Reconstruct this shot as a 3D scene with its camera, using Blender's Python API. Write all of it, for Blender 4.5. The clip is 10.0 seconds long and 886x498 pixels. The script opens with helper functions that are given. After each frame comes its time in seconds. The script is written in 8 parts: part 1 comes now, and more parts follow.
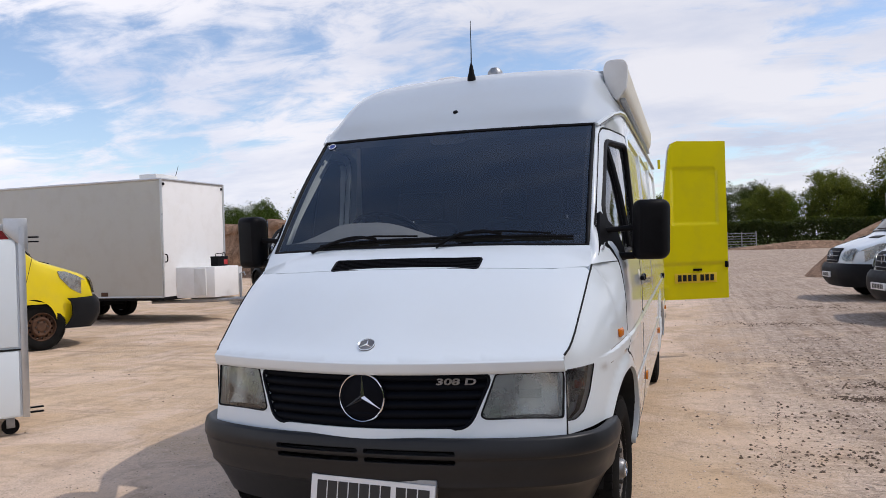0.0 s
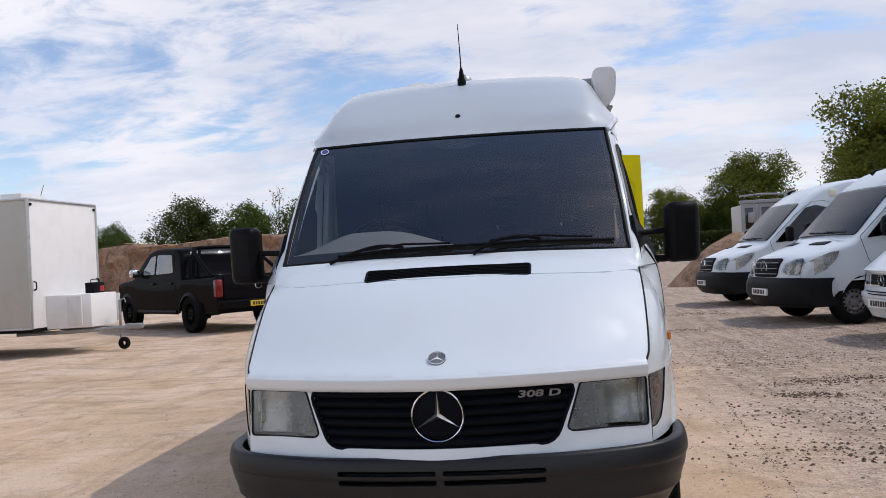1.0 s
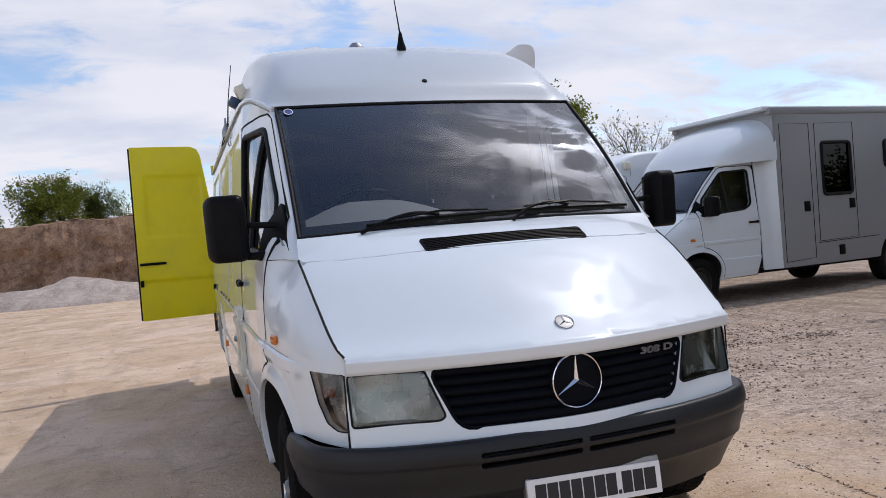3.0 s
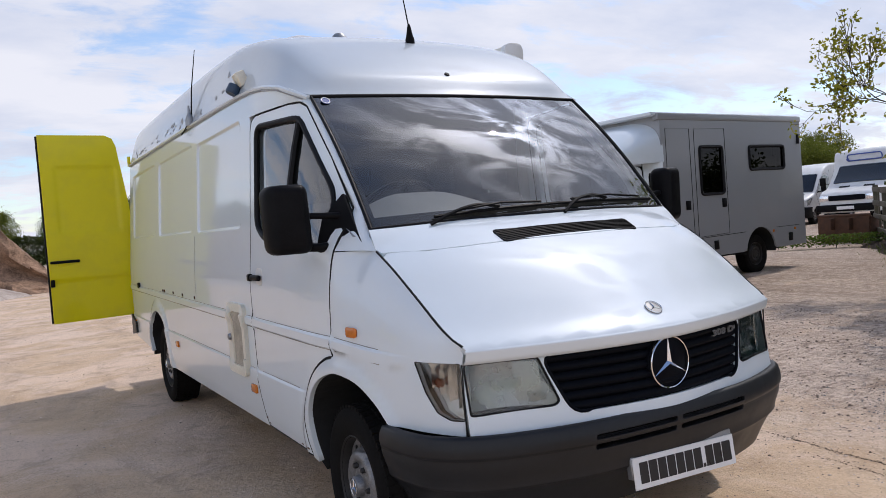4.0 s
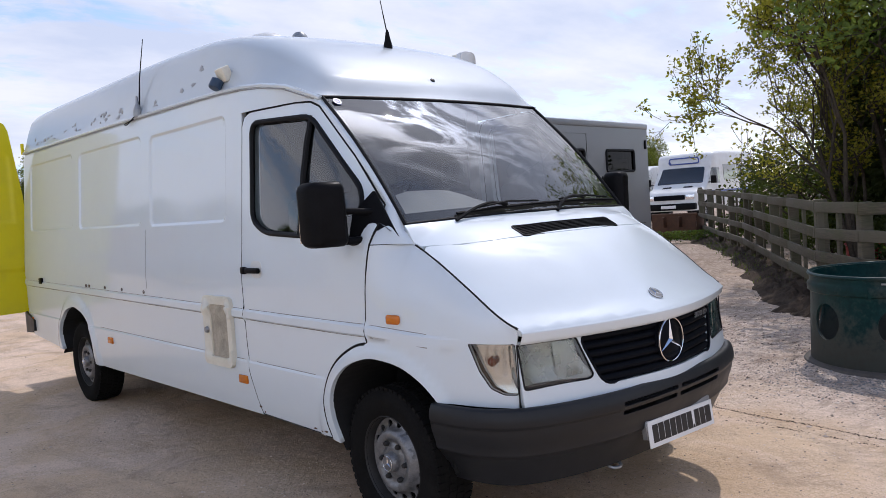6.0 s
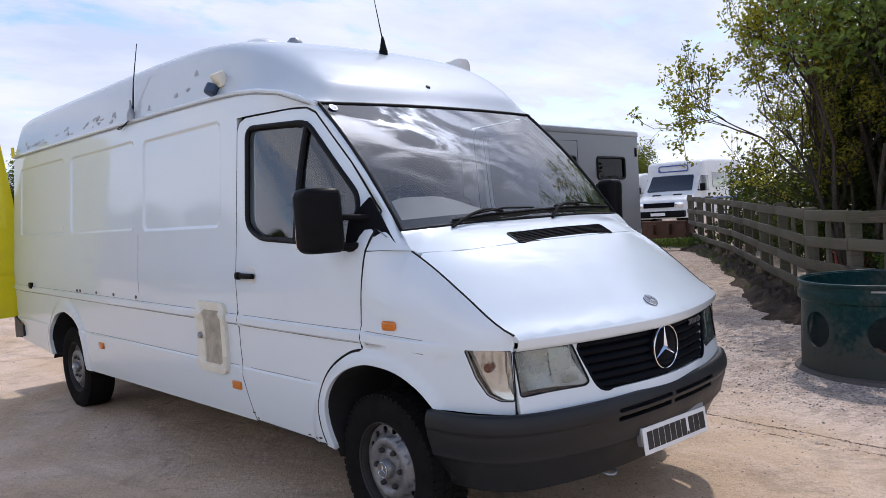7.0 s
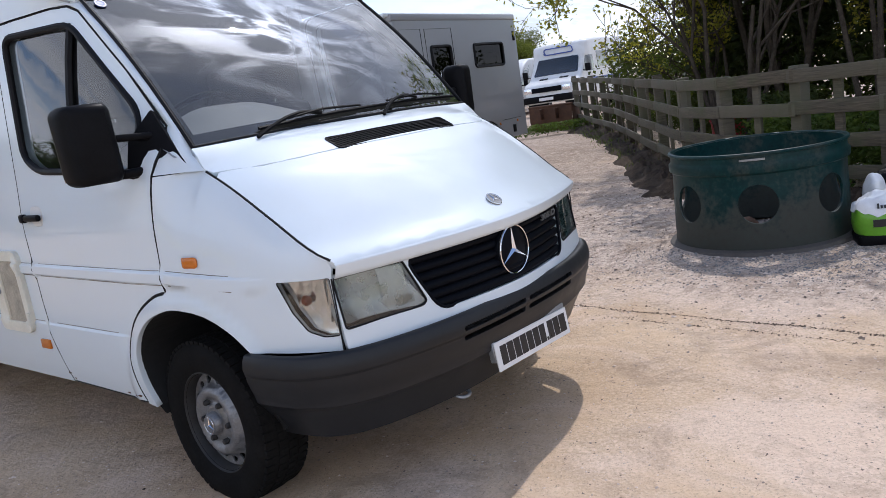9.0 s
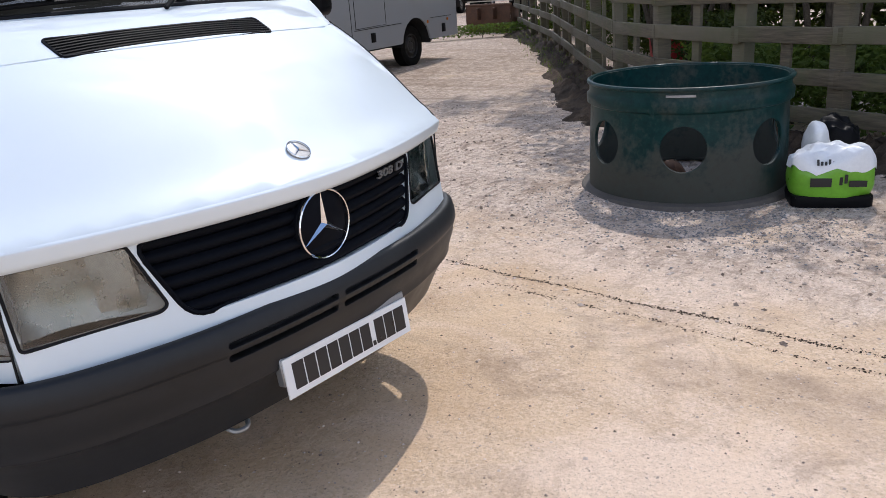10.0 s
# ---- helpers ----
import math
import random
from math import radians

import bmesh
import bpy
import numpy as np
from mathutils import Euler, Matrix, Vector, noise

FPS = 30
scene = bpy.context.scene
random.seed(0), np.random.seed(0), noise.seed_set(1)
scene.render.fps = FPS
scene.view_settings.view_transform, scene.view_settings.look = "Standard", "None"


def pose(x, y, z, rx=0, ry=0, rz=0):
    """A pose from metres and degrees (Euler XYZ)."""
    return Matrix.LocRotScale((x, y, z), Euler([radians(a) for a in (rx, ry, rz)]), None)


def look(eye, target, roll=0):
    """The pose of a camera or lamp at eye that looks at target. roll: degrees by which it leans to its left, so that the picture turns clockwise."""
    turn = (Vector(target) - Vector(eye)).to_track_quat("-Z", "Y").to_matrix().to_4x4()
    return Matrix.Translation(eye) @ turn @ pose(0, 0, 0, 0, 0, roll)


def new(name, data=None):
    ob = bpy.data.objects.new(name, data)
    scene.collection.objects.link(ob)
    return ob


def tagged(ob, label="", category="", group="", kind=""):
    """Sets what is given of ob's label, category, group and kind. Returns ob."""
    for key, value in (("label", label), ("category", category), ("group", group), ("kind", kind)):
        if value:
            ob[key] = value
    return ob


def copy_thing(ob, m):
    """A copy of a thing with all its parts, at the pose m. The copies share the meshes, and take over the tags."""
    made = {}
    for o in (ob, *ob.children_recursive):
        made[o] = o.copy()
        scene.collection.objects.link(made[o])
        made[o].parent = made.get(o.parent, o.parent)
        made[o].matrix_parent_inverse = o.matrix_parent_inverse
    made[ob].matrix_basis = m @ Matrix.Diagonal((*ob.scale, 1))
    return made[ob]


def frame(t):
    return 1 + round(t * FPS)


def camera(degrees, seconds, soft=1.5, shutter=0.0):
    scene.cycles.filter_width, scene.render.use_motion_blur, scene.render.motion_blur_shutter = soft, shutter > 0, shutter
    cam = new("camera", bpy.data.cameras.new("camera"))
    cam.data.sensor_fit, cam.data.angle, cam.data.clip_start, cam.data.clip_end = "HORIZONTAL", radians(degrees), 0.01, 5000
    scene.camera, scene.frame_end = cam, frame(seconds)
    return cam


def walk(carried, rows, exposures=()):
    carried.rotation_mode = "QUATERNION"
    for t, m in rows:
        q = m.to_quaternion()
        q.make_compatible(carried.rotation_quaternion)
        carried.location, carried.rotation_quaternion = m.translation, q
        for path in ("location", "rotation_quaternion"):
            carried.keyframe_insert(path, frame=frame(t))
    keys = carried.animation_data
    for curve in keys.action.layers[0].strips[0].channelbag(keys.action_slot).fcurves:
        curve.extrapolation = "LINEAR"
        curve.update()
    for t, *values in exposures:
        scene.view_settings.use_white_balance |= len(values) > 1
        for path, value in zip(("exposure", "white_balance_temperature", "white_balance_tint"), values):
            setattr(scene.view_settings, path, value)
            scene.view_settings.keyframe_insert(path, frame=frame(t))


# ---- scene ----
cam = camera(59.7, 10.0, soft=0.65)
PATH = [
    (0, (1.234, -2.675, 1.354), (0.629, -0.769, 1.346), -1.7),
    (0.5, (0.83, -2.639, 1.354), (0.358, -0.697, 1.412), -3.5),
    (1, (0.389, -2.656, 1.325), (0.147, -0.671, 1.356), -3.1),
    (1.5, (-0.022, -2.628, 1.321), (-0.024, -0.628, 1.321), -3.8),
    (2, (-0.431, -2.476, 1.323), (-0.203, -0.489, 1.315), -4.6),
    (2.5, (-0.84, -2.404, 1.325), (-0.413, -0.45, 1.3), -4.7),
    (3, (-1.252, -2.282, 1.307), (-0.615, -0.387, 1.271), -4.6),
    (3.2, (-1.417, -2.195, 1.297), (-0.704, -0.327, 1.251), -4.7),
    (4.3, (-2.297, -1.844, 1.358), (-1.214, -0.164, 1.282), -4.5),
    (4.5, (-2.405, -1.768, 1.336), (-1.271, -0.123, 1.255), -4.6),
    (5, (-2.615, -1.657, 1.375), (-1.381, -0.086, 1.279), -4.7),
    (5.5, (-2.838, -1.694, 1.407), (-1.537, -0.179, 1.295), -4.5),
    (6, (-2.927, -1.702, 1.413), (-1.586, -0.222, 1.299), -3.8),
    (7.5, (-2.952, -1.679, 1.423), (-1.584, -0.224, 1.322), -3.7),
    (8, (-2.941, -1.669, 1.43), (-1.557, -0.232, 1.296), -5.0),
    (8.5, (-2.815, -1.629, 1.41), (-1.389, -0.247, 1.178), -7.3),
    (9, (-2.395, -1.604, 1.379), (-0.909, -0.321, 0.999), -8.8),
    (9.5, (-1.959, -1.521, 1.349), (-0.423, -0.348, 0.835), -7.8),
    (10, (-1.414, -1.345, 1.362), (0.1, -0.213, 0.71), -4.3),
]
EXPOSURES = [(0.0, -0.04, 6700, 15), (3.0, -0.05, 6600, 15), (4.5, 0.03, 6550, 15), (6.0, 0.12, 6400, 16), (7.5, 0.16, 6250, 16), (8.5, 0.22, 6250, 15), (9.5, 0.38, 6300, 13), (10.0, 0.44, 6450, 13)]
walk(cam, [(t, look(eye, target, roll)) for t, eye, target, roll in PATH], EXPOSURES)

# ---- light: partly cloudy day, sun high over the van's left side ----
SUN_DIR = Vector((0.69, 0.19, 1.0)).normalized()
world = bpy.data.worlds.new("sky")
scene.world = world
world.use_nodes = True
wn, wl = world.node_tree.nodes, world.node_tree.links
wn.clear()
w_out = wn.new("ShaderNodeOutputWorld")
w_bg = wn.new("ShaderNodeBackground")
w_sky = wn.new("ShaderNodeTexSky")
w_sky.sky_type = "NISHITA"
w_sky.sun_disc = False
w_sky.sun_elevation = math.asin(SUN_DIR.z)
w_sky.sun_rotation = math.atan2(SUN_DIR.x, SUN_DIR.y)
w_sky.air_density, w_sky.dust_density, w_sky.ozone_density = 1.0, 0.4, 3.0
w_co = wn.new("ShaderNodeTexCoord")
w_sep = wn.new("ShaderNodeSeparateXYZ")
wl.new(w_co.outputs["Generated"], w_sep.inputs[0])


def w_math(op, a, b, clamp=False):
    n = wn.new("ShaderNodeMath")
    n.operation, n.use_clamp = op, clamp
    for i, v in enumerate((a, b)):
        if isinstance(v, (int, float)):
            n.inputs[i].default_value = v
        else:
            wl.new(v, n.inputs[i])
    return n.outputs[0]


def w_noise(vec, scale, detail, rough, distort=0.0):
    n = wn.new("ShaderNodeTexNoise")
    n.inputs["Scale"].default_value, n.inputs["Detail"].default_value = scale, detail
    n.inputs["Roughness"].default_value, n.inputs["Distortion"].default_value = rough, distort
    wl.new(vec, n.inputs["Vector"])
    return n.outputs[0]


# cloud sheet: the direction is thrown onto a flat layer overhead
w_h = w_math("ADD", w_math("MAXIMUM", w_sep.outputs[2], 0.0), 0.20)
w_vec = wn.new("ShaderNodeCombineXYZ")
wl.new(w_math("DIVIDE", w_sep.outputs[0], w_h), w_vec.inputs[0])
wl.new(w_math("DIVIDE", w_sep.outputs[1], w_h), w_vec.inputs[1])
w_map = wn.new("ShaderNodeMapping")
w_map.inputs["Rotation"].default_value = (0, 0, radians(12))
w_map.inputs["Scale"].default_value = (0.8, 1.25, 1.0)
w_map.inputs["Location"].default_value = (12.72, -8.26, -3.09)
wl.new(w_vec.outputs[0], w_map.inputs[0])
w_n1 = w_noise(w_map.outputs[0], 0.85, 9.0, 0.56, 0.7)
w_n2 = w_noise(w_map.outputs[0], 4.4, 9.0, 0.62, 0.4)
w_ramp = wn.new("ShaderNodeValToRGB")
w_ramp.color_ramp.elements[0].position, w_ramp.color_ramp.elements[1].position = 0.400, 0.515
w_ramp.color_ramp.interpolation = "EASE"
w_ramp.color_ramp.elements[0].color = (0.05, 0.05, 0.05, 1)
wl.new(w_math("ADD", w_math("MULTIPLY", w_n1, 0.60), w_math("MULTIPLY", w_n2, 0.40)), w_ramp.inputs[0])
w_shade = w_noise(w_map.outputs[0], 1.7, 6.0, 0.55)
w_ccol = wn.new("ShaderNodeValToRGB")
w_ccol.color_ramp.elements[0].position, w_ccol.color_ramp.elements[1].position = 0.33, 0.62
w_ccol.color_ramp.elements[0].color = (5.3, 6.0, 7.4, 1)
w_ccol.color_ramp.elements[1].color = (7.7, 8.0, 8.6, 1)
wl.new(w_shade, w_ccol.inputs[0])
# thin cloud glows round the sun
w_dot = wn.new("ShaderNodeVectorMath")
w_dot.operation = "DOT_PRODUCT"
w_dot.inputs[1].default_value = SUN_DIR
wl.new(w_co.outputs["Generated"], w_dot.inputs[0])
w_near = w_math("MAXIMUM", w_dot.outputs["Value"], 0.0)
w_thin = wn.new("ShaderNodeValToRGB")
w_thin.color_ramp.elements[0].position, w_thin.color_ramp.elements[1].position = 0.455, 0.575
w_thin.color_ramp.elements[0].color = (0.04, 0.04, 0.04, 1)
w_thin.color_ramp.interpolation = "EASE"
wl.new(w_noise(w_map.outputs[0], 4.2, 9.0, 0.58, 1.6), w_thin.inputs[0])
w_lit = w_math("ADD", w_math("MULTIPLY", w_math("POWER", w_near, 30.0), 3.4), w_math("MULTIPLY", w_math("POWER", w_near, 120.0), 5.0))
# clouds across from the sun, brightened by hand to fill the van's shaded flank
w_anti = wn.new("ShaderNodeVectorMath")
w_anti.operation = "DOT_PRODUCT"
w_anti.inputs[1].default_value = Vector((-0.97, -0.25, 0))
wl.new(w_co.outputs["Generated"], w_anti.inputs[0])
w_fill = w_math("MULTIPLY", w_math("MAXIMUM", w_anti.outputs["Value"], 0.0), 0.32)
w_glow = w_math("ADD", w_math("ADD", w_fill, w_math("ADD", w_math("MULTIPLY", w_math("POWER", w_near, 4.0), 0.03), w_math("MULTIPLY", w_lit, w_thin.outputs[0]))), 1.0)
w_bright = wn.new("ShaderNodeVectorMath")
w_bright.operation = "SCALE"
wl.new(w_ccol.outputs[0], w_bright.inputs[0])
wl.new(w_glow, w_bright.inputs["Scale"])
w_zen = w_math("MULTIPLY", w_math("SUBTRACT", w_sep.outputs[2], 0.44), 3.2, True)
w_open = w_math("SUBTRACT", 1.0, w_math("MULTIPLY", w_math("MULTIPLY", w_zen, 0.85), w_math("SUBTRACT", 1.0, w_math("POWER", w_near, 8.0))))
w_mix = wn.new("ShaderNodeMix")
w_mix.data_type = "RGBA"
wl.new(w_math("MAXIMUM", w_math("MULTIPLY", w_math("MULTIPLY", w_ramp.outputs[0], 0.94), w_open), w_math("MULTIPLY", w_math("POWER", w_near, 12.0), 0.05)), w_mix.inputs["Factor"])
w_blue = wn.new("ShaderNodeVectorMath")
w_blue.operation = "SCALE"
w_blue.inputs["Scale"].default_value = 1.5
wl.new(w_sky.outputs[0], w_blue.inputs[0])
wl.new(w_blue.outputs[0], w_mix.inputs["A"])
wl.new(w_bright.outputs[0], w_mix.inputs["B"])
wl.new(w_mix.outputs["Result"], w_bg.inputs[0])
w_bg.inputs[1].default_value = 0.110
wl.new(w_bg.outputs[0], w_out.inputs[0])

sun = new("sun", bpy.data.lights.new("sun", "SUN"))
sun.data.energy, sun.data.angle, sun.data.color = 1.80, radians(0.53), (1.0, 0.965, 0.91)
sun.matrix_basis = look(SUN_DIR * 60, (0, 0, 0))

# ---- materials ----
class Mat:
    """A node material with short calls for its parts."""

    def __init__(self, name, col=(0.8, 0.8, 0.8), rough=0.5, metal=0.0, spec=0.5):
        self.m = bpy.data.materials.new(name)
        self.m.use_nodes = True
        self.n, self.l = self.m.node_tree.nodes, self.m.node_tree.links
        self.b = self.n["Principled BSDF"]
        self.out = self.n["Material Output"]
        self.set("Base Color", (*col, 1)), self.set("Roughness", rough), self.set("Metallic", metal)
        self.set("Specular IOR Level", spec)
        self.co = None

    def set(self, key, v):
        self.b.inputs[key].default_value = v

    def coord(self):
        if not self.co:
            self.co = self.n.new("ShaderNodeTexCoord").outputs["Object"]
        return self.co

    def mapped(self, scale, rot=(0, 0, 0)):
        mp = self.n.new("ShaderNodeMapping")
        mp.inputs["Scale"].default_value, mp.inputs["Rotation"].default_value = scale, rot
        self.l.new(self.coord(), mp.inputs[0])
        return mp.outputs[0]

    def noise(self, scale, detail=4.0, rough=0.55, vec=None, distort=0.0):
        t = self.n.new("ShaderNodeTexNoise")
        t.inputs["Scale"].default_value, t.inputs["Detail"].default_value = scale, detail
        t.inputs["Roughness"].default_value, t.inputs["Distortion"].default_value = rough, distort
        self.l.new(vec or self.coord(), t.inputs["Vector"])
        return t.outputs[0]

    def voronoi(self, scale, feature="F1", vec=None, out=0):
        t = self.n.new("ShaderNodeTexVoronoi")
        t.feature = feature
        t.inputs["Scale"].default_value = scale
        self.l.new(vec or self.coord(), t.inputs["Vector"])
        return t.outputs[out]

    def math(self, op, a, b=0.0, clamp=False):
        t = self.n.new("ShaderNodeMath")
        t.operation, t.use_clamp = op, clamp
        for i, v in enumerate((a, b)):
            if isinstance(v, (int, float)):
                t.inputs[i].default_value = v
            else:
                self.l.new(v, t.inputs[i])
        return t.outputs[0]

    def ramp(self, fac, stops):
        t = self.n.new("ShaderNodeValToRGB")
        e = t.color_ramp.elements
        while len(e) < len(stops):
            e.new(0.5)
        for k, (p, c) in zip(e, stops):
            k.position = p
            k.color = (c, c, c, 1) if isinstance(c, (int, float)) else (*c, 1)
        self.l.new(fac, t.inputs[0])
        return t.outputs[0]

    def mix(self, fac, a, b, mode="MIX"):
        t = self.n.new("ShaderNodeMix")
        t.data_type, t.blend_type = "RGBA", mode
        if isinstance(fac, (int, float)):
            t.inputs["Factor"].default_value = fac
        else:
            self.l.new(fac, t.inputs["Factor"])
        for key, v in (("A", a), ("B", b)):
            if isinstance(v, tuple):
                t.inputs[key].default_value = (*v, 1)
            else:
                self.l.new(v, t.inputs[key])
        return t.outputs["Result"]

    def col(self, v):
        self.l.new(v, self.b.inputs["Base Color"])
        return self

    def link(self, key, v):
        self.l.new(v, self.b.inputs[key])
        return self

    def bump(self, h, strength=0.3, dist=0.01):
        t = self.n.new("ShaderNodeBump")
        t.inputs["Strength"].default_value, t.inputs["Distance"].default_value = strength, dist
        self.l.new(h, t.inputs["Height"])
        self.l.new(t.outputs[0], self.b.inputs["Normal"])
        return self

    def rnd(self):
        return self.n.new("ShaderNodeObjectInfo").outputs["Random"]

    def island(self):
        return self.n.new("ShaderNodeNewGeometry").outputs["Random Per Island"]


def paint(name, col, dirt=(0.42, 0.36, 0.28), amount=0.25, rough=0.45, coat=0.8, scale=3.0, ior=1.5, spec=0.2, gloss=0.05):
    m = Mat(name, col, rough)
    n1, n2 = m.noise(scale, 6, 0.6), m.noise(38, 4, 0.6)
    mask = m.ramp(m.math("ADD", m.math("MULTIPLY", n1, 0.9), m.math("MULTIPLY", n2, 0.1)), [(0.48, 0.0), (0.75, amount)])
    m.col(m.mix(mask, col, dirt))
    m.link("Roughness", m.ramp(n2, [(0.3, rough), (0.75, rough + 0.05)]))
    m.set("Coat Weight", coat), m.set("Coat IOR", ior), m.set("Coat Roughness", gloss), m.set("Specular IOR Level", spec)
    return m.m


def plain(name, col, rough=0.5, metal=0.0, var=0.25, scale=12.0, bump=0.0, spec=0.5):
    m = Mat(name, col, rough, metal, spec)
    n1, n2 = m.noise(scale, 5, 0.6), m.noise(scale * 9, 3, 0.6)
    dark = tuple(c * (1 - var) for c in col)
    light = tuple(min(1, c * (1 + var * 0.6)) for c in col)
    f = m.math("ADD", m.math("MULTIPLY", n1, 0.65), m.math("MULTIPLY", n2, 0.35))
    m.col(m.mix(m.ramp(f, [(0.3, 0.0), (0.7, 1.0)]), dark, light))
    m.link("Roughness", m.ramp(n1, [(0.3, max(0.03, rough - 0.08)), (0.7, min(1, rough + 0.1))]))
    if bump:
        m.bump(n2, bump, 0.004)
    return m.m


def glass(name, tint, gloss=1.0, rough=0.01):
    """Thin pane: see-through tint under the gloss of its two faces."""
    m = Mat(name)
    n, l = m.n, m.l
    tr, gl, mx, fr = (n.new("ShaderNode" + k) for k in ("BsdfTransparent", "BsdfGlossy", "MixShader", "Fresnel"))
    tr.inputs[0].default_value = (*tint, 1)
    gl.inputs["Color"].default_value = (gloss, gloss, gloss, 1)
    gl.inputs["Roughness"].default_value = rough
    fr.inputs[0].default_value = 1.52
    both = m.math("DIVIDE", m.math("MULTIPLY", fr.outputs[0], 2.0), m.math("ADD", fr.outputs[0], 1.0))
    l.new(both, mx.inputs[0]), l.new(tr.outputs[0], mx.inputs[1]), l.new(gl.outputs[0], mx.inputs[2])
    l.new(mx.outputs[0], m.out.inputs[0])
    return m.m


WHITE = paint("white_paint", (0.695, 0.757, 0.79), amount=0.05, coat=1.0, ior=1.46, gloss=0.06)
# roof white: duller than the body, and darkened further for its shaded side
WHITE_ROOF = paint("white_moulded_roof_darkened", (0.50, 0.555, 0.595), amount=0.12, coat=0.9, ior=1.46, gloss=0.10)
WHITE_OLD = paint("white_paint_weathered", (0.72, 0.72, 0.70), (0.40, 0.34, 0.26), 0.30, 0.35, 0.3)
SILVER_GREY = paint("grey_paint", (0.30, 0.31, 0.32), (0.3, 0.28, 0.24), 0.2, 0.34, 0.4)
YELLOW = paint("yellow_paint", (0.72, 0.62, 0.004), (0.35, 0.30, 0.05), 0.22, 0.34, 0.35)
YELLOW_BRIGHT = paint("bright_yellow_paint", (0.80, 0.62, 0.012), (0.4, 0.33, 0.15), 0.2, 0.3, 0.6)
BLACK_PAINT = paint("black_paint", (0.006, 0.006, 0.007), (0.008, 0.0076, 0.0072), 0.15, 0.25, 0.16, ior=1.35, spec=0.0)
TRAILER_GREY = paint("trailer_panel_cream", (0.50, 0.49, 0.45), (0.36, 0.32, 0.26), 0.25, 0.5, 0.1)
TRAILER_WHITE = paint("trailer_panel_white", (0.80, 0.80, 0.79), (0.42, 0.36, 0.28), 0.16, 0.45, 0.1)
CREAM = plain("cream_plastic", (0.76, 0.72, 0.60), 0.45, var=0.15)
BUMPER_GREY = plain("grey_bumper_plastic", (0.016, 0.017, 0.019), 0.42, var=0.25, scale=5, bump=0.05, spec=0.30)
BUMPER_BLACK = plain("black_bumper_plastic", (0.013, 0.0135, 0.015), 0.5, var=0.25, scale=6, bump=0.06, spec=0.10)
BLACK_PLASTIC = plain("black_plastic", (0.008, 0.008, 0.009), 0.42, var=0.3, bump=0.05, spec=0.06)
GRILLE_BLACK = plain("grille_black", (0.004, 0.005, 0.008), 0.5, var=0.3, spec=0.06)
RUBBER = plain("tyre_rubber", (0.013, 0.0125, 0.012), 0.85, var=0.5, scale=9, bump=0.15, spec=0.05)
SEAL = plain("rubber_seal", (0.008, 0.008, 0.009), 0.5, var=0.3, spec=0.15)
RIM_DARK = plain("dark_dirty_rim_steel", (0.035, 0.033, 0.031), 0.6, 0.2, var=0.5, scale=14)
STEEL = plain("wheel_steel", (0.23, 0.23, 0.232), 0.36, 0.45, var=0.50, scale=16)
GRIME_AND_SHADE = plain("grime_and_shade_in_seams", (0.24, 0.22, 0.19), 0.9, var=0.5, scale=9)
FLAKE_GREY = plain("flaked_paint_and_line_grey", (0.36, 0.37, 0.38), 0.7, var=0.3)
RUSTY = plain("rusty_steel", (0.10, 0.048, 0.026), 0.8, 0.2, var=0.55, scale=6, bump=0.3)
GALV = plain("galvanised_steel", (0.34, 0.35, 0.36), 0.45, 0.7, var=0.25)
ALU = plain("aluminium_trim", (0.55, 0.56, 0.57), 0.35, 0.85, var=0.15)
CHROME = plain("chrome", (0.82, 0.83, 0.84), 0.08, 1.0, var=0.04)
UNDER = plain("underbody_black", (0.010, 0.010, 0.010), 0.9, var=0.3)
GAP = plain("dark_gaps_and_insides", (0.006, 0.006, 0.006), 0.9, var=0.1)
DASH = plain("grey_dashboard_plastic", (0.27, 0.28, 0.295), 0.65, var=0.15, bump=0.08)
SEAT_AND_DARK = plain("seat_cloth_and_cab_dark", (0.020, 0.021, 0.025), 0.9, var=0.3, bump=0.1)
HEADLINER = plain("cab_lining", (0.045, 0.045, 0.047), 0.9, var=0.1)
BULB_AMBER = plain("amber_bulb", (0.30, 0.045, 0.012), 0.15, var=0.15)
AMBER = plain("amber_lens", (0.62, 0.17, 0.012), 0.15, var=0.15)
RED_LENS = plain("red_lens", (0.17, 0.006, 0.008), 0.15, var=0.2)
RED = plain("red_plastic", (0.42, 0.03, 0.03), 0.4, var=0.2)
REFLECTOR = plain("lamp_reflector", (0.42, 0.42, 0.40), 0.26, 0.85, var=0.3, scale=14)
INDICATOR_BOWL = plain("silvered_bowl", (0.90, 0.91, 0.93), 0.10, 0.85, var=0.12, scale=20)
PLATE_WHITE = plain("plate_white", (0.78, 0.78, 0.77), 0.35, var=0.06)
PLATE_YELLOW = plain("plate_yellow", (0.72, 0.50, 0.03), 0.35, var=0.08)
PLATE_BLACK = plain("plate_black", (0.012, 0.012, 0.014), 0.35, var=0.1)
BLUE_PLASTIC = plain("blue_plastic", (0.02, 0.05, 0.10), 0.4, var=0.2)
BLUE_PRINT = plain("blue_print", (0.05, 0.09, 0.30), 0.4, var=0.1)
GLASS_SCREEN = glass("windscreen_glass", (0.74, 0.78, 0.78))
GLASS_SIDE = glass("tinted_side_glass", (0.74, 0.78, 0.79))
GLASS_PARKED = glass("parked_screen_glass", (0.55, 0.60, 0.62), 0.55)
GLASS_DARK = glass("dark_tinted_glass", (0.05, 0.06, 0.07))
GLASS_BOX = glass("dark_box_window", (0.035, 0.04, 0.045), 0.22)
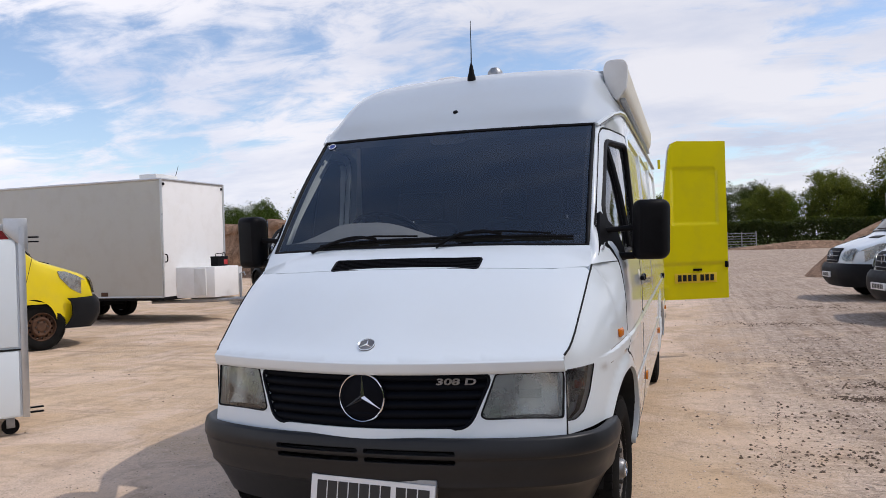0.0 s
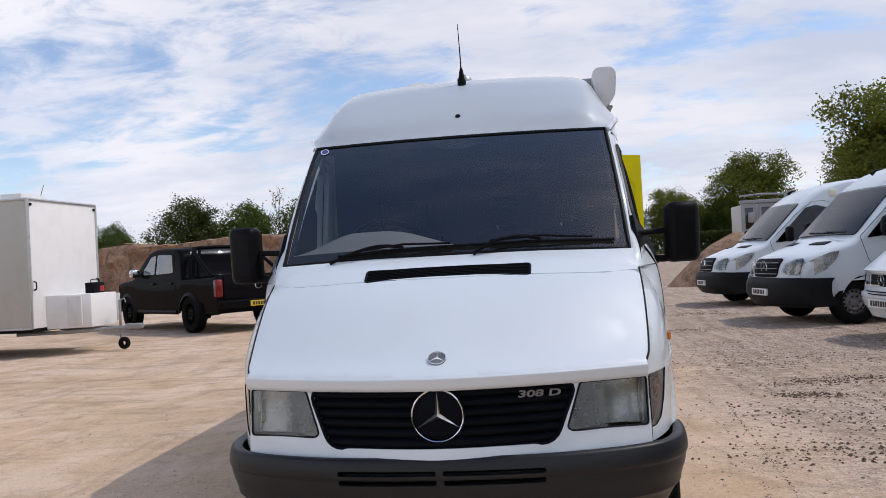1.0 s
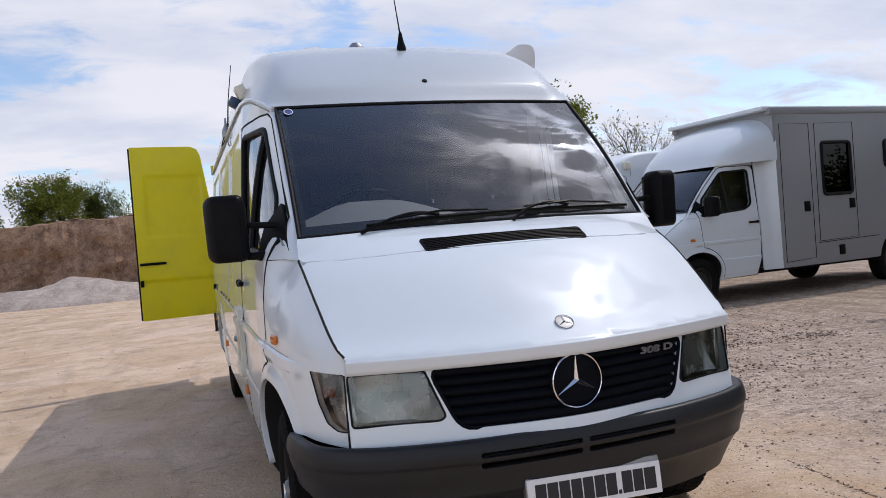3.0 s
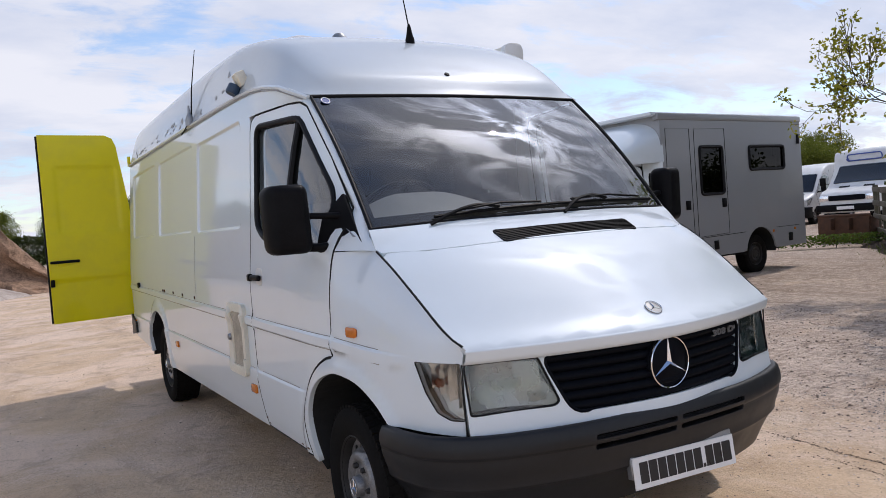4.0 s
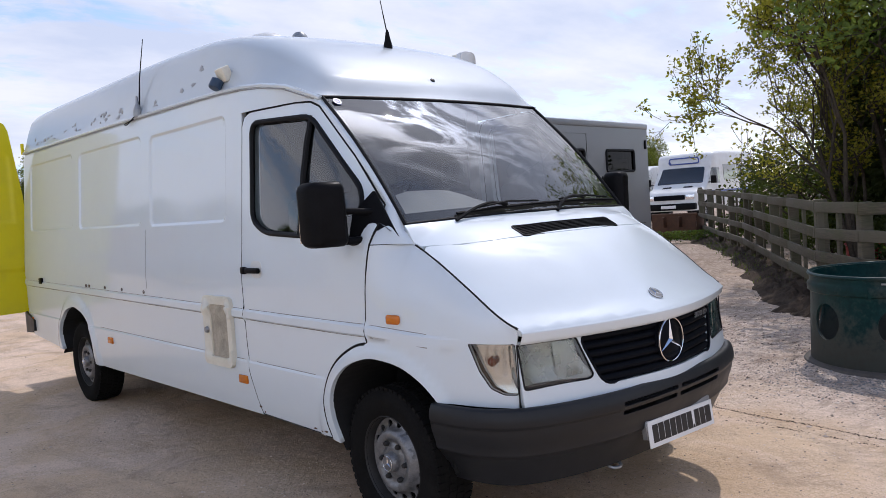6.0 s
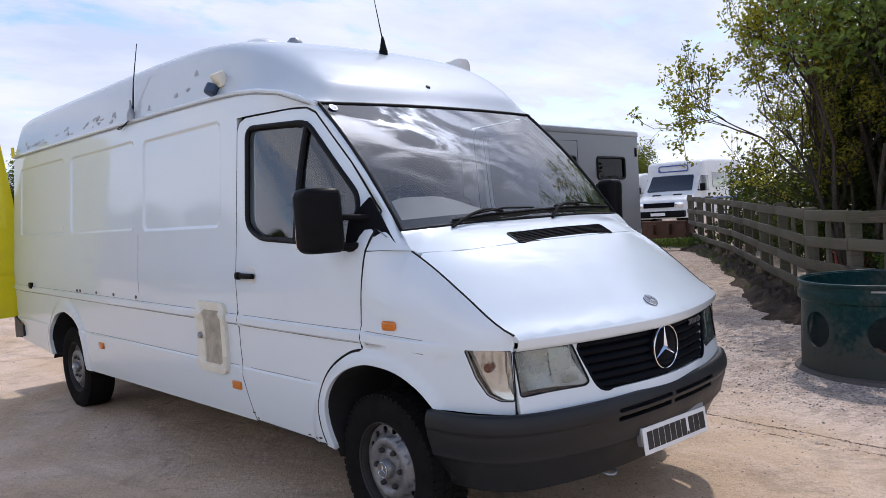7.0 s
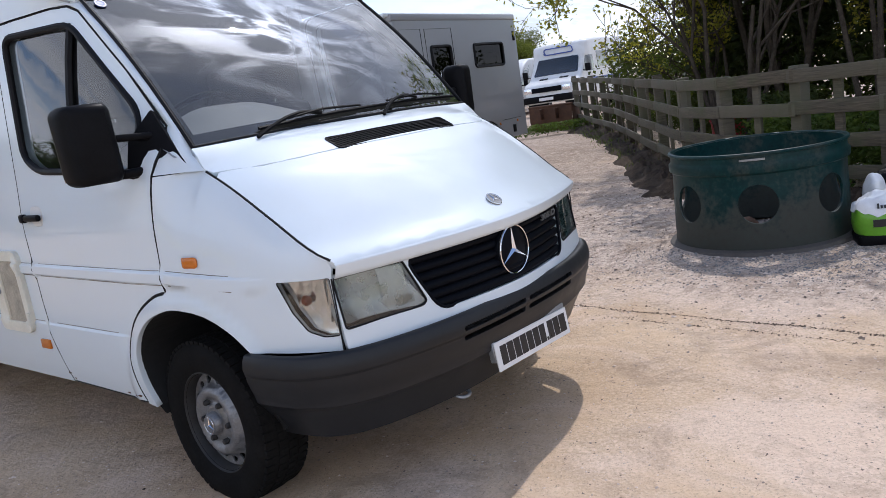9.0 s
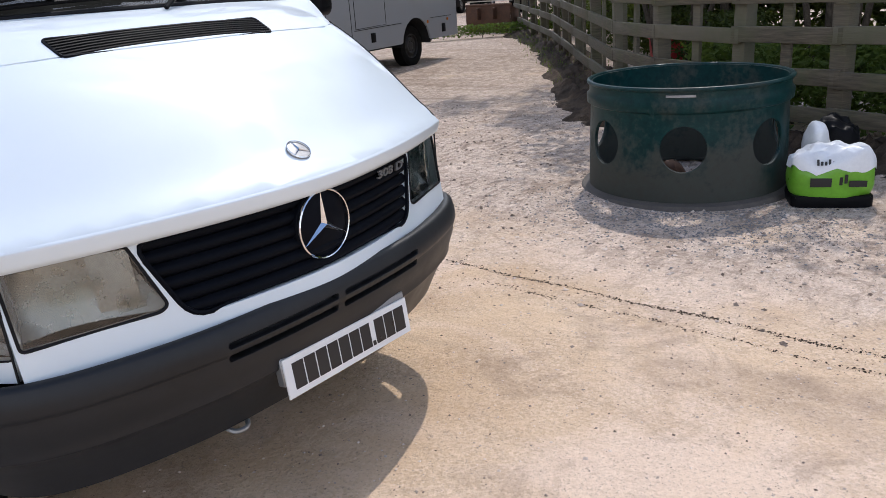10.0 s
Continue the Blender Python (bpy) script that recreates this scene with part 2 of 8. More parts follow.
GLASS_LAMP = glass("lamp_lens_glass", (0.78, 0.79, 0.77), 0.9, 0.04)

# ---- mesh tools ----
from mathutils import geometry


def part(name, bm, material, parent, label="", smooth=True):
    """Links a bmesh as one mesh object under a thing or a part."""
    me = bpy.data.meshes.new(name)
    bm.to_mesh(me)
    bm.free()
    for p in me.polygons:
        p.use_smooth = smooth
    if smooth:
        me.set_sharp_from_angle(angle=radians(38))
    me.materials.append(material)
    ob = new(name, me)
    ob.parent = parent
    if label:
        ob["label"] = label
    return ob


def mesh_part(name, verts, faces, material, parent, label="", normals=None, smooth=True):
    me = bpy.data.meshes.new(name)
    me.from_pydata([tuple(v) for v in verts], [], faces)
    for p in me.polygons:
        p.use_smooth = smooth
    if normals is not None:
        me.normals_split_custom_set([tuple(n) for n in normals])
    me.materials.append(material)
    me.update()
    ob = new(name, me)
    ob.parent = parent
    if label:
        ob["label"] = label
    return ob


def thing(name, at, label, category, group="", kind=""):
    ob = new(name)
    ob.matrix_basis = at
    ob.empty_display_size = 0.2
    return tagged(ob, label, category, group, kind)


def curve1(pts):
    """A smooth function through (a, value) pairs, monotone between them."""
    xs = [p[0] for p in pts]
    ys = [p[1] for p in pts]
    n = len(xs)
    h = [xs[i + 1] - xs[i] for i in range(n - 1)]
    d = [(ys[i + 1] - ys[i]) / h[i] for i in range(n - 1)]
    m = [d[0]] + [0.0 if d[i - 1] * d[i] <= 0 else 3 * (h[i - 1] + h[i]) / ((2 * h[i] + h[i - 1]) / d[i - 1] + (h[i] + 2 * h[i - 1]) / d[i]) for i in range(1, n - 1)] + [d[-1]]

    def f(a):
        if a <= xs[0]:
            return ys[0] + m[0] * (a - xs[0])
        if a >= xs[-1]:
            return ys[-1] + m[-1] * (a - xs[-1])
        i = 0
        while a > xs[i + 1]:
            i += 1
        t = (a - xs[i]) / h[i]
        return (1 + 2 * t) * (1 - t) ** 2 * ys[i] + t * (1 - t) ** 2 * h[i] * m[i] + t * t * (3 - 2 * t) * ys[i + 1] + t * t * (t - 1) * h[i] * m[i + 1]

    return f


def sstep(a, b, x):
    t = min(1.0, max(0.0, (x - a) / (b - a)))
    return t * t * (3 - 2 * t)


def spline2(pts, closed=False, n=6):
    """Catmull-Rom through 2D or 3D points."""
    out, k = [], len(pts)
    for i in range(k if closed else k - 1):
        p = [Vector(pts[(i + j - 1) % k] if closed else pts[min(k - 1, max(0, i + j - 1))]) for j in range(4)]
        for s in range(n):
            t = s / n
            out.append(0.5 * (2 * p[1] + (p[2] - p[0]) * t + (2 * p[0] - 5 * p[1] + 4 * p[2] - p[3]) * t * t + (3 * p[1] - p[0] - 3 * p[2] + p[3]) * t ** 3))
    if not closed:
        out.append(Vector(pts[-1]))
    return out


def rounded(pts, r, n=4):
    """A polygon with its corners rounded by about r."""
    out, k = [], len(pts)
    for i in range(k):
        a, b, c = (Vector(pts[(i + j) % k]) for j in (-1, 0, 1))
        ra = min(r, (a - b).length * 0.45)
        rc = min(r, (c - b).length * 0.45)
        p, q = b + (a - b).normalized() * ra, b + (c - b).normalized() * rc
        for s in range(n + 1):
            t = s / n
            out.append(p * (1 - t) ** 2 + b * 2 * t * (1 - t) + q * t * t)
    return [tuple(v) for v in out]


def inside(px, py, poly):
    """Which of the points lie in the polygon (numpy arrays)."""
    res = np.zeros(px.shape, bool)
    x, y = poly[:, 0], poly[:, 1]
    for i in range(len(poly)):
        j = i - 1
        hit = (y[i] > py) != (y[j] > py)
        res ^= hit & (px < (x[j] - x[i]) * (py - y[i]) / (y[j] - y[i] + 1e-12) + x[i])
    return res


def dense(loop, step):
    out = []
    for i, p in enumerate(loop):
        a, b = Vector(p[:2]), Vector(loop[(i + 1) % len(loop)][:2])
        if (b - a).length < 1e-6:
            continue
        k = max(1, round((b - a).length / step))
        out += [tuple(a + (b - a) * (s / k)) for s in range(k)]
    return out


def skin(name, outline, surf, material, parent, step=0.03, thick=0.02, holes=(), ref=(0, 2.5, 1.0), label="", lines_u=(), lines_v=()):
    """A panel: the flat outline (u, v), with holes, laid on the surface surf(u, v), with turned-in edges.
    ref: a point inside, from which the normals point away; lines: extra rows of points along features."""
    loops = [dense(outline, step)] + [dense(h, step) for h in holes]
    pts, edges = [], []
    for lp in loops:
        o = len(pts)
        pts += lp
        edges += [(o + i, o + (i + 1) % len(lp)) for i in range(len(lp))]
    bnd = np.array(pts)
    polys = [np.array(lp) for lp in loops]
    lo, hi = bnd.min(0), bnd.max(0)
    us = np.arange(lo[0] + step / 2, hi[0], step)
    vs = np.arange(lo[1] + step / 2, hi[1], step)
    us = np.unique(np.concatenate([us, np.array([u for u in lines_u if lo[0] < u < hi[0]])]))
    vs = np.unique(np.concatenate([vs, np.array([v for v in lines_v if lo[1] < v < hi[1]])]))
    gu, gv = (g.ravel() for g in np.meshgrid(us, vs))
    ok = inside(gu, gv, polys[0])
    for p in polys[1:]:
        ok &= ~inside(gu, gv, p)
    gu, gv = gu[ok], gv[ok]
    if len(gu):
        near = np.full(gu.shape, 1e9)
        for b in bnd:
            near = np.minimum(near, (gu - b[0]) ** 2 + (gv - b[1]) ** 2)
        ok = near > (0.35 * step) ** 2
        pts += list(zip(gu[ok].tolist(), gv[ok].tolist()))
    vv, _, ff, *_ = geometry.delaunay_2d_cdt([Vector(p) for p in pts], edges, [], 0, 1e-7)
    c = np.array([[sum(vv[i][k] for i in f) / len(f) for k in (0, 1)] for f in ff])
    ok = inside(c[:, 0], c[:, 1], polys[0])
    for p in polys[1:]:
        ok &= ~inside(c[:, 0], c[:, 1], p)
    verts, norms = [], []
    e = 0.0015
    for p in vv:
        u, v = p[0], p[1]
        verts.append(Vector(surf(u, v)))
        n = (Vector(surf(u + e, v)) - Vector(surf(u - e, v))).cross(Vector(surf(u, v + e)) - Vector(surf(u, v - e)))
        norms.append(n.normalized())
    if sum(n.dot(v - Vector(ref)) for n, v in zip(norms, verts)) < 0:
        norms = [-n for n in norms]
    faces = []
    for f, k in zip(ff, ok):
        if k:
            f = list(f)
            n = (verts[f[1]] - verts[f[0]]).cross(verts[f[2]] - verts[f[0]])
            faces.append(f if n.dot(norms[f[0]]) > 0 else f[::-1])
    count = {}
    for f in faces:
        for i in range(len(f)):
            a, b = f[i], f[(i + 1) % len(f)]
            count[(a, b)] = 1
    rim = [(a, b) for a, b in count if (b, a) not in count]
    made, side = {}, {}
    for a, b in rim:
        for k in (a, b):
            side.setdefault(k, Vector())
            side[k] += (verts[b] - verts[a]).cross(norms[a]).normalized()
    corner = [norms[i] for f in faces for i in f]
    for k, s in side.items():
        made[k] = len(verts)
        s = s.normalized() if s.length > 0.01 else norms[k]
        side[k] = s
        for dn, ds in ((-min(0.004, thick * 0.3), 0.0015), (-thick, 0.0)):
            verts.append(verts[k] + norms[k] * dn + s * ds)
    for a, b in rim:
        ta, tb = ((side[k] * 0.8 + norms[k] * 0.6).normalized() for k in (a, b))
        faces.append([b, a, made[a], made[b]])
        corner += [tb, ta, side[a], side[b]]
        faces.append([made[b], made[a], made[a] + 1, made[b] + 1])
        corner += [side[b], side[a], side[a], side[b]]
    return mesh_part(name, verts, faces, material, parent, label, corner)


def grid(name, fn, nu, nv, material, parent, label="", close_u=False, thick=0.0, smooth=True):
    """A sheet of (nu+1) x (nv+1) points fn(a, b), a and b from 0 to 1; thick: depth behind its face, negative to the other side."""
    bm = bmesh.new()
    rows = nu if close_u else nu + 1
    P = [[Vector(fn(i / nu, j / nv)) for j in range(nv + 1)] for i in range(rows)]
    vs = [[bm.verts.new(p) for p in row] for row in P]
    for i in range(nu):
        for j in range(nv):
            a, b = vs[i], vs[(i + 1) % rows]
            bm.faces.new((a[j], b[j], b[j + 1], a[j + 1]))
    if thick:
        bm.normal_update()
        back = [[bm.verts.new(v.co - v.normal * thick) for v in row] for row in vs]
        for i in range(nu):
            for j in range(nv):
                a, b = back[i], back[(i + 1) % rows]
                bm.faces.new((a[j], a[j + 1], b[j + 1], b[j]))
        ring = [(i, 0) for i in range(nu)] + [(nu % rows if close_u else nu, j) for j in range(nv)] + [(i, nv) for i in range(nu, 0, -1)] + [(0, j) for j in range(nv, 0, -1)]
        if not close_u:
            for (i, j), (k, l) in zip(ring, ring[1:] + ring[:1]):
                bm.faces.new((vs[i][j], back[i][j], back[k][l], vs[k][l]))
    return part(name, bm, material, parent, label, smooth)


def b_box(bm, lo, hi, bevel=0.0, seg=2, m=None):
    """Adds a box between two corners, its edges rounded."""
    r = bmesh.ops.create_cube(bm, size=1.0)
    vs = r["verts"]
    for v in vs:
        v.co = Vector([lo[k] + (v.co[k] + 0.5) * (hi[k] - lo[k]) for k in range(3)])
    if bevel:
        es = list({e for v in vs for e in v.link_edges})
        rr = bmesh.ops.bevel(bm, geom=es, offset=bevel, segments=seg, profile=0.5, affect="EDGES")
        vs = list({v for f in rr["faces"] for v in f.verts} | {v for v in vs if v.is_valid})
    if m is not None:
        bmesh.ops.transform(bm, matrix=m, verts=vs)
    return vs


def box(name, lo, hi, material, parent, bevel=0.004, label="", m=None, seg=2):
    bm = bmesh.new()
    b_box(bm, lo, hi, bevel, seg, m)
    return part(name, bm, material, parent, label)


def b_tube(bm, pts, radius, seg=8, cap=True):
    """Adds a tube along points; radius: one number or one for each point."""
    pts = [Vector(p) for p in pts]
    rs = radius if isinstance(radius, (list, tuple)) else [radius] * len(pts)
    rings, up = [], None
    for i, p in enumerate(pts):
        d = (pts[min(i + 1, len(pts) - 1)] - pts[max(i - 1, 0)]).normalized()
        if up is None:
            up = d.orthogonal().normalized()
        up = (up - d * up.dot(d)).normalized()
        w = d.cross(up)
        rings.append([bm.verts.new(p + (up * math.cos(2 * math.pi * k / seg) + w * math.sin(2 * math.pi * k / seg)) * rs[i]) for k in range(seg)])
    for a, b in zip(rings, rings[1:]):
        for k in range(seg):
            bm.faces.new((a[k], a[(k + 1) % seg], b[(k + 1) % seg], b[k]))
    if cap:
        bm.faces.new(rings[0][::-1]), bm.faces.new(rings[-1])


def tube(name, pts, radius, material, parent, seg=10, label=""):
    bm = bmesh.new()
    b_tube(bm, pts, radius, seg)
    return part(name, bm, material, parent, label)


def b_lathe(bm, prof, seg=32, axis="z", centre=(0, 0, 0), span=2 * math.pi):
    """Adds a turned body from (radius, height) pairs about an axis through centre."""
    full = abs(span - 2 * math.pi) < 1e-6
    rings = []
    for k in range(seg if full else seg + 1):
        a = span * k / seg
        row = []
        for r, h in prof:
            p = {"z": (r * math.cos(a), r * math.sin(a), h), "x": (h, r * math.cos(a), r * math.sin(a)), "y": (r * math.sin(a), h, r * math.cos(a))}[axis]
            row.append(bm.verts.new(Vector(p) + Vector(centre)))
        rings.append(row)
    for k in range(len(rings) if full else len(rings) - 1):
        a, b = rings[k], rings[(k + 1) % len(rings)]
        for i in range(len(prof) - 1):
            bm.faces.new((a[i], b[i], b[i + 1], a[i + 1]))
    bmesh.ops.remove_doubles(bm, verts=bm.verts, dist=1e-5)
    bmesh.ops.recalc_face_normals(bm, faces=bm.faces)


def lathe(name, prof, material, parent, seg=32, axis="z", centre=(0, 0, 0), label=""):
    bm = bmesh.new()
    b_lathe(bm, prof, seg, axis, centre)
    return part(name, bm, material, parent, label)


def b_prism(bm, poly, lo, hi, axis="x"):
    """Adds a straight prism over a flat polygon, from lo to hi along the axis."""
    def at(p, h):
        return {"x": (h, p[0], p[1]), "y": (p[0], h, p[1]), "z": (p[0], p[1], h)}[axis]
    a = [bm.verts.new(at(p, lo)) for p in poly]
    b = [bm.verts.new(at(p, hi)) for p in poly]
    k = len(poly)
    fs = [bm.faces.new((a[i], a[(i + 1) % k], b[(i + 1) % k], b[i])) for i in range(k)]
    fs += [bm.faces.new(a[::-1]), bm.faces.new(b)]
    bmesh.ops.recalc_face_normals(bm, faces=fs)
    return a + b


def prism(name, poly, lo, hi, material, parent, axis="x", bevel=0.0, label="", m=None, smooth=True):
    bm = bmesh.new()
    b_prism(bm, poly, lo, hi, axis)
    if bevel:
        bmesh.ops.bevel(bm, geom=bm.edges[:], offset=bevel, segments=2, profile=0.5, affect="EDGES")
    if m is not None:
        bmesh.ops.transform(bm, matrix=m, verts=bm.verts)
    return part(name, bm, material, parent, label, smooth)


def bars(name, spots, material, parent, m, depth=0.003):
    """Writing that is not spelled out: flat bars (x, y, width, height) on a plate in its local x and y."""
    for x, y, w, h in spots:
        bm = bmesh.new()
        b_box(bm, (x, y, 0), (x + w, y + h, depth), 0)
        bmesh.ops.transform(bm, matrix=m, verts=bm.verts)
        part(name, bm, material, parent, smooth=False)

# ---- ground: one sheet out to the horizon ----
def stretch(a, near, far, n):
    t = np.linspace(-1, 1, n)
    return a + near * t + np.sign(t) * (far - near) * np.abs(t) ** 9


def ground_z(x, y):
    n1 = noise.noise(Vector((x * 0.13, y * 0.13, 3.1)))
    n2 = noise.noise(Vector((x * 0.9, y * 0.9, 7.7)))
    n3 = noise.noise(Vector((x * 4.0, y * 4.0, 1.3)))
    rough = sstep(1.4, 3.5, x)
    lane = math.exp(-((x - 0.35) / 2.6) ** 2) * sstep(9, 4, abs(y - 2))
    z = 0.05 * n1 * (1 - lane) + (0.006 + 0.016 * rough) * n2 + (0.002 + 0.010 * rough) * n3
    return z * sstep(60, 20, math.hypot(x, y)) if math.hypot(x, y) > 20 else z


gx, gy = stretch(1.0, 13, 2200, 330), stretch(4.0, 15, 2200, 350)
gverts = [(x, y, ground_z(x, y)) for x in gx for y in gy]
nyg = len(gy)
gfaces = [(i * nyg + j, (i + 1) * nyg + j, (i + 1) * nyg + j + 1, i * nyg + j + 1) for i in range(len(gx) - 1) for j in range(nyg - 1)]
m = Mat("compacted_sandy_ground", rough=0.92, spec=0.2)
big, mid, fine, grit = m.noise(0.22, 5, 0.6), m.noise(1.3, 6, 0.62, distort=0.4), m.noise(14, 5, 0.65), m.noise(90, 3, 0.7)
sand = m.mix(m.ramp(mid, [(0.30, 0.0), (0.70, 1.0)]), (0.53, 0.355, 0.210), (0.74, 0.55, 0.370))
sand = m.mix(m.ramp(big, [(0.42, 0.0), (0.62, 0.7)]), sand, (0.68, 0.49, 0.325))
tone = m.noise(0.8, 5, 0.6, distort=0.8)
sand = m.mix(m.ramp(tone, [(0.46, 0.0), (0.58, 0.75)]), sand, (0.78, 0.595, 0.455))
grav = m.mix(m.ramp(fine, [(0.32, 0.0), (0.66, 1.0)]), (0.38, 0.285, 0.22), (0.78, 0.635, 0.52))
vor = m.voronoi(34)
grav = m.mix(m.ramp(vor, [(0.05, 1.0), (0.5, 0.0)]), grav, (0.72, 0.565, 0.45))
sep = m.n.new("ShaderNodeSeparateXYZ")
m.l.new(m.coord(), sep.inputs[0])
side = m.math("ADD", sep.outputs[0], m.math("MULTIPLY", m.math("SUBTRACT", mid, 0.5), 2.0))
gmask = m.ramp(m.math("MULTIPLY", m.math("SUBTRACT", side, 1.1), 0.5), [(0.15, 0.0), (0.75, 0.9)])
colr = m.mix(gmask, sand, grav)
# brown soil carried about by tyres beyond the van's side, with streaks along the lane
worn = m.math("MULTIPLY", m.ramp(m.math("MULTIPLY", sep.outputs[1], 0.1), [(0.22, 0.0), (0.65, 1.0)]), m.ramp(m.math("MULTIPLY", m.math("ADD", side, -0.3), 0.3), [(0.2, 0.0), (0.7, 1.0)]))
soilc = m.mix(m.ramp(fine, [(0.34, 0.0), (0.64, 1.0)]), (0.25, 0.18, 0.13), (0.60, 0.47, 0.36))
colr = m.mix(m.math("MULTIPLY", worn, 0.75), colr, soilc)
lines = m.noise(1.0, 5, 0.7, m.mapped((9.0, 0.35, 1.0), (0, 0, radians(-5))), 0.7)
colr = m.mix(m.math("MULTIPLY", m.ramp(lines, [(0.48, 0.0), (0.64, 0.9)]), m.math("ADD", m.math("MULTIPLY", worn, 0.70), m.math("MULTIPLY", gmask, 0.32))), colr, (0.23, 0.155, 0.105))
churn = m.noise(4.6, 9, 0.74, m.mapped((1.0, 2.4, 1.0), (0, 0, radians(24))), 1.1)
cake = m.noise(0.9, 4, 0.6, distort=0.6)
loose = m.math("MULTIPLY", gmask, m.ramp(cake, [(0.38, 0.25), (0.56, 1.0)]))
colr = m.mix(m.math("MULTIPLY", m.ramp(churn, [(0.515, 0.0), (0.575, 0.85)]), loose), colr, (0.215, 0.155, 0.115))
colr = m.mix(m.math("MULTIPLY", m.ramp(churn, [(0.37, 0.7), (0.46, 0.0)]), gmask), colr, (0.80, 0.65, 0.53))
trk = m.noise(1.0, 6, 0.65, m.mapped((1.6, 0.35, 1.0), (0, 0, radians(14))), 1.2)
colr = m.mix(m.ramp(trk, [(0.50, 0.0), (0.68, 0.45)]), colr, (0.34, 0.24, 0.165))
wet = m.noise(0.55, 7, 0.7, distort=1.4)
colr = m.mix(m.ramp(wet, [(0.56, 0.0), (0.66, 0.5)]), colr, (0.76, 0.56, 0.38))
colr = m.mix(m.ramp(grit, [(0.55, 0.0), (0.72, 0.6)]), colr, (0.22, 0.165, 0.13))
spk = m.noise(22, 5, 0.7, distort=0.8)
colr = m.mix(m.ramp(spk, [(0.62, 0.0), (0.70, 0.7)]), colr, (0.20, 0.14, 0.105))
peb = m.voronoi(85, out=1)
colr = m.mix(m.math("MULTIPLY", m.ramp(m.noise(1.9, 4, 0.6), [(0.40, 0.25), (0.62, 1.0)]), 0.42), colr, m.mix(0.5, colr, m.mix(m.math("MULTIPLY", m.n.new("ShaderNodeSeparateColor").outputs[0], 1.0), (0.16, 0.115, 0.085), (0.86, 0.73, 0.62))))
m.l.new(peb, [q for q in m.n if q.bl_idname == "ShaderNodeSeparateColor"][0].inputs[0])
dark_spot = m.noise(48, 4, 0.7, distort=0.5)
colr = m.mix(m.ramp(dark_spot, [(0.66, 0.0), (0.71, 0.75)]), colr, (0.13, 0.095, 0.075))
far = m.ramp(m.math("MULTIPLY", sep.outputs[1], 0.004), [(0.36, 0.0), (0.42, 1.0)])
colr = m.mix(far, colr, (0.10, 0.14, 0.04))
scrape = m.noise(1.0, 7, 0.66, m.mapped((0.30, 2.6, 1.0), (0, 0, radians(9))), 0.9)
colr = m.mix(m.math("MULTIPLY", m.ramp(scrape, [(0.535, 0.0), (0.60, 0.36)]), m.ramp(m.math("MULTIPLY", sep.outputs[0], -0.1), [(0.22, 0.0), (0.36, 1.0)])), colr, (0.30, 0.205, 0.135))
blot = m.noise(2.3, 7, 0.72, distort=1.0)
colr = m.mix(m.ramp(blot, [(0.52, 0.0), (0.64, 0.40)]), colr, (0.27, 0.185, 0.125))
m.col(colr)
m.bump(m.math("ADD", m.math("ADD", m.math("MULTIPLY", m.math("ADD", fine, m.math("MULTIPLY", m.math("MULTIPLY", churn, gmask), -1.3)), 0.6), m.math("MULTIPLY", grit, 0.22)), m.math("MULTIPLY", m.math("MULTIPLY", vor, gmask), -0.5)), 0.85, 0.03)
GROUND = m.m
ground = mesh_part("ground", gverts, gfaces, GROUND, None)
tagged(ground, "sandy compacted yard ground with gravel and tyre tracks", "ground", kind="structure")

# ---- earth bank behind the yard, rubble heaps, soil along the fence ----
def soil(name, dark, light, scale=1.0):
    m = Mat(name, light, 0.95, spec=0.15)
    a, b, c = m.noise(0.7 * scale, 6, 0.65, distort=0.6), m.noise(5 * scale, 6, 0.7), m.noise(30 * scale, 4, 0.7)
    f = m.math("ADD", m.math("ADD", m.math("MULTIPLY", a, 0.45), m.math("MULTIPLY", b, 0.35)), m.math("MULTIPLY", c, 0.2))
    m.col(m.mix(m.ramp(f, [(0.36, 0.0), (0.62, 1.0)]), dark, light))
    m.bump(f, 0.8, 0.12 / scale)
    return m.m


EARTH = soil("cut_red_earth", (0.045, 0.026, 0.017), (0.46, 0.295, 0.195), 3.2)
RUBBLE = soil("pale_rubble", (0.26, 0.20, 0.165), (0.60, 0.52, 0.45), 3.0)
TOPSOIL = soil("dark_topsoil", (0.018, 0.013, 0.009), (0.095, 0.068, 0.048), 3.0)


def bank_h(s):
    return 2.95 + 0.35 * noise.noise(Vector((s * 0.05, 1.7, 0))) + 0.15 * noise.noise(Vector((s * 0.4, 4.2, 0)))


def bank_at(a, b):
    """a along the bank, b from its foot over the top and down behind."""
    s = a * 66.0
    x = -66.0 + s
    y0 = 44.0 - 16.0 * sstep(0, 66, s) + 0.9 * noise.noise(Vector((s * 0.12, 0, 2)))
    fade = sstep(66, 63, s)
    h = bank_h(s) * (0.15 + 0.85 * fade)
    prof = [(0, -0.05), (0.5, 0.25), (0.8, 0.65), (1.0, 1.5), (1.1, 2.25), (1.2, 2.74), (1.7, 2.80), (7.0, 2.75), (14.0, 2.2), (22.0, -0.1)]
    k = b * (len(prof) - 1)
    i = min(int(k), len(prof) - 2)
    t = k - i
    dy, z = (prof[i][j] * (1 - t) + prof[i + 1][j] * t for j in (0, 1))
    r = noise.noise(Vector((x * 0.9, z * 1.2, 5))) * 0.42 + noise.noise(Vector((x * 3.1, z * 2.5, 9))) * 0.24
    return (x, y0 + dy + r * (1 if 0 < b < 0.6 else 0), z * h / 2.75 + 0.3 * r * (1 if 0.2 < b else 0))


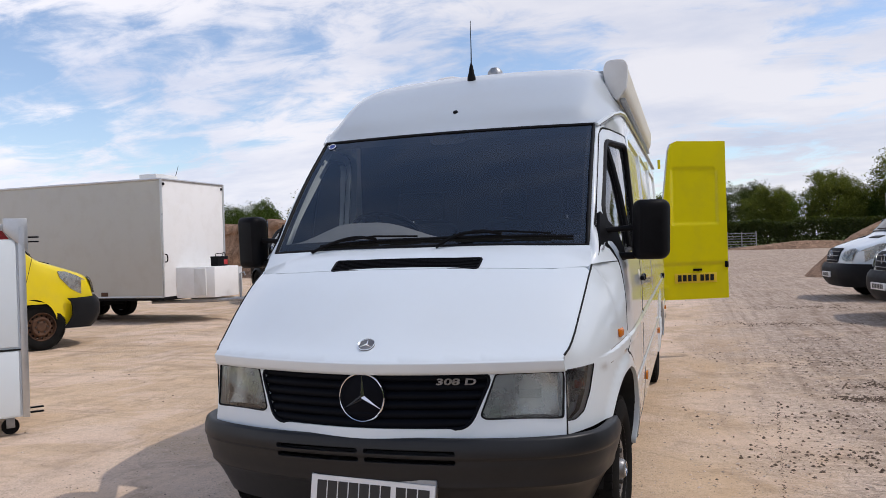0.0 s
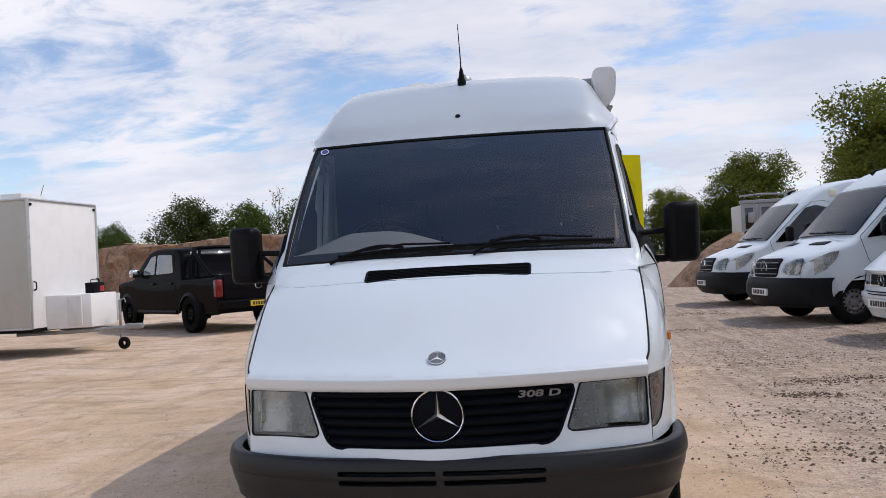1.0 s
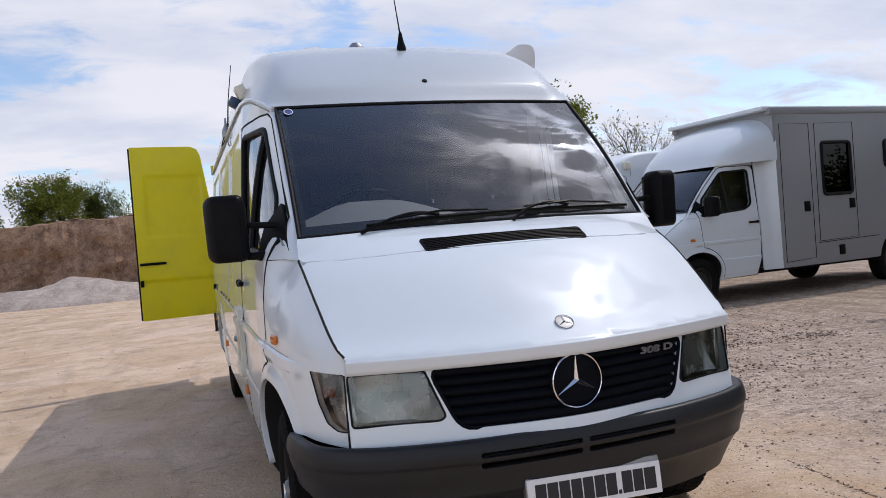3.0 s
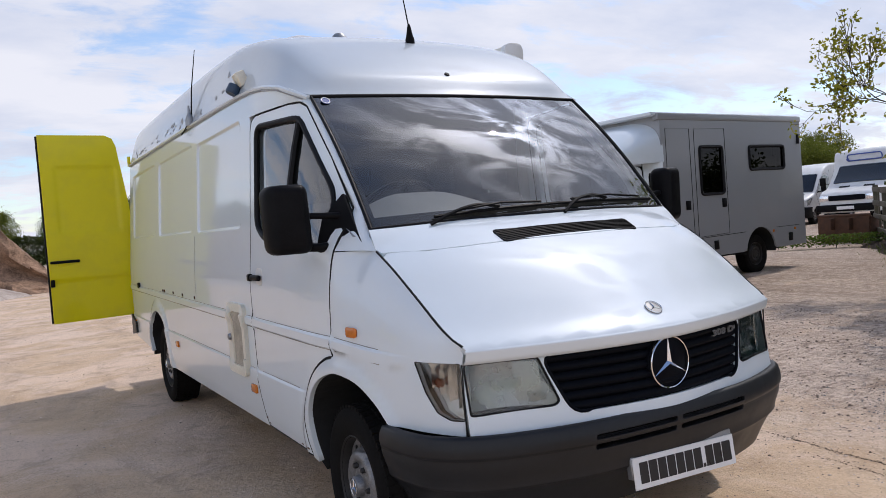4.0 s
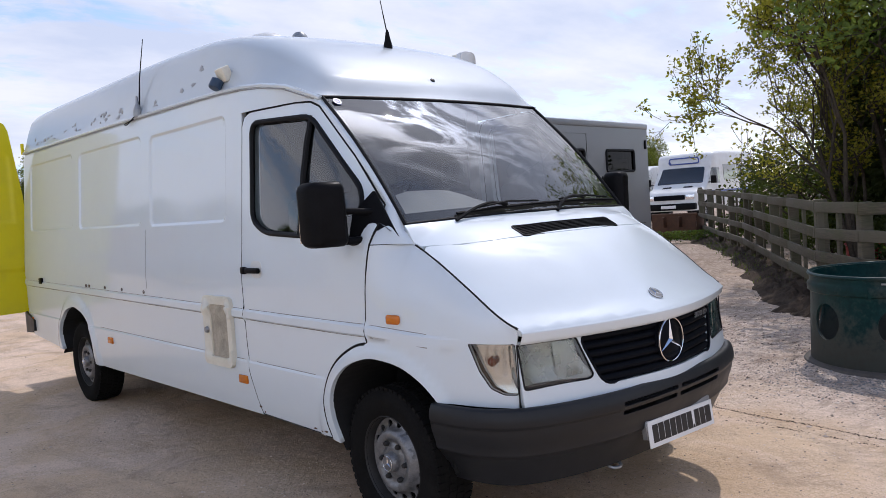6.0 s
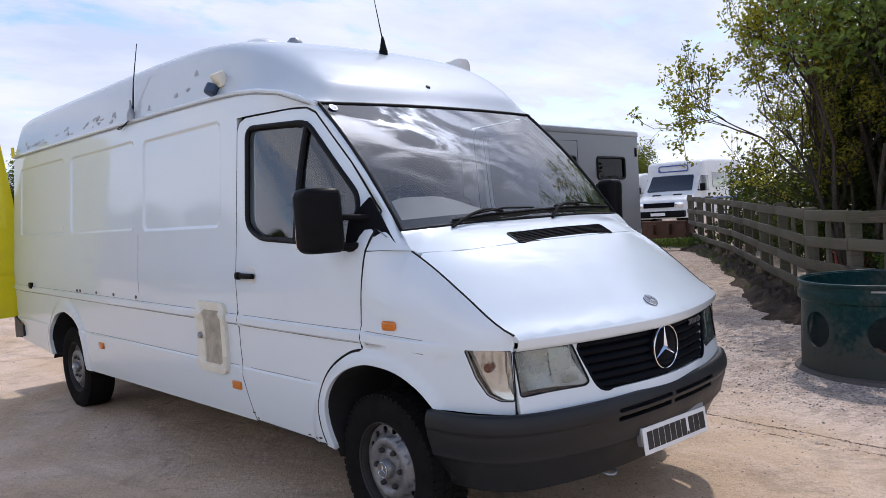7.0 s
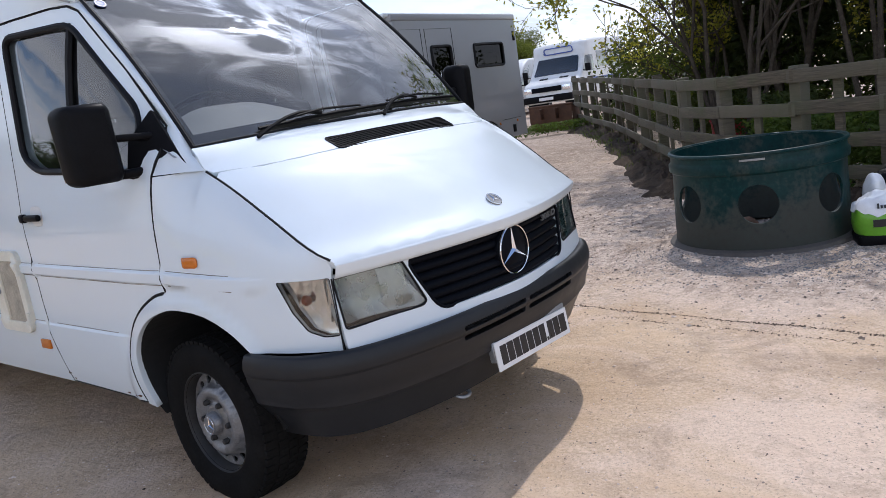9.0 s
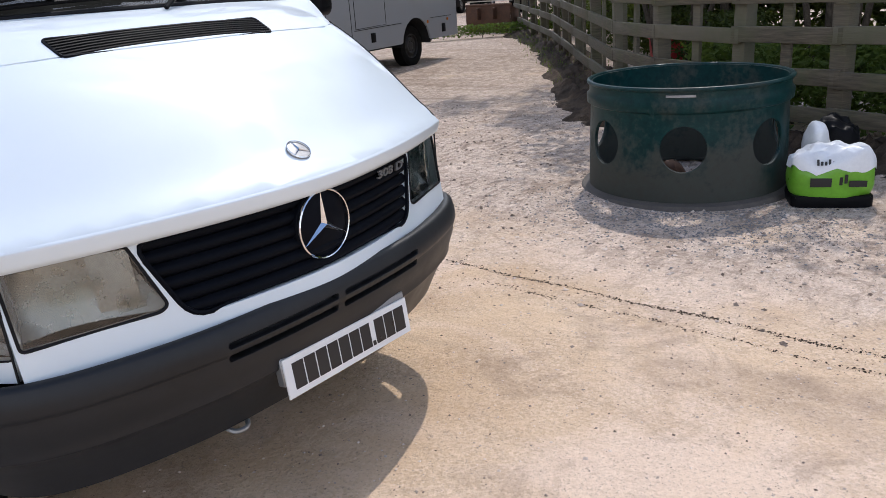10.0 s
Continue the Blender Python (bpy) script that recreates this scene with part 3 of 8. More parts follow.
bank = grid("earth_bank", bank_at, 330, 36, EARTH, None, smooth=True)
tagged(bank, "steep cut bank of bare brown earth", "earth bank", kind="structure")


def heap(name, at, size, mat, label, seed, n=48, kind="structure"):
    def f(a, b):
        t, r = 2 * math.pi * a, b
        h = (1 - r ** 1.6) * (1 + 0.4 * noise.noise(Vector((math.cos(t) * r * 2 + seed, math.sin(t) * r * 2, 0))))
        h += 0.10 * noise.noise(Vector((math.cos(t) * r * 9 + seed, math.sin(t) * r * 9, 3))) * (1 - r)
        k = 1 + 0.2 * noise.noise(Vector((math.cos(t) * 1.5, math.sin(t) * 1.5, seed)))
        return (size[0] * r * k * math.cos(t), size[1] * r * k * math.sin(t), max(-0.03, size[2] * h) - (0.05 if b == 1 else 0))
    ob = grid(name, f, n, 16, mat, None, close_u=True)
    ob.matrix_basis = at
    return tagged(ob, label, "heap", kind=kind)


heap("rubble_heap", pose(-5.0, 26.5, 0), (3.6, 1.8, 0.85), RUBBLE, "pale heap of crushed rubble before the bank", 2.0)
heap("earth_heap", pose(9.6, 26.0, 0), (5.2, 2.4, 2.3), EARTH, "brown heap of loose earth behind parked vans", 5.0)
heap("earth_heap", pose(13.0, 84.0, 0), (9.0, 2.0, 0.7), EARTH, "low brown heap of earth along the hedge", 9.0)


def berm_at(a, b):
    p = spline2([(18.4, 10.6), (15.5, 8.1), (12.0, 5.55), (9.0, 3.6), (6.3, 2.0), (5.35, 1.2), (4.85, 0.1), (4.4, -1.2), (3.8, -3.2)], n=8)
    k = a * (len(p) - 1)
    i = min(int(k), len(p) - 2)
    c = p[i].lerp(p[i + 1], k - i)
    d = (p[i + 1] - p[i]).normalized()
    nrm = Vector((-d.y, d.x))
    w = 0.52 + 0.26 * noise.noise(Vector((a * 30, 0, 0)))
    u = b * 2 - 1
    u += 0.10 * noise.noise(Vector((a * 60, b * 3, 4)))
    h = 0.13 * max(0.0, 1 - u * u) * (1 + 0.5 * noise.noise(Vector((a * 40, b * 4, 7)))) + 0.10 * noise.noise(Vector((a * 160, b * 14, 1))) * (1 - u * u)
    q = c + nrm * (u * w - 0.10)
    return (q.x, q.y, h - 0.03)


berm = grid("soil_verge", berm_at, 260, 26, TOPSOIL, None)
tagged(berm, "raised verge of dark soil and roots along the fence", "verge", kind="structure")

# loose stones on the yard
m = Mat("yard_stones", (0.4, 0.35, 0.3), 0.9)
r = m.island()
m.col(m.mix(m.ramp(r, [(0.15, 0.0), (0.75, 1.0)]), (0.17, 0.125, 0.095), (0.74, 0.61, 0.51)))
STONES = m.m


def stones(name, count, spread, size, label, seed, mat=None):
    rng = random.Random(seed)
    verts, faces = [], []
    base = [(1, 0, 0), (-1, 0, 0), (0, 1, 0), (0, -1, 0), (0, 0, 1), (0, 0, -1)]
    tri = [(0, 2, 4), (2, 1, 4), (1, 3, 4), (3, 0, 4), (2, 0, 5), (1, 2, 5), (3, 1, 5), (0, 3, 5)]
    for _ in range(count):
        x, y = spread(rng)
        s = size[0] + (size[1] - size[0]) * rng.random() ** 3
        a = rng.uniform(0, 6.28)
        o = len(verts)
        z = ground_z(x, y)
        for p in base:
            q = [c * s * rng.uniform(0.6, 1.2) for c in p]
            verts.append((x + q[0] * math.cos(a) - q[1] * math.sin(a), y + q[0] * math.sin(a) + q[1] * math.cos(a), z + q[2] * 0.6 + s * 0.15))
        faces += [tuple(o + k for k in t) for t in tri]
    ob = mesh_part(name, verts, faces, mat or STONES, None, smooth=False)
    return tagged(ob, label, "stones", kind="stuff")


def lane_spread(g):
    while True:
        x, y = g.uniform(1.2, 13.0), g.uniform(-4.0, 14.0)
        if g.random() < 0.25 + 0.75 * sstep(1.2, 3.2, x) and (y < 1.5 + 0.68 * (x - 5.5) + 9 * (x < 6) or y < 3):
            return x, y


def yard_spread(g):
    return g.gauss(0, 6.5), g.gauss(3, 8)


stones("lane_gravel", 44000, lane_spread, (0.003, 0.017), "loose pinkish gravel strewn over the lane", 5)
def apron_spread(g):
    return g.uniform(-2.5, 4.2), g.uniform(-2.6, 2.2)


stones("apron_grit", 14000, apron_spread, (0.0018, 0.0075), "fine grit lying on the sand before the van", 26)
stones("yard_pebbles", 5000, yard_spread, (0.003, 0.013), "scattered pebbles on the sandy yard", 6)
CLOD_SPOTS = ((2.5, 3.5, 0.55), (3.3, 3.0, 0.5), (4.3, 4.6, 0.6), (2.2, 2.4, 0.35), (3.1, 6.4, 0.7), (3.0, 4.96, 0.26), (3.8, 4.97, 0.34), (3.5, 4.0, 0.24), (2.65, 4.32, 0.16), (2.7, 10.2, 0.5), (3.6, 13.0, 0.6), (4.6, 3.9, 0.25))


def clod_spread(g):
    x, y, r = g.choice(CLOD_SPOTS)
    return x + g.gauss(0, r * 1.1), y + g.gauss(0, r * 0.45)


stones("track_clods", 6500, clod_spread, (0.002, 0.019), "clods of churned dark earth along a wheel track", 7, soil("damp_clods", (0.07, 0.05, 0.036), (0.24, 0.175, 0.13), 3.0))
stones("bark_chips", 700, yard_spread, (0.004, 0.014), "dark chips of bark scattered on the sand", 17, TOPSOIL)


stones("rut_clods", 4200, lambda g: (lambda t, k: (1.5275 - 0.17 * k + (g.gauss(0, 0.007) if g.random() < 0.85 else g.gauss(0, 0.06)) + 0.0875 * t + 0.02 * noise.noise(Vector((t * 3, k, 0))), t - 0.4 * k))(g.uniform(-2.6, 0.9) if g.random() < 0.8 else g.uniform(0.9, 4), 1 if g.random() < 0.25 else 0), (0.0015, 0.007), "crumbs of earth along a wheel rut", 9, TOPSOIL)


def grey_patch(g):
    return 2.75 + g.gauss(0, 0.28), 0.0 + g.gauss(0, 0.5)


stones("grey_chippings", 5000, grey_patch, (0.003, 0.011), "small grey chippings spilled before the drum", 8, plain("grey_chipping", (0.24, 0.225, 0.215), 0.85, var=0.5))

# ---- the van: surfaces of a high-roofed panel van, front towards -y ----
FW, RW, HUB = 0.936, 4.961, 0.345
C_bonnet = curve1([(0.070, 0.845), (0.077, 0.893), (0.082, 0.906), (0.095, 0.9165), (0.166, 0.9625), (0.304, 1.071), (0.46, 1.185), (0.58, 1.255), (0.68, 1.306), (0.80, 1.352), (0.95, 1.405)])
plan_in = curve1([(0.10, 0.36), (0.20, 0.265), (0.308, 0.188), (0.38, 0.145), (0.467, 0.106), (0.65, 0.058), (0.835, 0.030), (1.0, 0.012), (1.3, 0.0), (1.5, 0.0)])
base_w = curve1([(0.25, 0.925), (0.36, 0.946), (0.45, 0.959), (0.60, 0.966), (1.05, 0.966), (1.30, 0.9475), (1.70, 0.916), (2.10, 0.884), (2.3, 0.868)])


def front_in(x):
    return 0.185 * (abs(x) / 0.775) ** 1.7


def nose(x, z):
    return (x, 0.10 + front_in(x) + 0.02 * (z - 0.72) / 0.14, z)


def bonnet_at(x, y):
    back = 0.1953 - 0.095 * sstep(0.79, 0.88, y)
    return (x, y, C_bonnet(y - back * (abs(x) / 0.8) ** (1.7 + 1.5 * sstep(0.20, 0.85, y))))


edge_x = curve1([(0.28, 0.764), (0.318, 0.778), (0.514, 0.804), (0.64, 0.814), (0.77, 0.820), (1.0, 0.826)])


def edge_z(y):
    return bonnet_at(edge_x(y), y)[2] if y < 0.79 else bonnet_at(edge_x(0.79), 0.79)[2]


def rect_d(y, z, r, rad=0.05):
    qy = abs(y - (r[0] + r[1]) / 2) - (r[1] - r[0]) / 2 + rad
    qz = abs(z - (r[2] + r[3]) / 2) - (r[3] - r[2]) / 2 + rad
    return math.hypot(max(qy, 0), max(qz, 0)) + min(max(qy, qz), 0) - rad


PRESSED = [(2.26, 3.33, 1.40, 1.985), (3.48, 4.76, 1.41, 2.005), (4.93, 6.14, 1.42, 2.02)]
ARCH_F = spline2([(1.262, 0.345), (1.300, 0.50), (1.266, 0.620), (1.165, 0.714), (1.03, 0.764), (0.93, 0.771), (0.80, 0.749), (0.69, 0.692), (0.615, 0.622)], n=4)
ARCH_R = spline2([(5.34, 0.40), (5.365, 0.52), (5.30, 0.655), (5.17, 0.745), (5.0, 0.782), (4.90, 0.782), (4.72, 0.735), (4.60, 0.64), (4.55, 0.52), (4.555, 0.36)], n=4)
DOOR_ARCH = spline2([(1.010, 0.836), (1.10, 0.815), (1.22, 0.750), (1.305, 0.665), (1.345, 0.56), (1.342, 0.45), (1.320, 0.362)], n=4)


cab_in = curve1([(-0.20, 0.105), (0.0, 0.100), (0.10, 0.072), (0.25, 0.040), (0.45, 0.015), (0.70, 0.0), (0.9, 0.0)])


def flank_x(y, z):
    x = base_w(z) - plan_in(y)
    # the wing leans in towards the bonnet
    if y < 1.0 and z > 0.80:
        t = min(1.0, max(0.0, (z - 0.86) / max(0.02, edge_z(y) - 0.86)))
        gap = base_w(edge_z(y)) - plan_in(y) - edge_x(y) - 0.005
        x -= gap * sstep(1.02, 0.80, y) * t ** 2.6
    # the cab narrows towards the roof
    if y < 2.1 and z > 1.2:
        x -= cab_in(y - 0.875 - 0.958 * (z - 1.338)) * sstep(1.22, 1.46, z) * sstep(2.08, 1.75, y)
    # belt moulding and lower crease
    zt = 0.912 + 0.010 * max(0.0, y - 1.0) if y > 1.0 else 0.912 - 0.07 * (1.0 - y)
    fade = sstep(0.46, 0.80, y)
    x += 0.013 * fade * (sstep(zt + 0.005, zt - 0.005, z) - sstep(zt - 0.040, zt - 0.050, z))
    zc = 0.645 + 0.004 * (y - 2)
    x += 0.008 * sstep(1.30, 1.42, y) * sstep(zc + 0.005, zc - 0.006, z)
    # flares round the wheels
    for cy, r in ((0.955, 0.36), (4.955, 0.41)):
        d = math.hypot(y - cy, (z - 0.37)) - r
        if z > 0.3 and d < 0.16:
            x += 0.016 * sstep(0.12, 0.05, d)
    if y > 2.2:
        for r in PRESSED:
            x -= 0.012 * sstep(0.005, -0.014, rect_d(y, z, r))
    return x


def flank(sg):
    return lambda y, z: (sg * flank_x(y, z), y, z)


FINE_V = [0.862 + 0.006 * i for i in range(20)] + [0.630 + 0.005 * i for i in range(8)]
FINE_D = (-0.018, -0.012, -0.006, 0.0, 0.006, 0.012, 0.018)


# roof
roof_c = curve1([(1.40, 1.965), (1.44, 2.01), (1.50, 2.085), (1.60, 2.175), (1.75, 2.285), (1.893, 2.362), (2.1, 2.432), (2.4, 2.488), (2.8, 2.518), (3.6, 2.54), (5.6, 2.545), (6.2, 2.535), (6.34, 2.515)])
roof_g = curve1([(1.40, 1.95), (1.47, 1.975), (1.60, 2.035), (1.8, 2.085), (2.27, 2.122), (3.5, 2.140), (6.34, 2.160)])
roof_w = curve1([(1.40, 0.755), (1.47, 0.785), (1.60, 0.838), (1.8, 0.868), (2.1, 0.880), (6.34, 0.880)])


sec_x = curve1([(0.0, 0.0), (0.30, 0.40), (0.52, 0.69), (0.62, 0.79), (0.72, 0.855), (0.82, 0.905), (0.94, 0.978), (1.0, 1.0)])
sec_z = curve1([(0.0, 1.0), (0.10, 0.998), (0.30, 0.972), (0.52, 0.905), (0.62, 0.835), (0.72, 0.70), (0.82, 0.47), (0.94, 0.10), (1.0, 0.0)])


box_x = curve1([(0.0, 0.0), (0.30, 0.44), (0.52, 0.735), (0.62, 0.830), (0.72, 0.890), (0.82, 0.930), (0.94, 0.982), (1.0, 1.0)])
box_z = curve1([(0.0, 1.0), (0.10, 0.999), (0.30, 0.988), (0.52, 0.955), (0.62, 0.910), (0.72, 0.80), (0.82, 0.56), (0.94, 0.13), (1.0, 0.0)])


def roof_at(u, v):
    """u across, -1 to 1; v from the windscreen to the rear."""
    yf = 1.415 + 0.052 * sec_x(abs(u)) ** 2
    y = yf + (6.34 - yf) * (0.30 * v + 0.70 * v ** 2.2)
    t = abs(u)
    sg = 1 if u >= 0 else -1
    q = sstep(1.75, 2.7, y)
    z = roof_g(y) + (roof_c(y) - roof_g(y)) * (sec_z(t) * (1 - q) + box_z(t) * q)
    lip = roof_g(yf) + (roof_c(yf) - roof_g(yf)) * sec_z(t) - 1.984
    return (sg * roof_w(y) * (sec_x(t) * (1 - q) + box_x(t) * q), y, z - lip * sstep(0.05, 0.0, v))


def screen_at(u, v):
    """Windscreen; u across, -1 to 1, v upwards."""
    b = Vector((0.800 * u, 0.800 + 0.075 * u * u, 1.354 - 0.016 * u * u))
    t = Vector((0.778 * u, 1.420 + 0.050 * u * u, 1.975 + 0.004 * (1 - u * u)))
    p = b.lerp(t, v)
    p.z += 0.022 * math.sin(math.pi * v)
    p.y -= 0.014 * math.sin(math.pi * v)
    return tuple(p)


DOOR_EDGE = [(1.968, 0.372), (2.058, 0.60), (2.072, 0.75), (2.078, 1.1), (2.062, 1.90), (2.035, 1.945), (1.98, 1.962), (1.62, 1.962), (1.53, 1.956), (1.47, 1.928), (1.185, 1.660), (0.985, 1.430), (0.972, 1.36), (0.985, 1.262), (1.008, 0.94), (1.012, 0.836)]
WINDOW_EDGE = [(1.965, 1.905), (1.505, 1.885), (1.105, 1.50), (1.075, 1.282), (1.83, 1.330), (1.962, 1.395)]


def wheel(parent, at, outer, rim_mat=None, cap=True, r=0.345, steer=0.0):
    """Tyre on a pressed steel rim; outer: +1 or -1, the side that faces outwards."""
    rim_mat = rim_mat or STEEL
    w = part("wheel", bmesh.new(), rim_mat, parent)
    w.location = at
    w.rotation_euler.z = radians(steer)
    s = outer
    prof = [(0.200, 0.080), (0.215, 0.098), (0.270, 0.114), (0.318, 0.104), (0.336, 0.088), (0.343, 0.06), (0.345, 0.0), (0.343, -0.06), (0.336, -0.088), (0.318, -0.104), (0.285, -0.112), (0.225, -0.10), (0.205, -0.085)]
    k = r / 0.345
    tyre = lathe("tyre", [(a * k, b) for a, b in prof], RUBBER, w, 56, "x")
    # tread blocks
    bm = bmesh.new()
    for i in range(60):
        a = 2 * math.pi * i / 60
        for off, row in ((0.0, -0.066), (0.5, -0.022), (0.0, 0.022), (0.5, 0.066)):
            m = Matrix.Rotation(a + off * 2 * math.pi / 60, 4, "X")
            edge = abs(row) > 0.05
            b_box(bm, (row - 0.018 - (0.010 if edge and row < 0 else 0), -0.0125, 0.338 * k - (0.008 if edge else 0)), (row + 0.018 + (0.010 if edge and row > 0 else 0), 0.0125, (0.349 - (0.004 if edge else 0)) * k), 0, m=m)
    part("tread", bm, RUBBER, tyre, smooth=False)
    # rim: well, then the dished disc with its slots
    # well and lip: dirty steel, painted darker for the shade inside the rim
    lathe("rim", [(0.203, s * 0.078), (0.207, s * 0.090), (0.201, s * 0.094), (0.194, s * 0.082), (0.190, s * 0.050), (0.186, s * 0.010), (0.186, s * -0.09), (0.205, s * -0.10)], RIM_DARK if rim_mat is STEEL else rim_mat, w, 48, "x")
    depth = curve1([(0.0, 0.082), (0.052, 0.082), (0.066, 0.078), (0.085, 0.070), (0.105, 0.086), (0.122, 0.089), (0.136, 0.080), (0.146, 0.056), (0.165, 0.046), (0.190, 0.050)])
    circle = [(0.188 * math.cos(2 * math.pi * i / 48), 0.188 * math.sin(2 * math.pi * i / 48)) for i in range(48)]
    slots = []
    for i in range(15):
        a = 2 * math.pi * i / 15
        c, t = Vector((math.cos(a), math.sin(a))), Vector((-math.sin(a), math.cos(a)))
        slots.append([tuple(c * (0.163 + 0.0165 * math.cos(q)) + t * 0.0185 * math.sin(q)) for q in [2 * math.pi * j / 10 for j in range(10)]])
    skin("disc", circle, lambda y, z: (s * depth(math.hypot(y, z)), y, z), rim_mat, w, 0.016, 0.008, slots, ref=(-s, 0, 0))
    # drum coloured near-black, so that the slots before it read as shaded
    lathe("brake_drum", [(0.0, s * -0.02), (0.15, s * -0.02), (0.17, s * -0.03), (0.17, s * -0.10), (0.0, s * -0.10)], UNDER, w, 24, "x")
    if cap:
        lathe("hub_cap", [(0.0, s * 0.112), (0.036, s * 0.110), (0.042, s * 0.104), (0.046, s * 0.082), (0.058, s * 0.081)], rim_mat, w, 24, "x")
        star(w, Matrix.Translation((s * 0.113, 0, 0)) @ Matrix.Rotation(s * math.pi / 2, 4, "Y") @ Matrix.Rotation(s * math.pi / 2, 4, "Z"), 0.034, CHROME)
    for i in range(6):
        bm = bmesh.new()
        a = 2 * math.pi * i / 6
        b_lathe(bm, [(0.0, s * 0.094), (0.009, s * 0.093), (0.012, s * 0.087), (0.013, s * 0.060)], 8, "x", (0, 0.083 * math.cos(a), 0.083 * math.sin(a)))
        part("wheel_nut", bm, RIM_DARK, w)
    return w


def star(parent, m, r, mat=None, ring=True, name="emblem"):
    """Three-armed emblem in a ring, flat in the local xy plane, facing +z."""
    bm = bmesh.new()
    for i in range(3):
        a = math.pi / 2 + 2 * math.pi * i / 3
        t = Vector((math.cos(a), math.sin(a), 0)) * r * 0.96
        for sg in (-1, 1):
            b = a + sg * math.pi / 3
            w = Vector((math.cos(b), math.sin(b), 0)) * r * 0.115
            bm.faces.new([bm.verts.new(q) for q in ((t, Vector((0, 0, r * 0.13)), w) if sg < 0 else (Vector((0, 0, r * 0.13)), t, w))])
    if ring:
        b_lathe(bm, [(r * 0.93, 0.0), (r * 0.94, r * 0.06), (r * 0.965, r * 0.08), (r * 0.995, r * 0.05), (r, 0.0)], 40)
    bmesh.ops.recalc_face_normals(bm, faces=bm.faces)
    bmesh.ops.transform(bm, matrix=m, verts=bm.verts)
    return part(name, bm, mat or CHROME, parent, smooth=False)


def lettering(parent, text, size, m, material, name="lettering", depth=0.003, shear=0.0, bold=0.0):
    c = bpy.data.curves.new("letters", "FONT")
    c.body, c.size, c.extrude, c.align_x, c.shear = text, size, depth, "CENTER", shear
    c.offset = bold
    tmp = bpy.data.objects.new("letters", c)
    me = bpy.data.meshes.new_from_object(tmp)
    bpy.data.objects.remove(tmp)
    bpy.data.curves.remove(c)
    me.transform(m)
    me.materials.append(material)
    ob = new(name, me)
    ob.parent = parent
    return ob


def front_face(x, z, y):
    """Pose on the nose: local x to +x, local y up, local z forwards (-y)."""
    return Matrix.Translation((x, y, z)) @ Matrix.Rotation(math.pi / 2, 4, "X")


def cab(van, old=True):
    """Front end, cab doors and cab inside. old: earlier square lamps and grey bumper; else the later face."""
    # bonnet and cowl
    edge = [(-edge_x(y), y) for y in (0.318, 0.36, 0.40, 0.46, 0.514, 0.58, 0.64, 0.70, 0.74)]
    front = [(x, 0.082 + front_in(x)) for x in np.linspace(-0.764, 0.764, 19)]
    rear_y = lambda x: 0.575 + 0.09 * (abs(x) / 0.8) ** 2 + 0.085 * (abs(x) / 0.8) ** 6
    left = [(-0.770, 0.280), (-edge_x(0.298), 0.298)] + edge
    rear = [(x, rear_y(x)) for x in np.linspace(-0.80, 0.80, 13)]
    out = front + [(-x, y) for x, y in left] + rear[::-1] + left[::-1]
    bon = skin("bonnet", out, bonnet_at, WHITE, van, 0.035, 0.03, ref=(0, 1.2, 0.5))
    lip = spline2([(0.086, 0.9095), (0.082, 0.9062), (0.0805, 0.9015), (0.085, 0.884), (0.091, 0.868), (0.102, 0.858)], n=3)
    grid("bonnet_lip", lambda a, b: (lambda x, q: (x, q[0] + front_in(x), q[1]))(-0.771 + 1.542 * a, lip[round(b * (len(lip) - 1))]), 40, len(lip) - 1, WHITE, bon)
    if old:
        star(bon, Matrix.Translation((0, 0.166, 0.9700)) @ Matrix.Rotation(radians(36), 4, "X"), 0.034, CHROME, name="bonnet_badge")
        lathe("badge_disc", [(0, 0.0015), (0.033, 0.0), (0.034, -0.004)], STEEL, bon, 24).matrix_basis = Matrix.Translation((0, 0.166, 0.9680)) @ Matrix.Rotation(radians(36), 4, "X")
    cow = [(x, rear_y(x) + 0.006) for x in np.linspace(-0.812, 0.812, 17)] + [(0.822, 0.80), (0.812, 0.868)] + [(0.80 * u, 0.792 + 0.075 * u * u) for u in np.linspace(1, -1, 17)] + [(-0.812, 0.868), (-0.822, 0.80)]
    vent = rounded([(-0.352, 0.592), (0.352, 0.592), (0.356, 0.672), (-0.356, 0.672)], 0.015)
    cw = skin("cowl", cow, bonnet_at, WHITE, van, 0.03, 0.02, [vent], ref=(0, 1.2, 0.5))
    v = skin("vent", vent, lambda x, y: tuple(Vector(bonnet_at(x, y)) + Vector((0, 0.004, -0.012))), GAP, cw, 0.05, 0.01, ref=(0, 1.2, 0.5))
    for i in range(7):
        yy = 0.599 + i * 0.0112
        tube("vent_slat", [Vector(bonnet_at(x, yy)) + Vector((0, -0.001, -0.001)) for x in np.linspace(-0.35, 0.35, 9)], 0.0032, BLACK_PLASTIC, v, 6)
    tube("vent_frame", [Vector(bonnet_at(*p)) for p in vent + vent[:1]], 0.005, BLACK_PLASTIC, v, 6)
    # windscreen with seal and dark band
    ws = grid("windscreen", lambda a, b: screen_at(-0.985 + 1.97 * a, 0.012 + 0.976 * b), 24, 16, GLASS_SCREEN, van, "glossy windscreen reflecting the clouds")
    ws.visible_shadow = False
    loop = [screen_at(-1 + 2 * i / 24, 0) for i in range(25)] + [screen_at(1, i / 16) for i in range(1, 17)] + [screen_at(1 - 2 * i / 24, 1) for i in range(1, 25)] + [screen_at(-1, 1 - i / 16) for i in range(1, 17)]
    tube("screen_seal", loop, 0.009, SEAL, ws, 8)
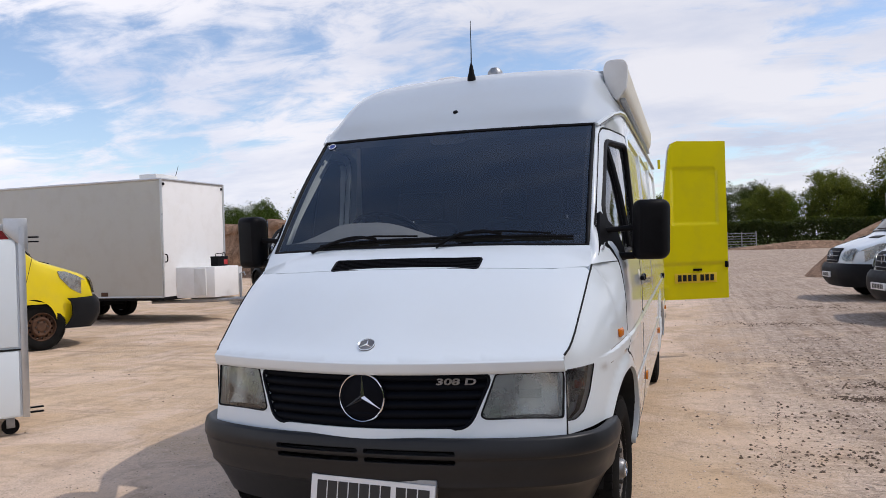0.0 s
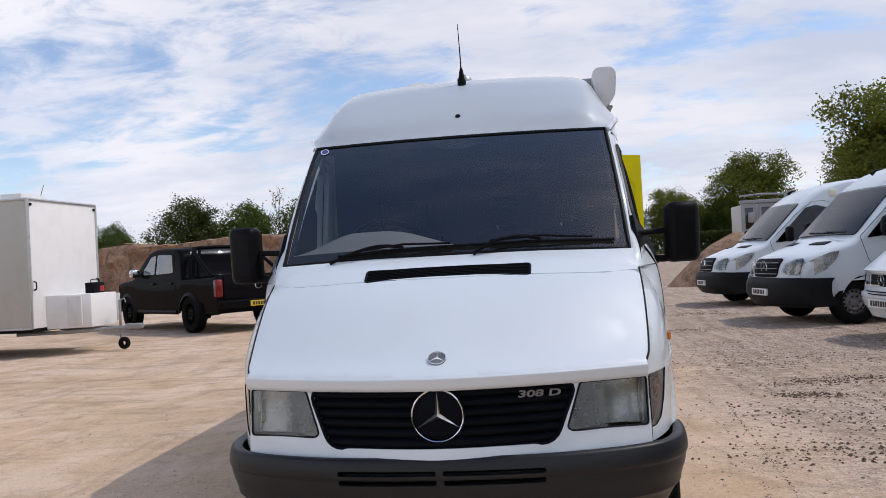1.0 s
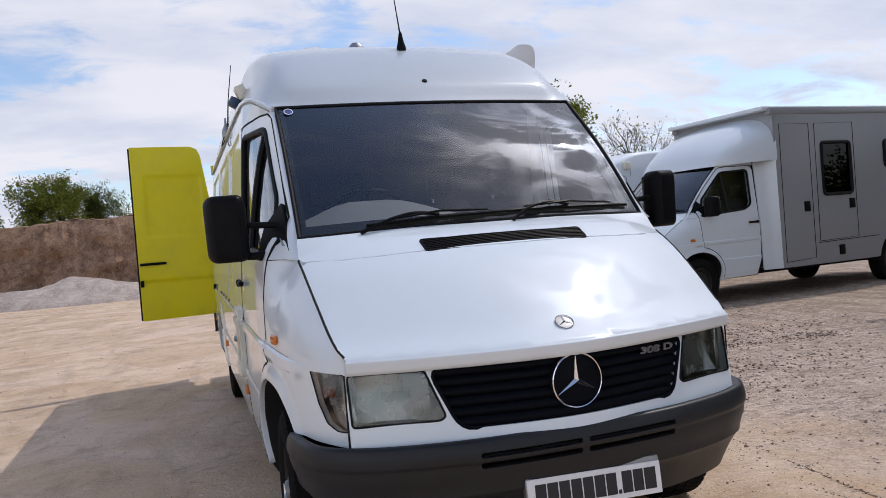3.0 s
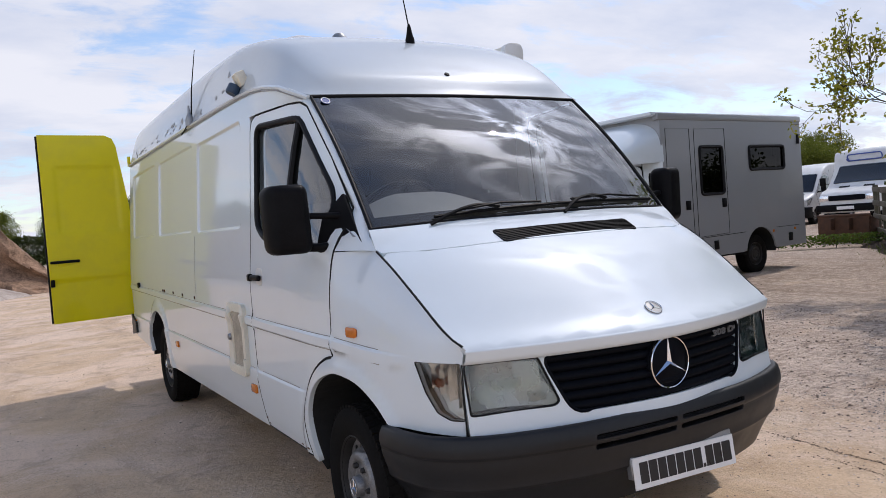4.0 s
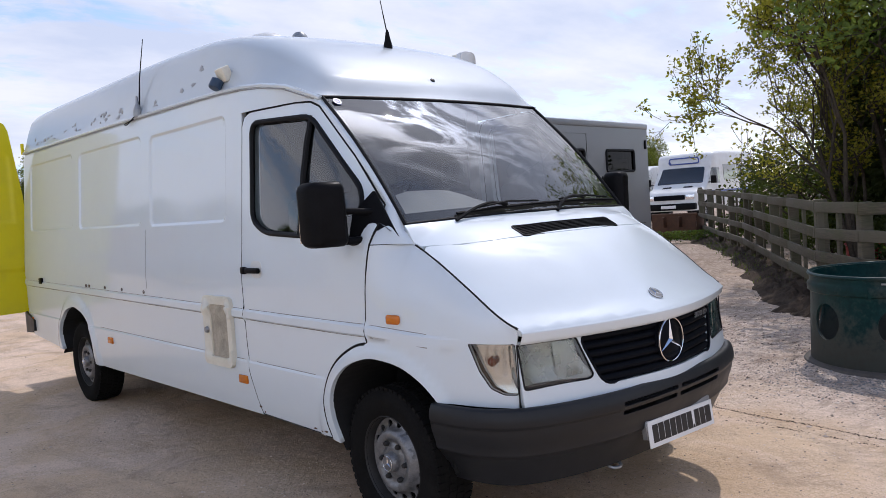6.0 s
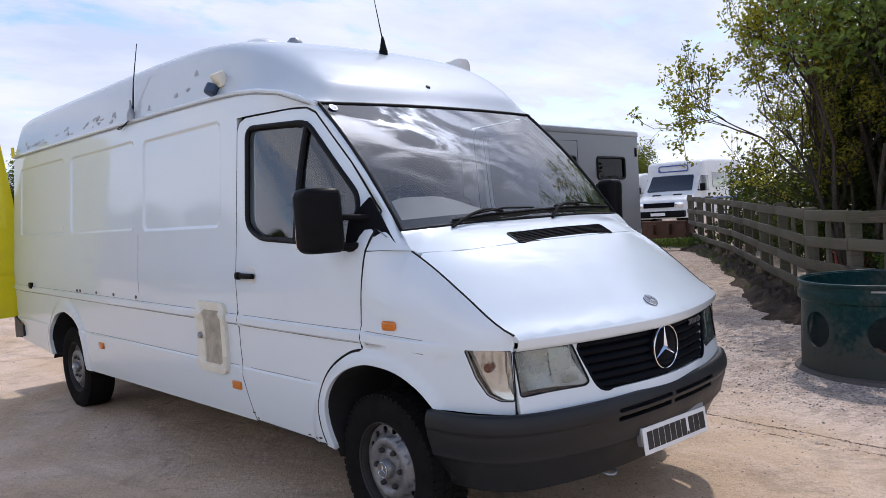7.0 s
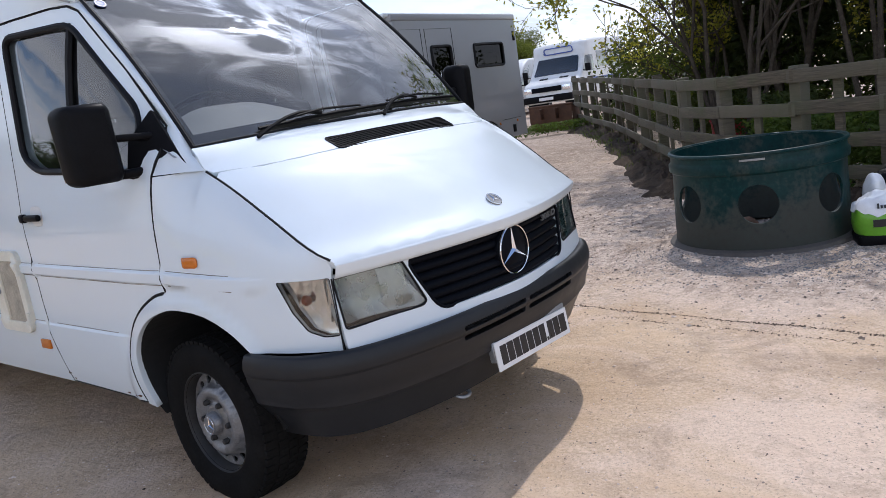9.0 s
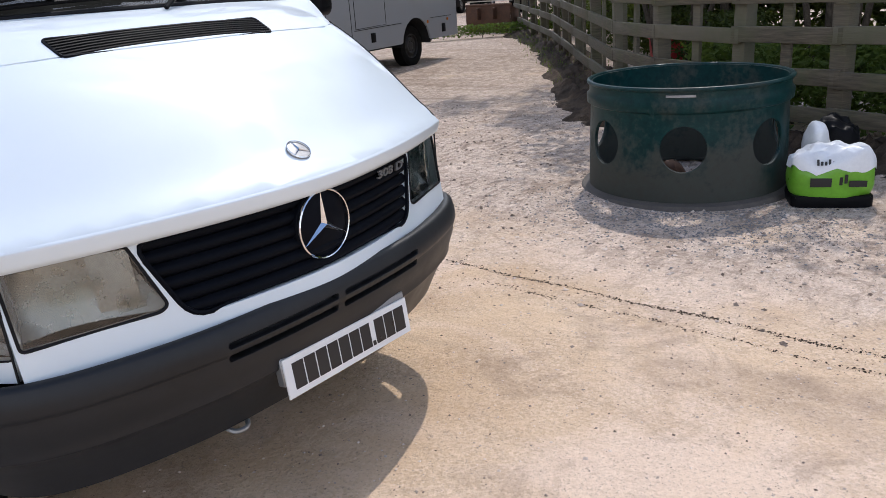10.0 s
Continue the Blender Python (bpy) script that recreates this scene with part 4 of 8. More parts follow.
    grid("dark_band", lambda a, b: tuple(Vector(screen_at(-0.98 + 1.96 * a, 0.0 + 0.075 * b)) + Vector((0, 0.006, -0.008))), 16, 2, GAP, ws)
    grid("sun_band", lambda a, b: tuple(Vector(screen_at(-0.16 + 0.32 * a, 0.985 - 0.10 * b * (1 - (2 * a - 1) ** 6))) + Vector((0, 0.006, -0.008))), 12, 2, GAP, ws)
    for sg in (-1, 1):
        grid("edge_band", lambda a, b: tuple(Vector(screen_at(sg * (0.955 + 0.035 * a), b)) + Vector((0, 0.006, -0.008))), 2, 14, GAP, ws)
    if old:
        lathe("tax_disc", [(0, 0.0), (0.024, 0.0), (0.024, 0.001), (0, 0.001)], BLUE_PRINT, ws, 20).matrix_basis = Matrix.Translation(Vector(screen_at(-0.93, 0.945)) + Vector((0, -0.004, 0.004))) @ Matrix.Rotation(radians(48), 4, "X")
        lathe("disc_ring", [(0.018, 0.0), (0.022, 0.0), (0.022, 0.0015), (0.018, 0.0015)], PLATE_WHITE, ws, 20).matrix_basis = Matrix.Translation(Vector(screen_at(-0.93, 0.945)) + Vector((0, -0.005, 0.005))) @ Matrix.Rotation(radians(48), 4, "X")
    # wipers
    for x0, x1, lift in ((0.02, -0.60, 0.0), (0.64, 0.06, 0.02)):
        wp = part("wiper", bmesh.new(), BLACK_PLASTIC, van)
        u0, u1 = x0 / 0.8, x1 / 0.8
        on = lambda u, vv, h: Vector(screen_at(u, vv)) + Vector((0, -0.62, 0.78)) * h
        if lift:
            piv, tip, mid = on(0.13, -0.03, 0.02), on(0.40, 0.062, 0.03), on(0.25, 0.030, 0.035)
            b0, b1 = on(0.10, 0.040, 0.012), on(0.92, 0.045, 0.012)
        else:
            piv, tip, mid = on(-0.70, -0.03, 0.02), on(-0.40, 0.048, 0.03), on(-0.54, 0.022, 0.03)
            b0, b1 = on(-0.66, 0.020, 0.012), on(0.12, 0.040, 0.012)
        tube("wiper_arm", spline2([piv, mid, tip, (b0 + b1) / 2 + Vector((0, -0.012, 0.016))], n=4), 0.008, BLACK_PLASTIC, wp, 6)
        tube("wiper_blade", [b0.lerp(b1, t / 6) + Vector((0, -0.004, 0.005)) * math.sin(math.pi * t / 6) for t in range(7)], 0.007, BLACK_PLASTIC, wp, 6)
        tube("wiper_bow", [b0.lerp(b1, 0.15) + Vector((0, -0.012, 0.016)), b0.lerp(b1, 0.5) + Vector((0, -0.024, 0.03)), b0.lerp(b1, 0.85) + Vector((0, -0.012, 0.016))], 0.005, BLACK_PLASTIC, wp, 6)
    for sg in (-1, 1):
        fl = flank(sg)
        # wing
        w_out = [(0.615, 0.620), (0.30, 0.612), (0.295, 0.868), (0.290, 0.895)] + [(y, edge_z(y)) for y in (0.300, 0.318, 0.36, 0.40, 0.46, 0.514, 0.58, 0.65, 0.72, 0.79)] + [(0.86, 1.258), (0.979, 1.258), (1.002, 0.94), (1.004, 0.845)]
        w_out += [(a - 0.006 * (a - 0.94) / 0.4, b - 0.009) for a, b in DOOR_ARCH[1:]] + [tuple(p) for p in ARCH_F]
        ind = [(0.472, 0.864), (0.303, 0.862), (0.300, 0.664), (0.345, 0.664), (0.392, 0.688), (0.432, 0.755)]
        holes = [rounded(ind, 0.008, 2)] if old else []
        wing = skin("wing", w_out, fl, WHITE, van, 0.028, 0.025, holes, lines_v=FINE_V)
        if old:
            lamp = skin("indicator", rounded(ind, 0.008, 2), lambda y, z: (sg * (flank_x(y, z) - 0.004), y, z), GLASS_LAMP, van, 0.02, 0.006, label="clear front indicator with amber bulb")
            skin("lamp_bowl", rounded(ind, 0.008, 2), lambda y, z: (sg * (flank_x(y, z) - 0.045 + 0.9 * ((y - 0.385) ** 2 + (z - 0.77) ** 2)), y + 0.01, z), INDICATOR_BOWL, lamp, 0.02, 0.003)
            bulb = bmesh.new()
            bmesh.ops.create_uvsphere(bulb, u_segments=12, v_segments=8, radius=0.019)
            bmesh.ops.translate(bulb, verts=bulb.verts, vec=(sg * (flank_x(0.40, 0.79) - 0.028), 0.40, 0.79))
            part("bulb", bulb, BULB_AMBER, lamp)
            for j in range(4):
                fy = 0.325 + 0.030 * j
                grid("reflector_fin", lambda a, b: (sg * (flank_x(fy, 0.75) - 0.012 - 0.030 * b), fy + 0.018 * b, 0.705 + 0.022 * j + (0.135 - 0.022 * j) * a), 2, 2, INDICATOR_BOWL, lamp)
            tube("lamp_rim", [(sg * (flank_x(*p) - 0.002), *p) for p in rounded(ind, 0.008, 2) + [rounded(ind, 0.008, 2)[0]]], 0.0025, SEAL, lamp, 5)
        if not old:
            skin("lamp_end", rounded([(0.300, 0.715), (0.300, 0.868), (0.40, 0.882), (0.475, 0.885), (0.455, 0.825), (0.40, 0.745)], 0.015, 2), lambda y, z: (sg * (flank_x(y, z) + 0.004), y, z), INDICATOR_BOWL, wing, 0.03, 0.008, label="clear end of a headlight")
        sgi = skin("side_repeater", rounded([(0.795, 0.927), (0.875, 0.927), (0.875, 0.967), (0.795, 0.967)], 0.015), lambda y, z: (sg * (flank_x(y, z) + 0.016 * (1 - ((y - 0.835) / 0.045) ** 4) * (1 - ((z - 0.947) / 0.024) ** 4)), y, z), AMBER, wing, 0.012, 0.02, label="amber side repeater")
        # arch lining
        bm = bmesh.new()
        ring = [(0.58, 0.32)] + [tuple(p) for p in ARCH_F[::-1]] + [(1.27, 0.30)]
        for a, b in zip(ring, ring[1:]):
            xa, xb = sg * (flank_x(*a) - 0.012), sg * (flank_x(*b) - 0.012)
            bm.faces.new([bm.verts.new(q) for q in ((xa, *a), (xb, *b), (sg * 0.52, *b), (sg * 0.52, *a))])
        bm.faces.new([bm.verts.new((sg * 0.52, *p)) for p in ring])
        part("arch_liner", bm, UNDER, van)
        # cab door
        d_out = DOOR_EDGE + [tuple(p) for p in DOOR_ARCH[1:]]
        win = rounded(WINDOW_EDGE, 0.06)
        door = skin("cab_door", d_out, fl, WHITE, van, 0.028, 0.05, [win], lines_v=FINE_V)
        pane = skin("door_glass", win, lambda y, z: (sg * (flank_x(y, z) - 0.016), y, z), GLASS_SIDE, door, 0.06, 0.004)
        pane.visible_shadow = False
        tube("window_rubber", [(sg * (flank_x(*p) - 0.004), *p) for p in win + win[:1]], 0.015, SEAL, door, 8)
        tube("window_divider", [(sg * (flank_x(1.505, z) - 0.006), 1.505, z) for z in (1.312, 1.45, 1.6, 1.75, 1.885)], 0.015, SEAL, door, 6)
        # handle in its scoop
        hd = skin("handle_scoop", rounded([(1.865, 1.100), (1.975, 1.100), (1.985, 1.185), (1.865, 1.185)], 0.04), lambda y, z: (sg * (flank_x(y, z) + 0.0015), y, z), WHITE_OLD, door, 0.02, 0.004)
        bm = bmesh.new()
        b_box(bm, (0, 1.865, 1.123), (0.022, 2.03, 1.152), 0.010, 3)
        b_box(bm, (0, 2.0, 1.118), (0.026, 2.045, 1.157), 0.010, 3)
        bmesh.ops.scale(bm, vec=(sg, 1, 1), verts=bm.verts)
        bmesh.ops.translate(bm, vec=(sg * (flank_x(1.95, 1.14) + 0.006), 0, 0), verts=bm.verts)
        bmesh.ops.recalc_face_normals(bm, faces=bm.faces)
        part("door_handle", bm, BLACK_PLASTIC, door, "black door handle")
        # windscreen pillar
        A_out = [(0.979, 1.263), (0.965, 1.36), (0.978, 1.434), (1.08, 1.560), (1.180, 1.667), (1.32, 1.798), (1.465, 1.935), (1.53, 1.964), (1.62, 1.970)]
        A_in = [Vector((0.824, 0.79, 1.257)), Vector((0.818, 0.868, 1.318))] + [Vector(screen_at(1.0, t)) for t in (0.07, 0.2, 0.36, 0.56, 0.76, 0.9, 1.0)]

        def pillar(a, b, sg=sg, A_out=A_out, A_in=A_in):
            k = a * (len(A_out) - 1)
            i = min(int(k), len(A_out) - 2)
            t = k - i
            o = [Vector((flank_x(*q), *q)) for q in (A_out[i], A_out[i + 1])]
            p, q = A_in[i].lerp(A_in[i + 1], t), o[0].lerp(o[1], t)
            r = p.lerp(q, b)
            n = Vector((0.75, -0.5, 0.42))
            r += n * 0.011 * math.sin(math.pi * b) * sstep(0, 0.12, a)
            r -= n * 0.008 * sstep(0.25, 0.0, b)
            return (sg * r.x, r.y, r.z)

        grid("pillar", pillar, 32, 8, WHITE, van)
        p_in, p_out = Vector(screen_at(1.0, 1.0)), Vector((flank_x(1.62, 1.970), 1.62, 1.970))
        p_in -= Vector((0.75, -0.5, 0.42)) * 0.008
        grid("pillar_top", lambda a, b: (lambda p, q: (lambda r: (sg * r.x, r.y, r.z))(p.lerp(q, b)))(p_in.lerp(p_out, a), Vector((roof_w(1.46 + 0.16 * a), 1.46 + 0.16 * a, roof_g(1.46 + 0.16 * a) + 0.004))), 10, 4, WHITE, van, thick=0.004)
        # dark shut lines
        ring = DOOR_EDGE + [tuple(p) for p in DOOR_ARCH[1:]]
        ring = dense(ring + [ring[0]], 0.05)[:-1]
        tube("door_gap", [(sg * (flank_x(*p) - 0.0035), p[0] + (0.003 if p[0] > 1.6 else -0.003), p[1]) for p in ring + ring[:1]], 0.0055, GAP, door, 5)
        tube("bonnet_gap", [(sg * (edge_x(y) + 0.003), y, edge_z(y) - 0.003) for y in np.linspace(0.285, 0.79, 14)], 0.0048, GAP, wing, 5)
        tube("lamp_gap", [(sg * 0.774, 0.292, z) for z in (0.61, 0.70, 0.86)], 0.003, GAP, wing, 5)
        tube("wing_gap", [(sg * (flank_x(y, 1.256) - 0.004), y, 1.2605) for y in np.linspace(0.80, 0.98, 6)], 0.003, GAP, wing, 5)
        # upper door surround to the roof
        grid("door_header", lambda a, b: (lambda y: (sg * (flank_x(y, 1.970) * (1 - b) + roof_w(y) * b), y, 1.970 * (1 - b) + (roof_g(y) + 0.004) * b))(1.62 + 0.46 * a), 14, 4, WHITE, van, thick=0.004)
        # mirror
        mi = part("mirror", bmesh.new(), BLACK_PLASTIC, van)
        c0, c1, c2 = (flank_x(*q) + 0.016 for q in ((0.86, 1.27), (1.085, 1.27), (1.03, 1.49)))
        plate_x = lambda y, z: c0 + (c1 - c0) * (y - 0.86) / 0.225 + (c2 - c0 - (c1 - c0) * 0.17 / 0.225) * (z - 1.27) / 0.22
        tri = [(0.845, 1.264), (1.085, 1.264), (1.10, 1.40), (1.03, 1.50), (0.975, 1.43)]
        skin("mirror_base", rounded(tri, 0.012), lambda y, z: (sg * (plate_x(y, z) + 0.006 * sstep(1.25, 1.34, z)), y, z), BLACK_PLASTIC, mi, 0.03, 0.03)
        bm = bmesh.new()
        b_box(bm, (0.985, 1.055, 1.262), (1.155, 1.165, 1.545), 0.040, 5)
        for q in bm.verts:
            q.co.y += 0.30 * (q.co.x - 1.07) + (-0.045 * max(0, 1 - ((q.co.x - 1.07) / 0.09) ** 2) if q.co.y < 1.09 else 0)
            q.co.x += 0.03 * (q.co.z - 1.4)
        bmesh.ops.scale(bm, vec=(sg, 1, 1), verts=bm.verts)
        bmesh.ops.recalc_face_normals(bm, faces=bm.faces)
        part("mirror_shell", bm, BLACK_PLASTIC, mi, "large black mirror shell")
        box("mirror_glass", (1.0, 1.166, 1.285), (1.14, 1.170, 1.525), CHROME, mi, 0.001, m=Matrix.Scale(sg, 4, (1, 0, 0)) @ Matrix.Translation((1.07, 1.17, 0)) @ Matrix.Rotation(0.29, 4, "Z") @ Matrix.Translation((-1.07, -1.17, 0)))
        tube("mirror_arm", [(sg * 0.89, 1.02, 1.285), (sg * 0.97, 1.06, 1.282), (sg * 1.03, 1.10, 1.285)], 0.017, BLACK_PLASTIC, mi)
        tube("mirror_arm", [(sg * 0.86, 1.02, 1.405), (sg * 0.97, 1.05, 1.412), (sg * 1.03, 1.10, 1.414)], 0.014, BLACK_PLASTIC, mi)
    # nose panel with openings
    top = [(x, 0.866) for x in np.linspace(-0.772, 0.772, 17)]
    bot = [(x, 0.606) for x in np.linspace(0.772, -0.772, 17)]
    if old:
        gr = rounded([(-0.505, 0.858), (0.505, 0.858), (0.418, 0.652), (-0.418, 0.652)], 0.05, 4)
        lamps = [[(s * 0.764, 0.856), (s * 0.517, 0.856), (s * 0.462, 0.700), (s * 0.480, 0.688), (s * 0.762, 0.684)] for s in (-1, 1)]
    else:
        gr = rounded([(-0.43, 0.850), (0.43, 0.850), (0.40, 0.700), (-0.40, 0.700)], 0.03, 4)
        lamps = [[(s * 0.765, 0.860), (s * 0.45, 0.830), (s * 0.43, 0.715), (s * 0.60, 0.705), (s * 0.765, 0.75)] for s in (-1, 1)]
    np_ = skin("nose_panel", top + bot, nose, WHITE, van, 0.03, 0.03, [gr] + [rounded(q, 0.012) for q in lamps], ref=(0, 1.2, 0.7))
    gl = skin("grille", gr, lambda x, z: (x, nose(x, z)[1] + 0.040, z), GAP, van, 0.05, 0.01, ref=(0, 1.2, 0.7), label="black slatted grille with chrome emblem")
    rows = 6
    for i in range(rows):
        zz = 0.672 + i * (0.174 / (rows - 1)) if old else 0.715 + i * 0.026
        hw = (0.425 + (zz - 0.655) / 0.2 * 0.075) if old else 0.405
        grid("grille_slat", lambda a, b: (lambda x, t: (x, nose(x, zz)[1] + 0.022 - 0.017 * math.sin(math.pi * t) ** 0.7, zz - 0.021 + 0.036 * t))(-hw + 2 * hw * a, b), 24, 6, GRILLE_BLACK, gl, thick=0.003)
    if old:
        tube("grille_frame", [(lambda q: (q[0], q[1] + 0.003, q[2]))(nose(*p)) for p in gr + gr[:1]], 0.007, GRILLE_BLACK, gl, 6)
        lathe("emblem_disc", [(0, 0.004), (0.085, 0.002), (0.096, -0.006), (0.096, -0.03)], GRILLE_BLACK, gl, 32).matrix_basis = front_face(0, 0.770, 0.110)
        star(gl, front_face(0, 0.770, 0.106), 0.097, CHROME, name="star_emblem")
        lettering(gl, "308 D", 0.046, front_face(0.366, 0.818, nose(0.366, 0.82)[1] + 0.002) @ Matrix.Rotation(radians(10), 4, "Y") @ Matrix.Diagonal((1.36, 0.72, 1, 1)), STEEL, "model_badge", 0.003, 0.12, 0.0012)
    else:
        star(gl, front_face(0, 0.775, 0.092), 0.075, CHROME, name="star_emblem")
        bars("grille_trim", [(-0.40, 0.0, 0.80, 0.010)], CHROME, gl, front_face(0, 0.708, nose(0.2, 0.7)[1] - 0.004))
    for s, q in zip((-1, 1), lamps):
        q2 = rounded(q, 0.012)
        hl = skin("headlight", q2, lambda x, z: (x, nose(x, z)[1] + 0.002, z), GLASS_LAMP, van, 0.04, 0.006, ref=(0, 1.2, 0.7), label="square clear headlight, slightly hazy" if old else "clear headlight")
        cx = s * 0.64
        skin("lamp_bowl", q2, lambda x, z: (x, nose(x, z)[1] + 0.085 - 2.2 * ((x - cx) ** 2 + 0.8 * (z - 0.775) ** 2) * (0.5 + 0.5 * sstep(0.0, 0.1, abs(x - cx))), z), REFLECTOR, hl, 0.02, 0.004, ref=(0, 1.2, 0.7))
        tube("lamp_rim", [(lambda t: (t[0], t[1], t[2]))(nose(*p)) for p in q2 + q2[:1]], 0.004, SEAL, hl, 6)
        if old:
            for x0, x1, z0, z1, n in ((cx - 0.045, cx + 0.045, 0.76, 0.795, 9), (s * 0.535 - 0.03, s * 0.535 + 0.03, 0.71, 0.735, 8)):
                grid("lens_flutes", lambda a, b: (lambda x, z: (x, nose(x, z)[1] + 0.004 - 0.0012 * math.cos(2 * math.pi * n * a), z))(x0 + (x1 - x0) * a, z0 + (z1 - z0) * b), n * 6, 2, GLASS_LAMP, hl)
        else:
            lathe("lens_ring", [(0, 0), (0.03, 0.006), (0.04, 0.0)], GLASS_LAMP, hl, 16, "y", (cx, nose(cx, 0.78)[1] + 0.02, 0.78))
        # inner reflector step beside the main bowl
        grid("reflector_step", lambda a, b: (lambda x, z: (x, nose(x, z)[1] + 0.030 + 0.03 * a, z))(s * (0.500 + 0.075 * a), 0.705 + 0.135 * b), 4, 6, REFLECTOR, hl)
    # bumper, wrapped round the corners
    half = [(0.918, 0.635), (0.912, 0.53), (0.890, 0.42), (0.846, 0.332), (0.772, 0.258), (0.64, 0.192), (0.42, 0.130), (0.21, 0.105), (0, 0.099)]
    path = spline2(half + [(-x, y) for x, y in half[-2::-1]], n=5)
    cum = [0.0]
    for a, b in zip(path, path[1:]):
        cum.append(cum[-1] + (b - a).length)
    tot = cum[-1]
    px, py = curve1(list(zip(cum, [p[0] for p in path]))), curve1(list(zip(cum, [p[1] for p in path])))
    bo = curve1([(0.0, -0.025), (0.012, -0.004), (0.03, 0.015), (0.05, 0.024), (0.085, 0.030), (0.10, 0.028), (0.106, 0.023), (0.13, 0.020), (0.20, -0.002), (0.212, -0.003), (0.222, -0.012), (0.29, -0.050), (0.34, -0.085)])
    bz = curve1([(0.0, 0.612), (0.012, 0.622), (0.03, 0.618), (0.05, 0.600), (0.10, 0.548), (0.13, 0.518), (0.20, 0.445), (0.29, 0.365), (0.34, 0.292)])

    def bump_at(s, w):
        dx, dy = px(s + 0.002) - px(s - 0.002), py(s + 0.002) - py(s - 0.002)
        k = math.hypot(dx, dy)
        nx, ny = -dy / k, dx / k
        if nx * px(s) + ny * (py(s) - 1.0) < 0:
            nx, ny = -nx, -ny
        o = bo(w)
        return (px(s) + nx * o, py(s) + ny * o, bz(w))

    hs = tot / 2
    slots = []
    if old:
        for k in (-1, 1):
            for w0, w1 in ((0.070, 0.088), (0.103, 0.124)):
                a, b = sorted((hs + k * 0.012, hs + k * 0.375))
                slots.append(rounded([(a, w0), (b, w0), (b, w1), (a, w1)], 0.008, 2))
    bp = skin("bumper", [(0, 0), (tot, 0), (tot, 0.34), (0, 0.34)], bump_at, BUMPER_GREY if old else WHITE, van, 0.026, 0.03, slots, ref=(0, 1.3, 0.45), label="dark grey moulded plastic bumper" if old else "white painted bumper", lines_v=(0.102, 0.107, 0.205, 0.212, 0.220))
    box("bumper_core", (-0.62, 0.33, 0.38), (0.62, 0.50, 0.59), GAP, bp, 0.03)
    if old:
        m = Matrix.Translation((0.035, 0.092, 0.396)) @ Matrix.Rotation(radians(1.8), 4, "Y") @ Matrix.Rotation(radians(90 - 8), 4, "X")
        pl = part("number_plate", bmesh.new(), PLATE_WHITE, van, "white show plate with black lettering")
        bm = bmesh.new()
        b_box(bm, (-0.26, -0.056, -0.002), (0.26, 0.056, 0.004), 0.0018, 1)
        bmesh.ops.transform(bm, matrix=m, verts=bm.verts)
        part("plate_board", bm, PLATE_WHITE, pl)
        bm = bmesh.new()
        b_box(bm, (-0.262, -0.02, -0.03), (0.262, 0.075, -0.003), 0.003, 1)
        bmesh.ops.transform(bm, matrix=m, verts=bm.verts)
        part("plate_holder", bm, GALV, pl)
        sp = []
        for i, wd in enumerate((0.040, 0.040, 0.040, 0.040, 0.040, 0.040, 0.040, 0.012, 0.040, 0.040, 0.046)):
            x = -0.232 + sum((0.040, 0.040, 0.040, 0.040, 0.040, 0.040, 0.040, 0.012, 0.040, 0.040, 0.046)[:i]) + i * 0.0052
            sp.append((x, -0.037, wd, 0.074 if wd > 0.02 else 0.014))
        bars("plate_writing", sp, PLATE_BLACK, pl, m @ Matrix.Translation((0, 0, 0.004)), 0.0015)
        tube("towing_eye", spline2([(-0.26, 0.26, 0.30), (-0.29, 0.19, 0.28), (-0.33, 0.20, 0.277), (-0.34, 0.26, 0.295)], n=4), 0.007, GALV, bp, 8)
    # cab inside
    ins = part("cab_interior", bmesh.new(), DASH, van)
    dash = spline2([(0.87, 1.315), (0.95, 1.360), (1.08, 1.385), (1.20, 1.378), (1.28, 1.30), (1.26, 1.05), (1.20, 0.90)], n=4)
    grid("dashboard", lambda a, b: (lambda q, x: (x, q[0] + 0.03 * (abs(x) / 0.86) ** 2, q[1] + 0.105 * sstep(0.10, -0.36, x) * sstep(-0.86, -0.50, x) * sstep(0.06, 0.46, b) * sstep(1.02, 0.7, b)))(dash[min(len(dash) - 1, int(round(b * (len(dash) - 1))))], -0.87 + 1.74 * a), 30, 24, DASH, ins, "grey moulded dashboard")
    bm = bmesh.new()
    m = Matrix.Translation((-0.40, 1.36, 1.32)) @ Matrix.Rotation(radians(-40), 4, "X")
    pts = [m @ Vector((0.205 * math.cos(t), 0.205 * math.sin(t), 0.12)) for t in np.linspace(0, 2 * math.pi, 33)]
    b_tube(bm, pts, 0.014, 8, False)
    for t in (0.3, 2.84, 4.71):
        b_tube(bm, [m @ Vector((0.05 * math.cos(t), 0.05 * math.sin(t), 0.09)), m @ Vector((0.2 * math.cos(t), 0.2 * math.sin(t), 0.12))], 0.012, 6)
    sw = part("steering_wheel", bm, BLACK_PLASTIC, ins)
    hub = bmesh.new()
    b_lathe(hub, [(0, 0.11), (0.06, 0.10), (0.07, 0.06), (0.04, -0.1)], 16)
    bmesh.ops.transform(hub, matrix=m, verts=hub.verts)
    part("wheel_hub", hub, BLACK_PLASTIC, ins)
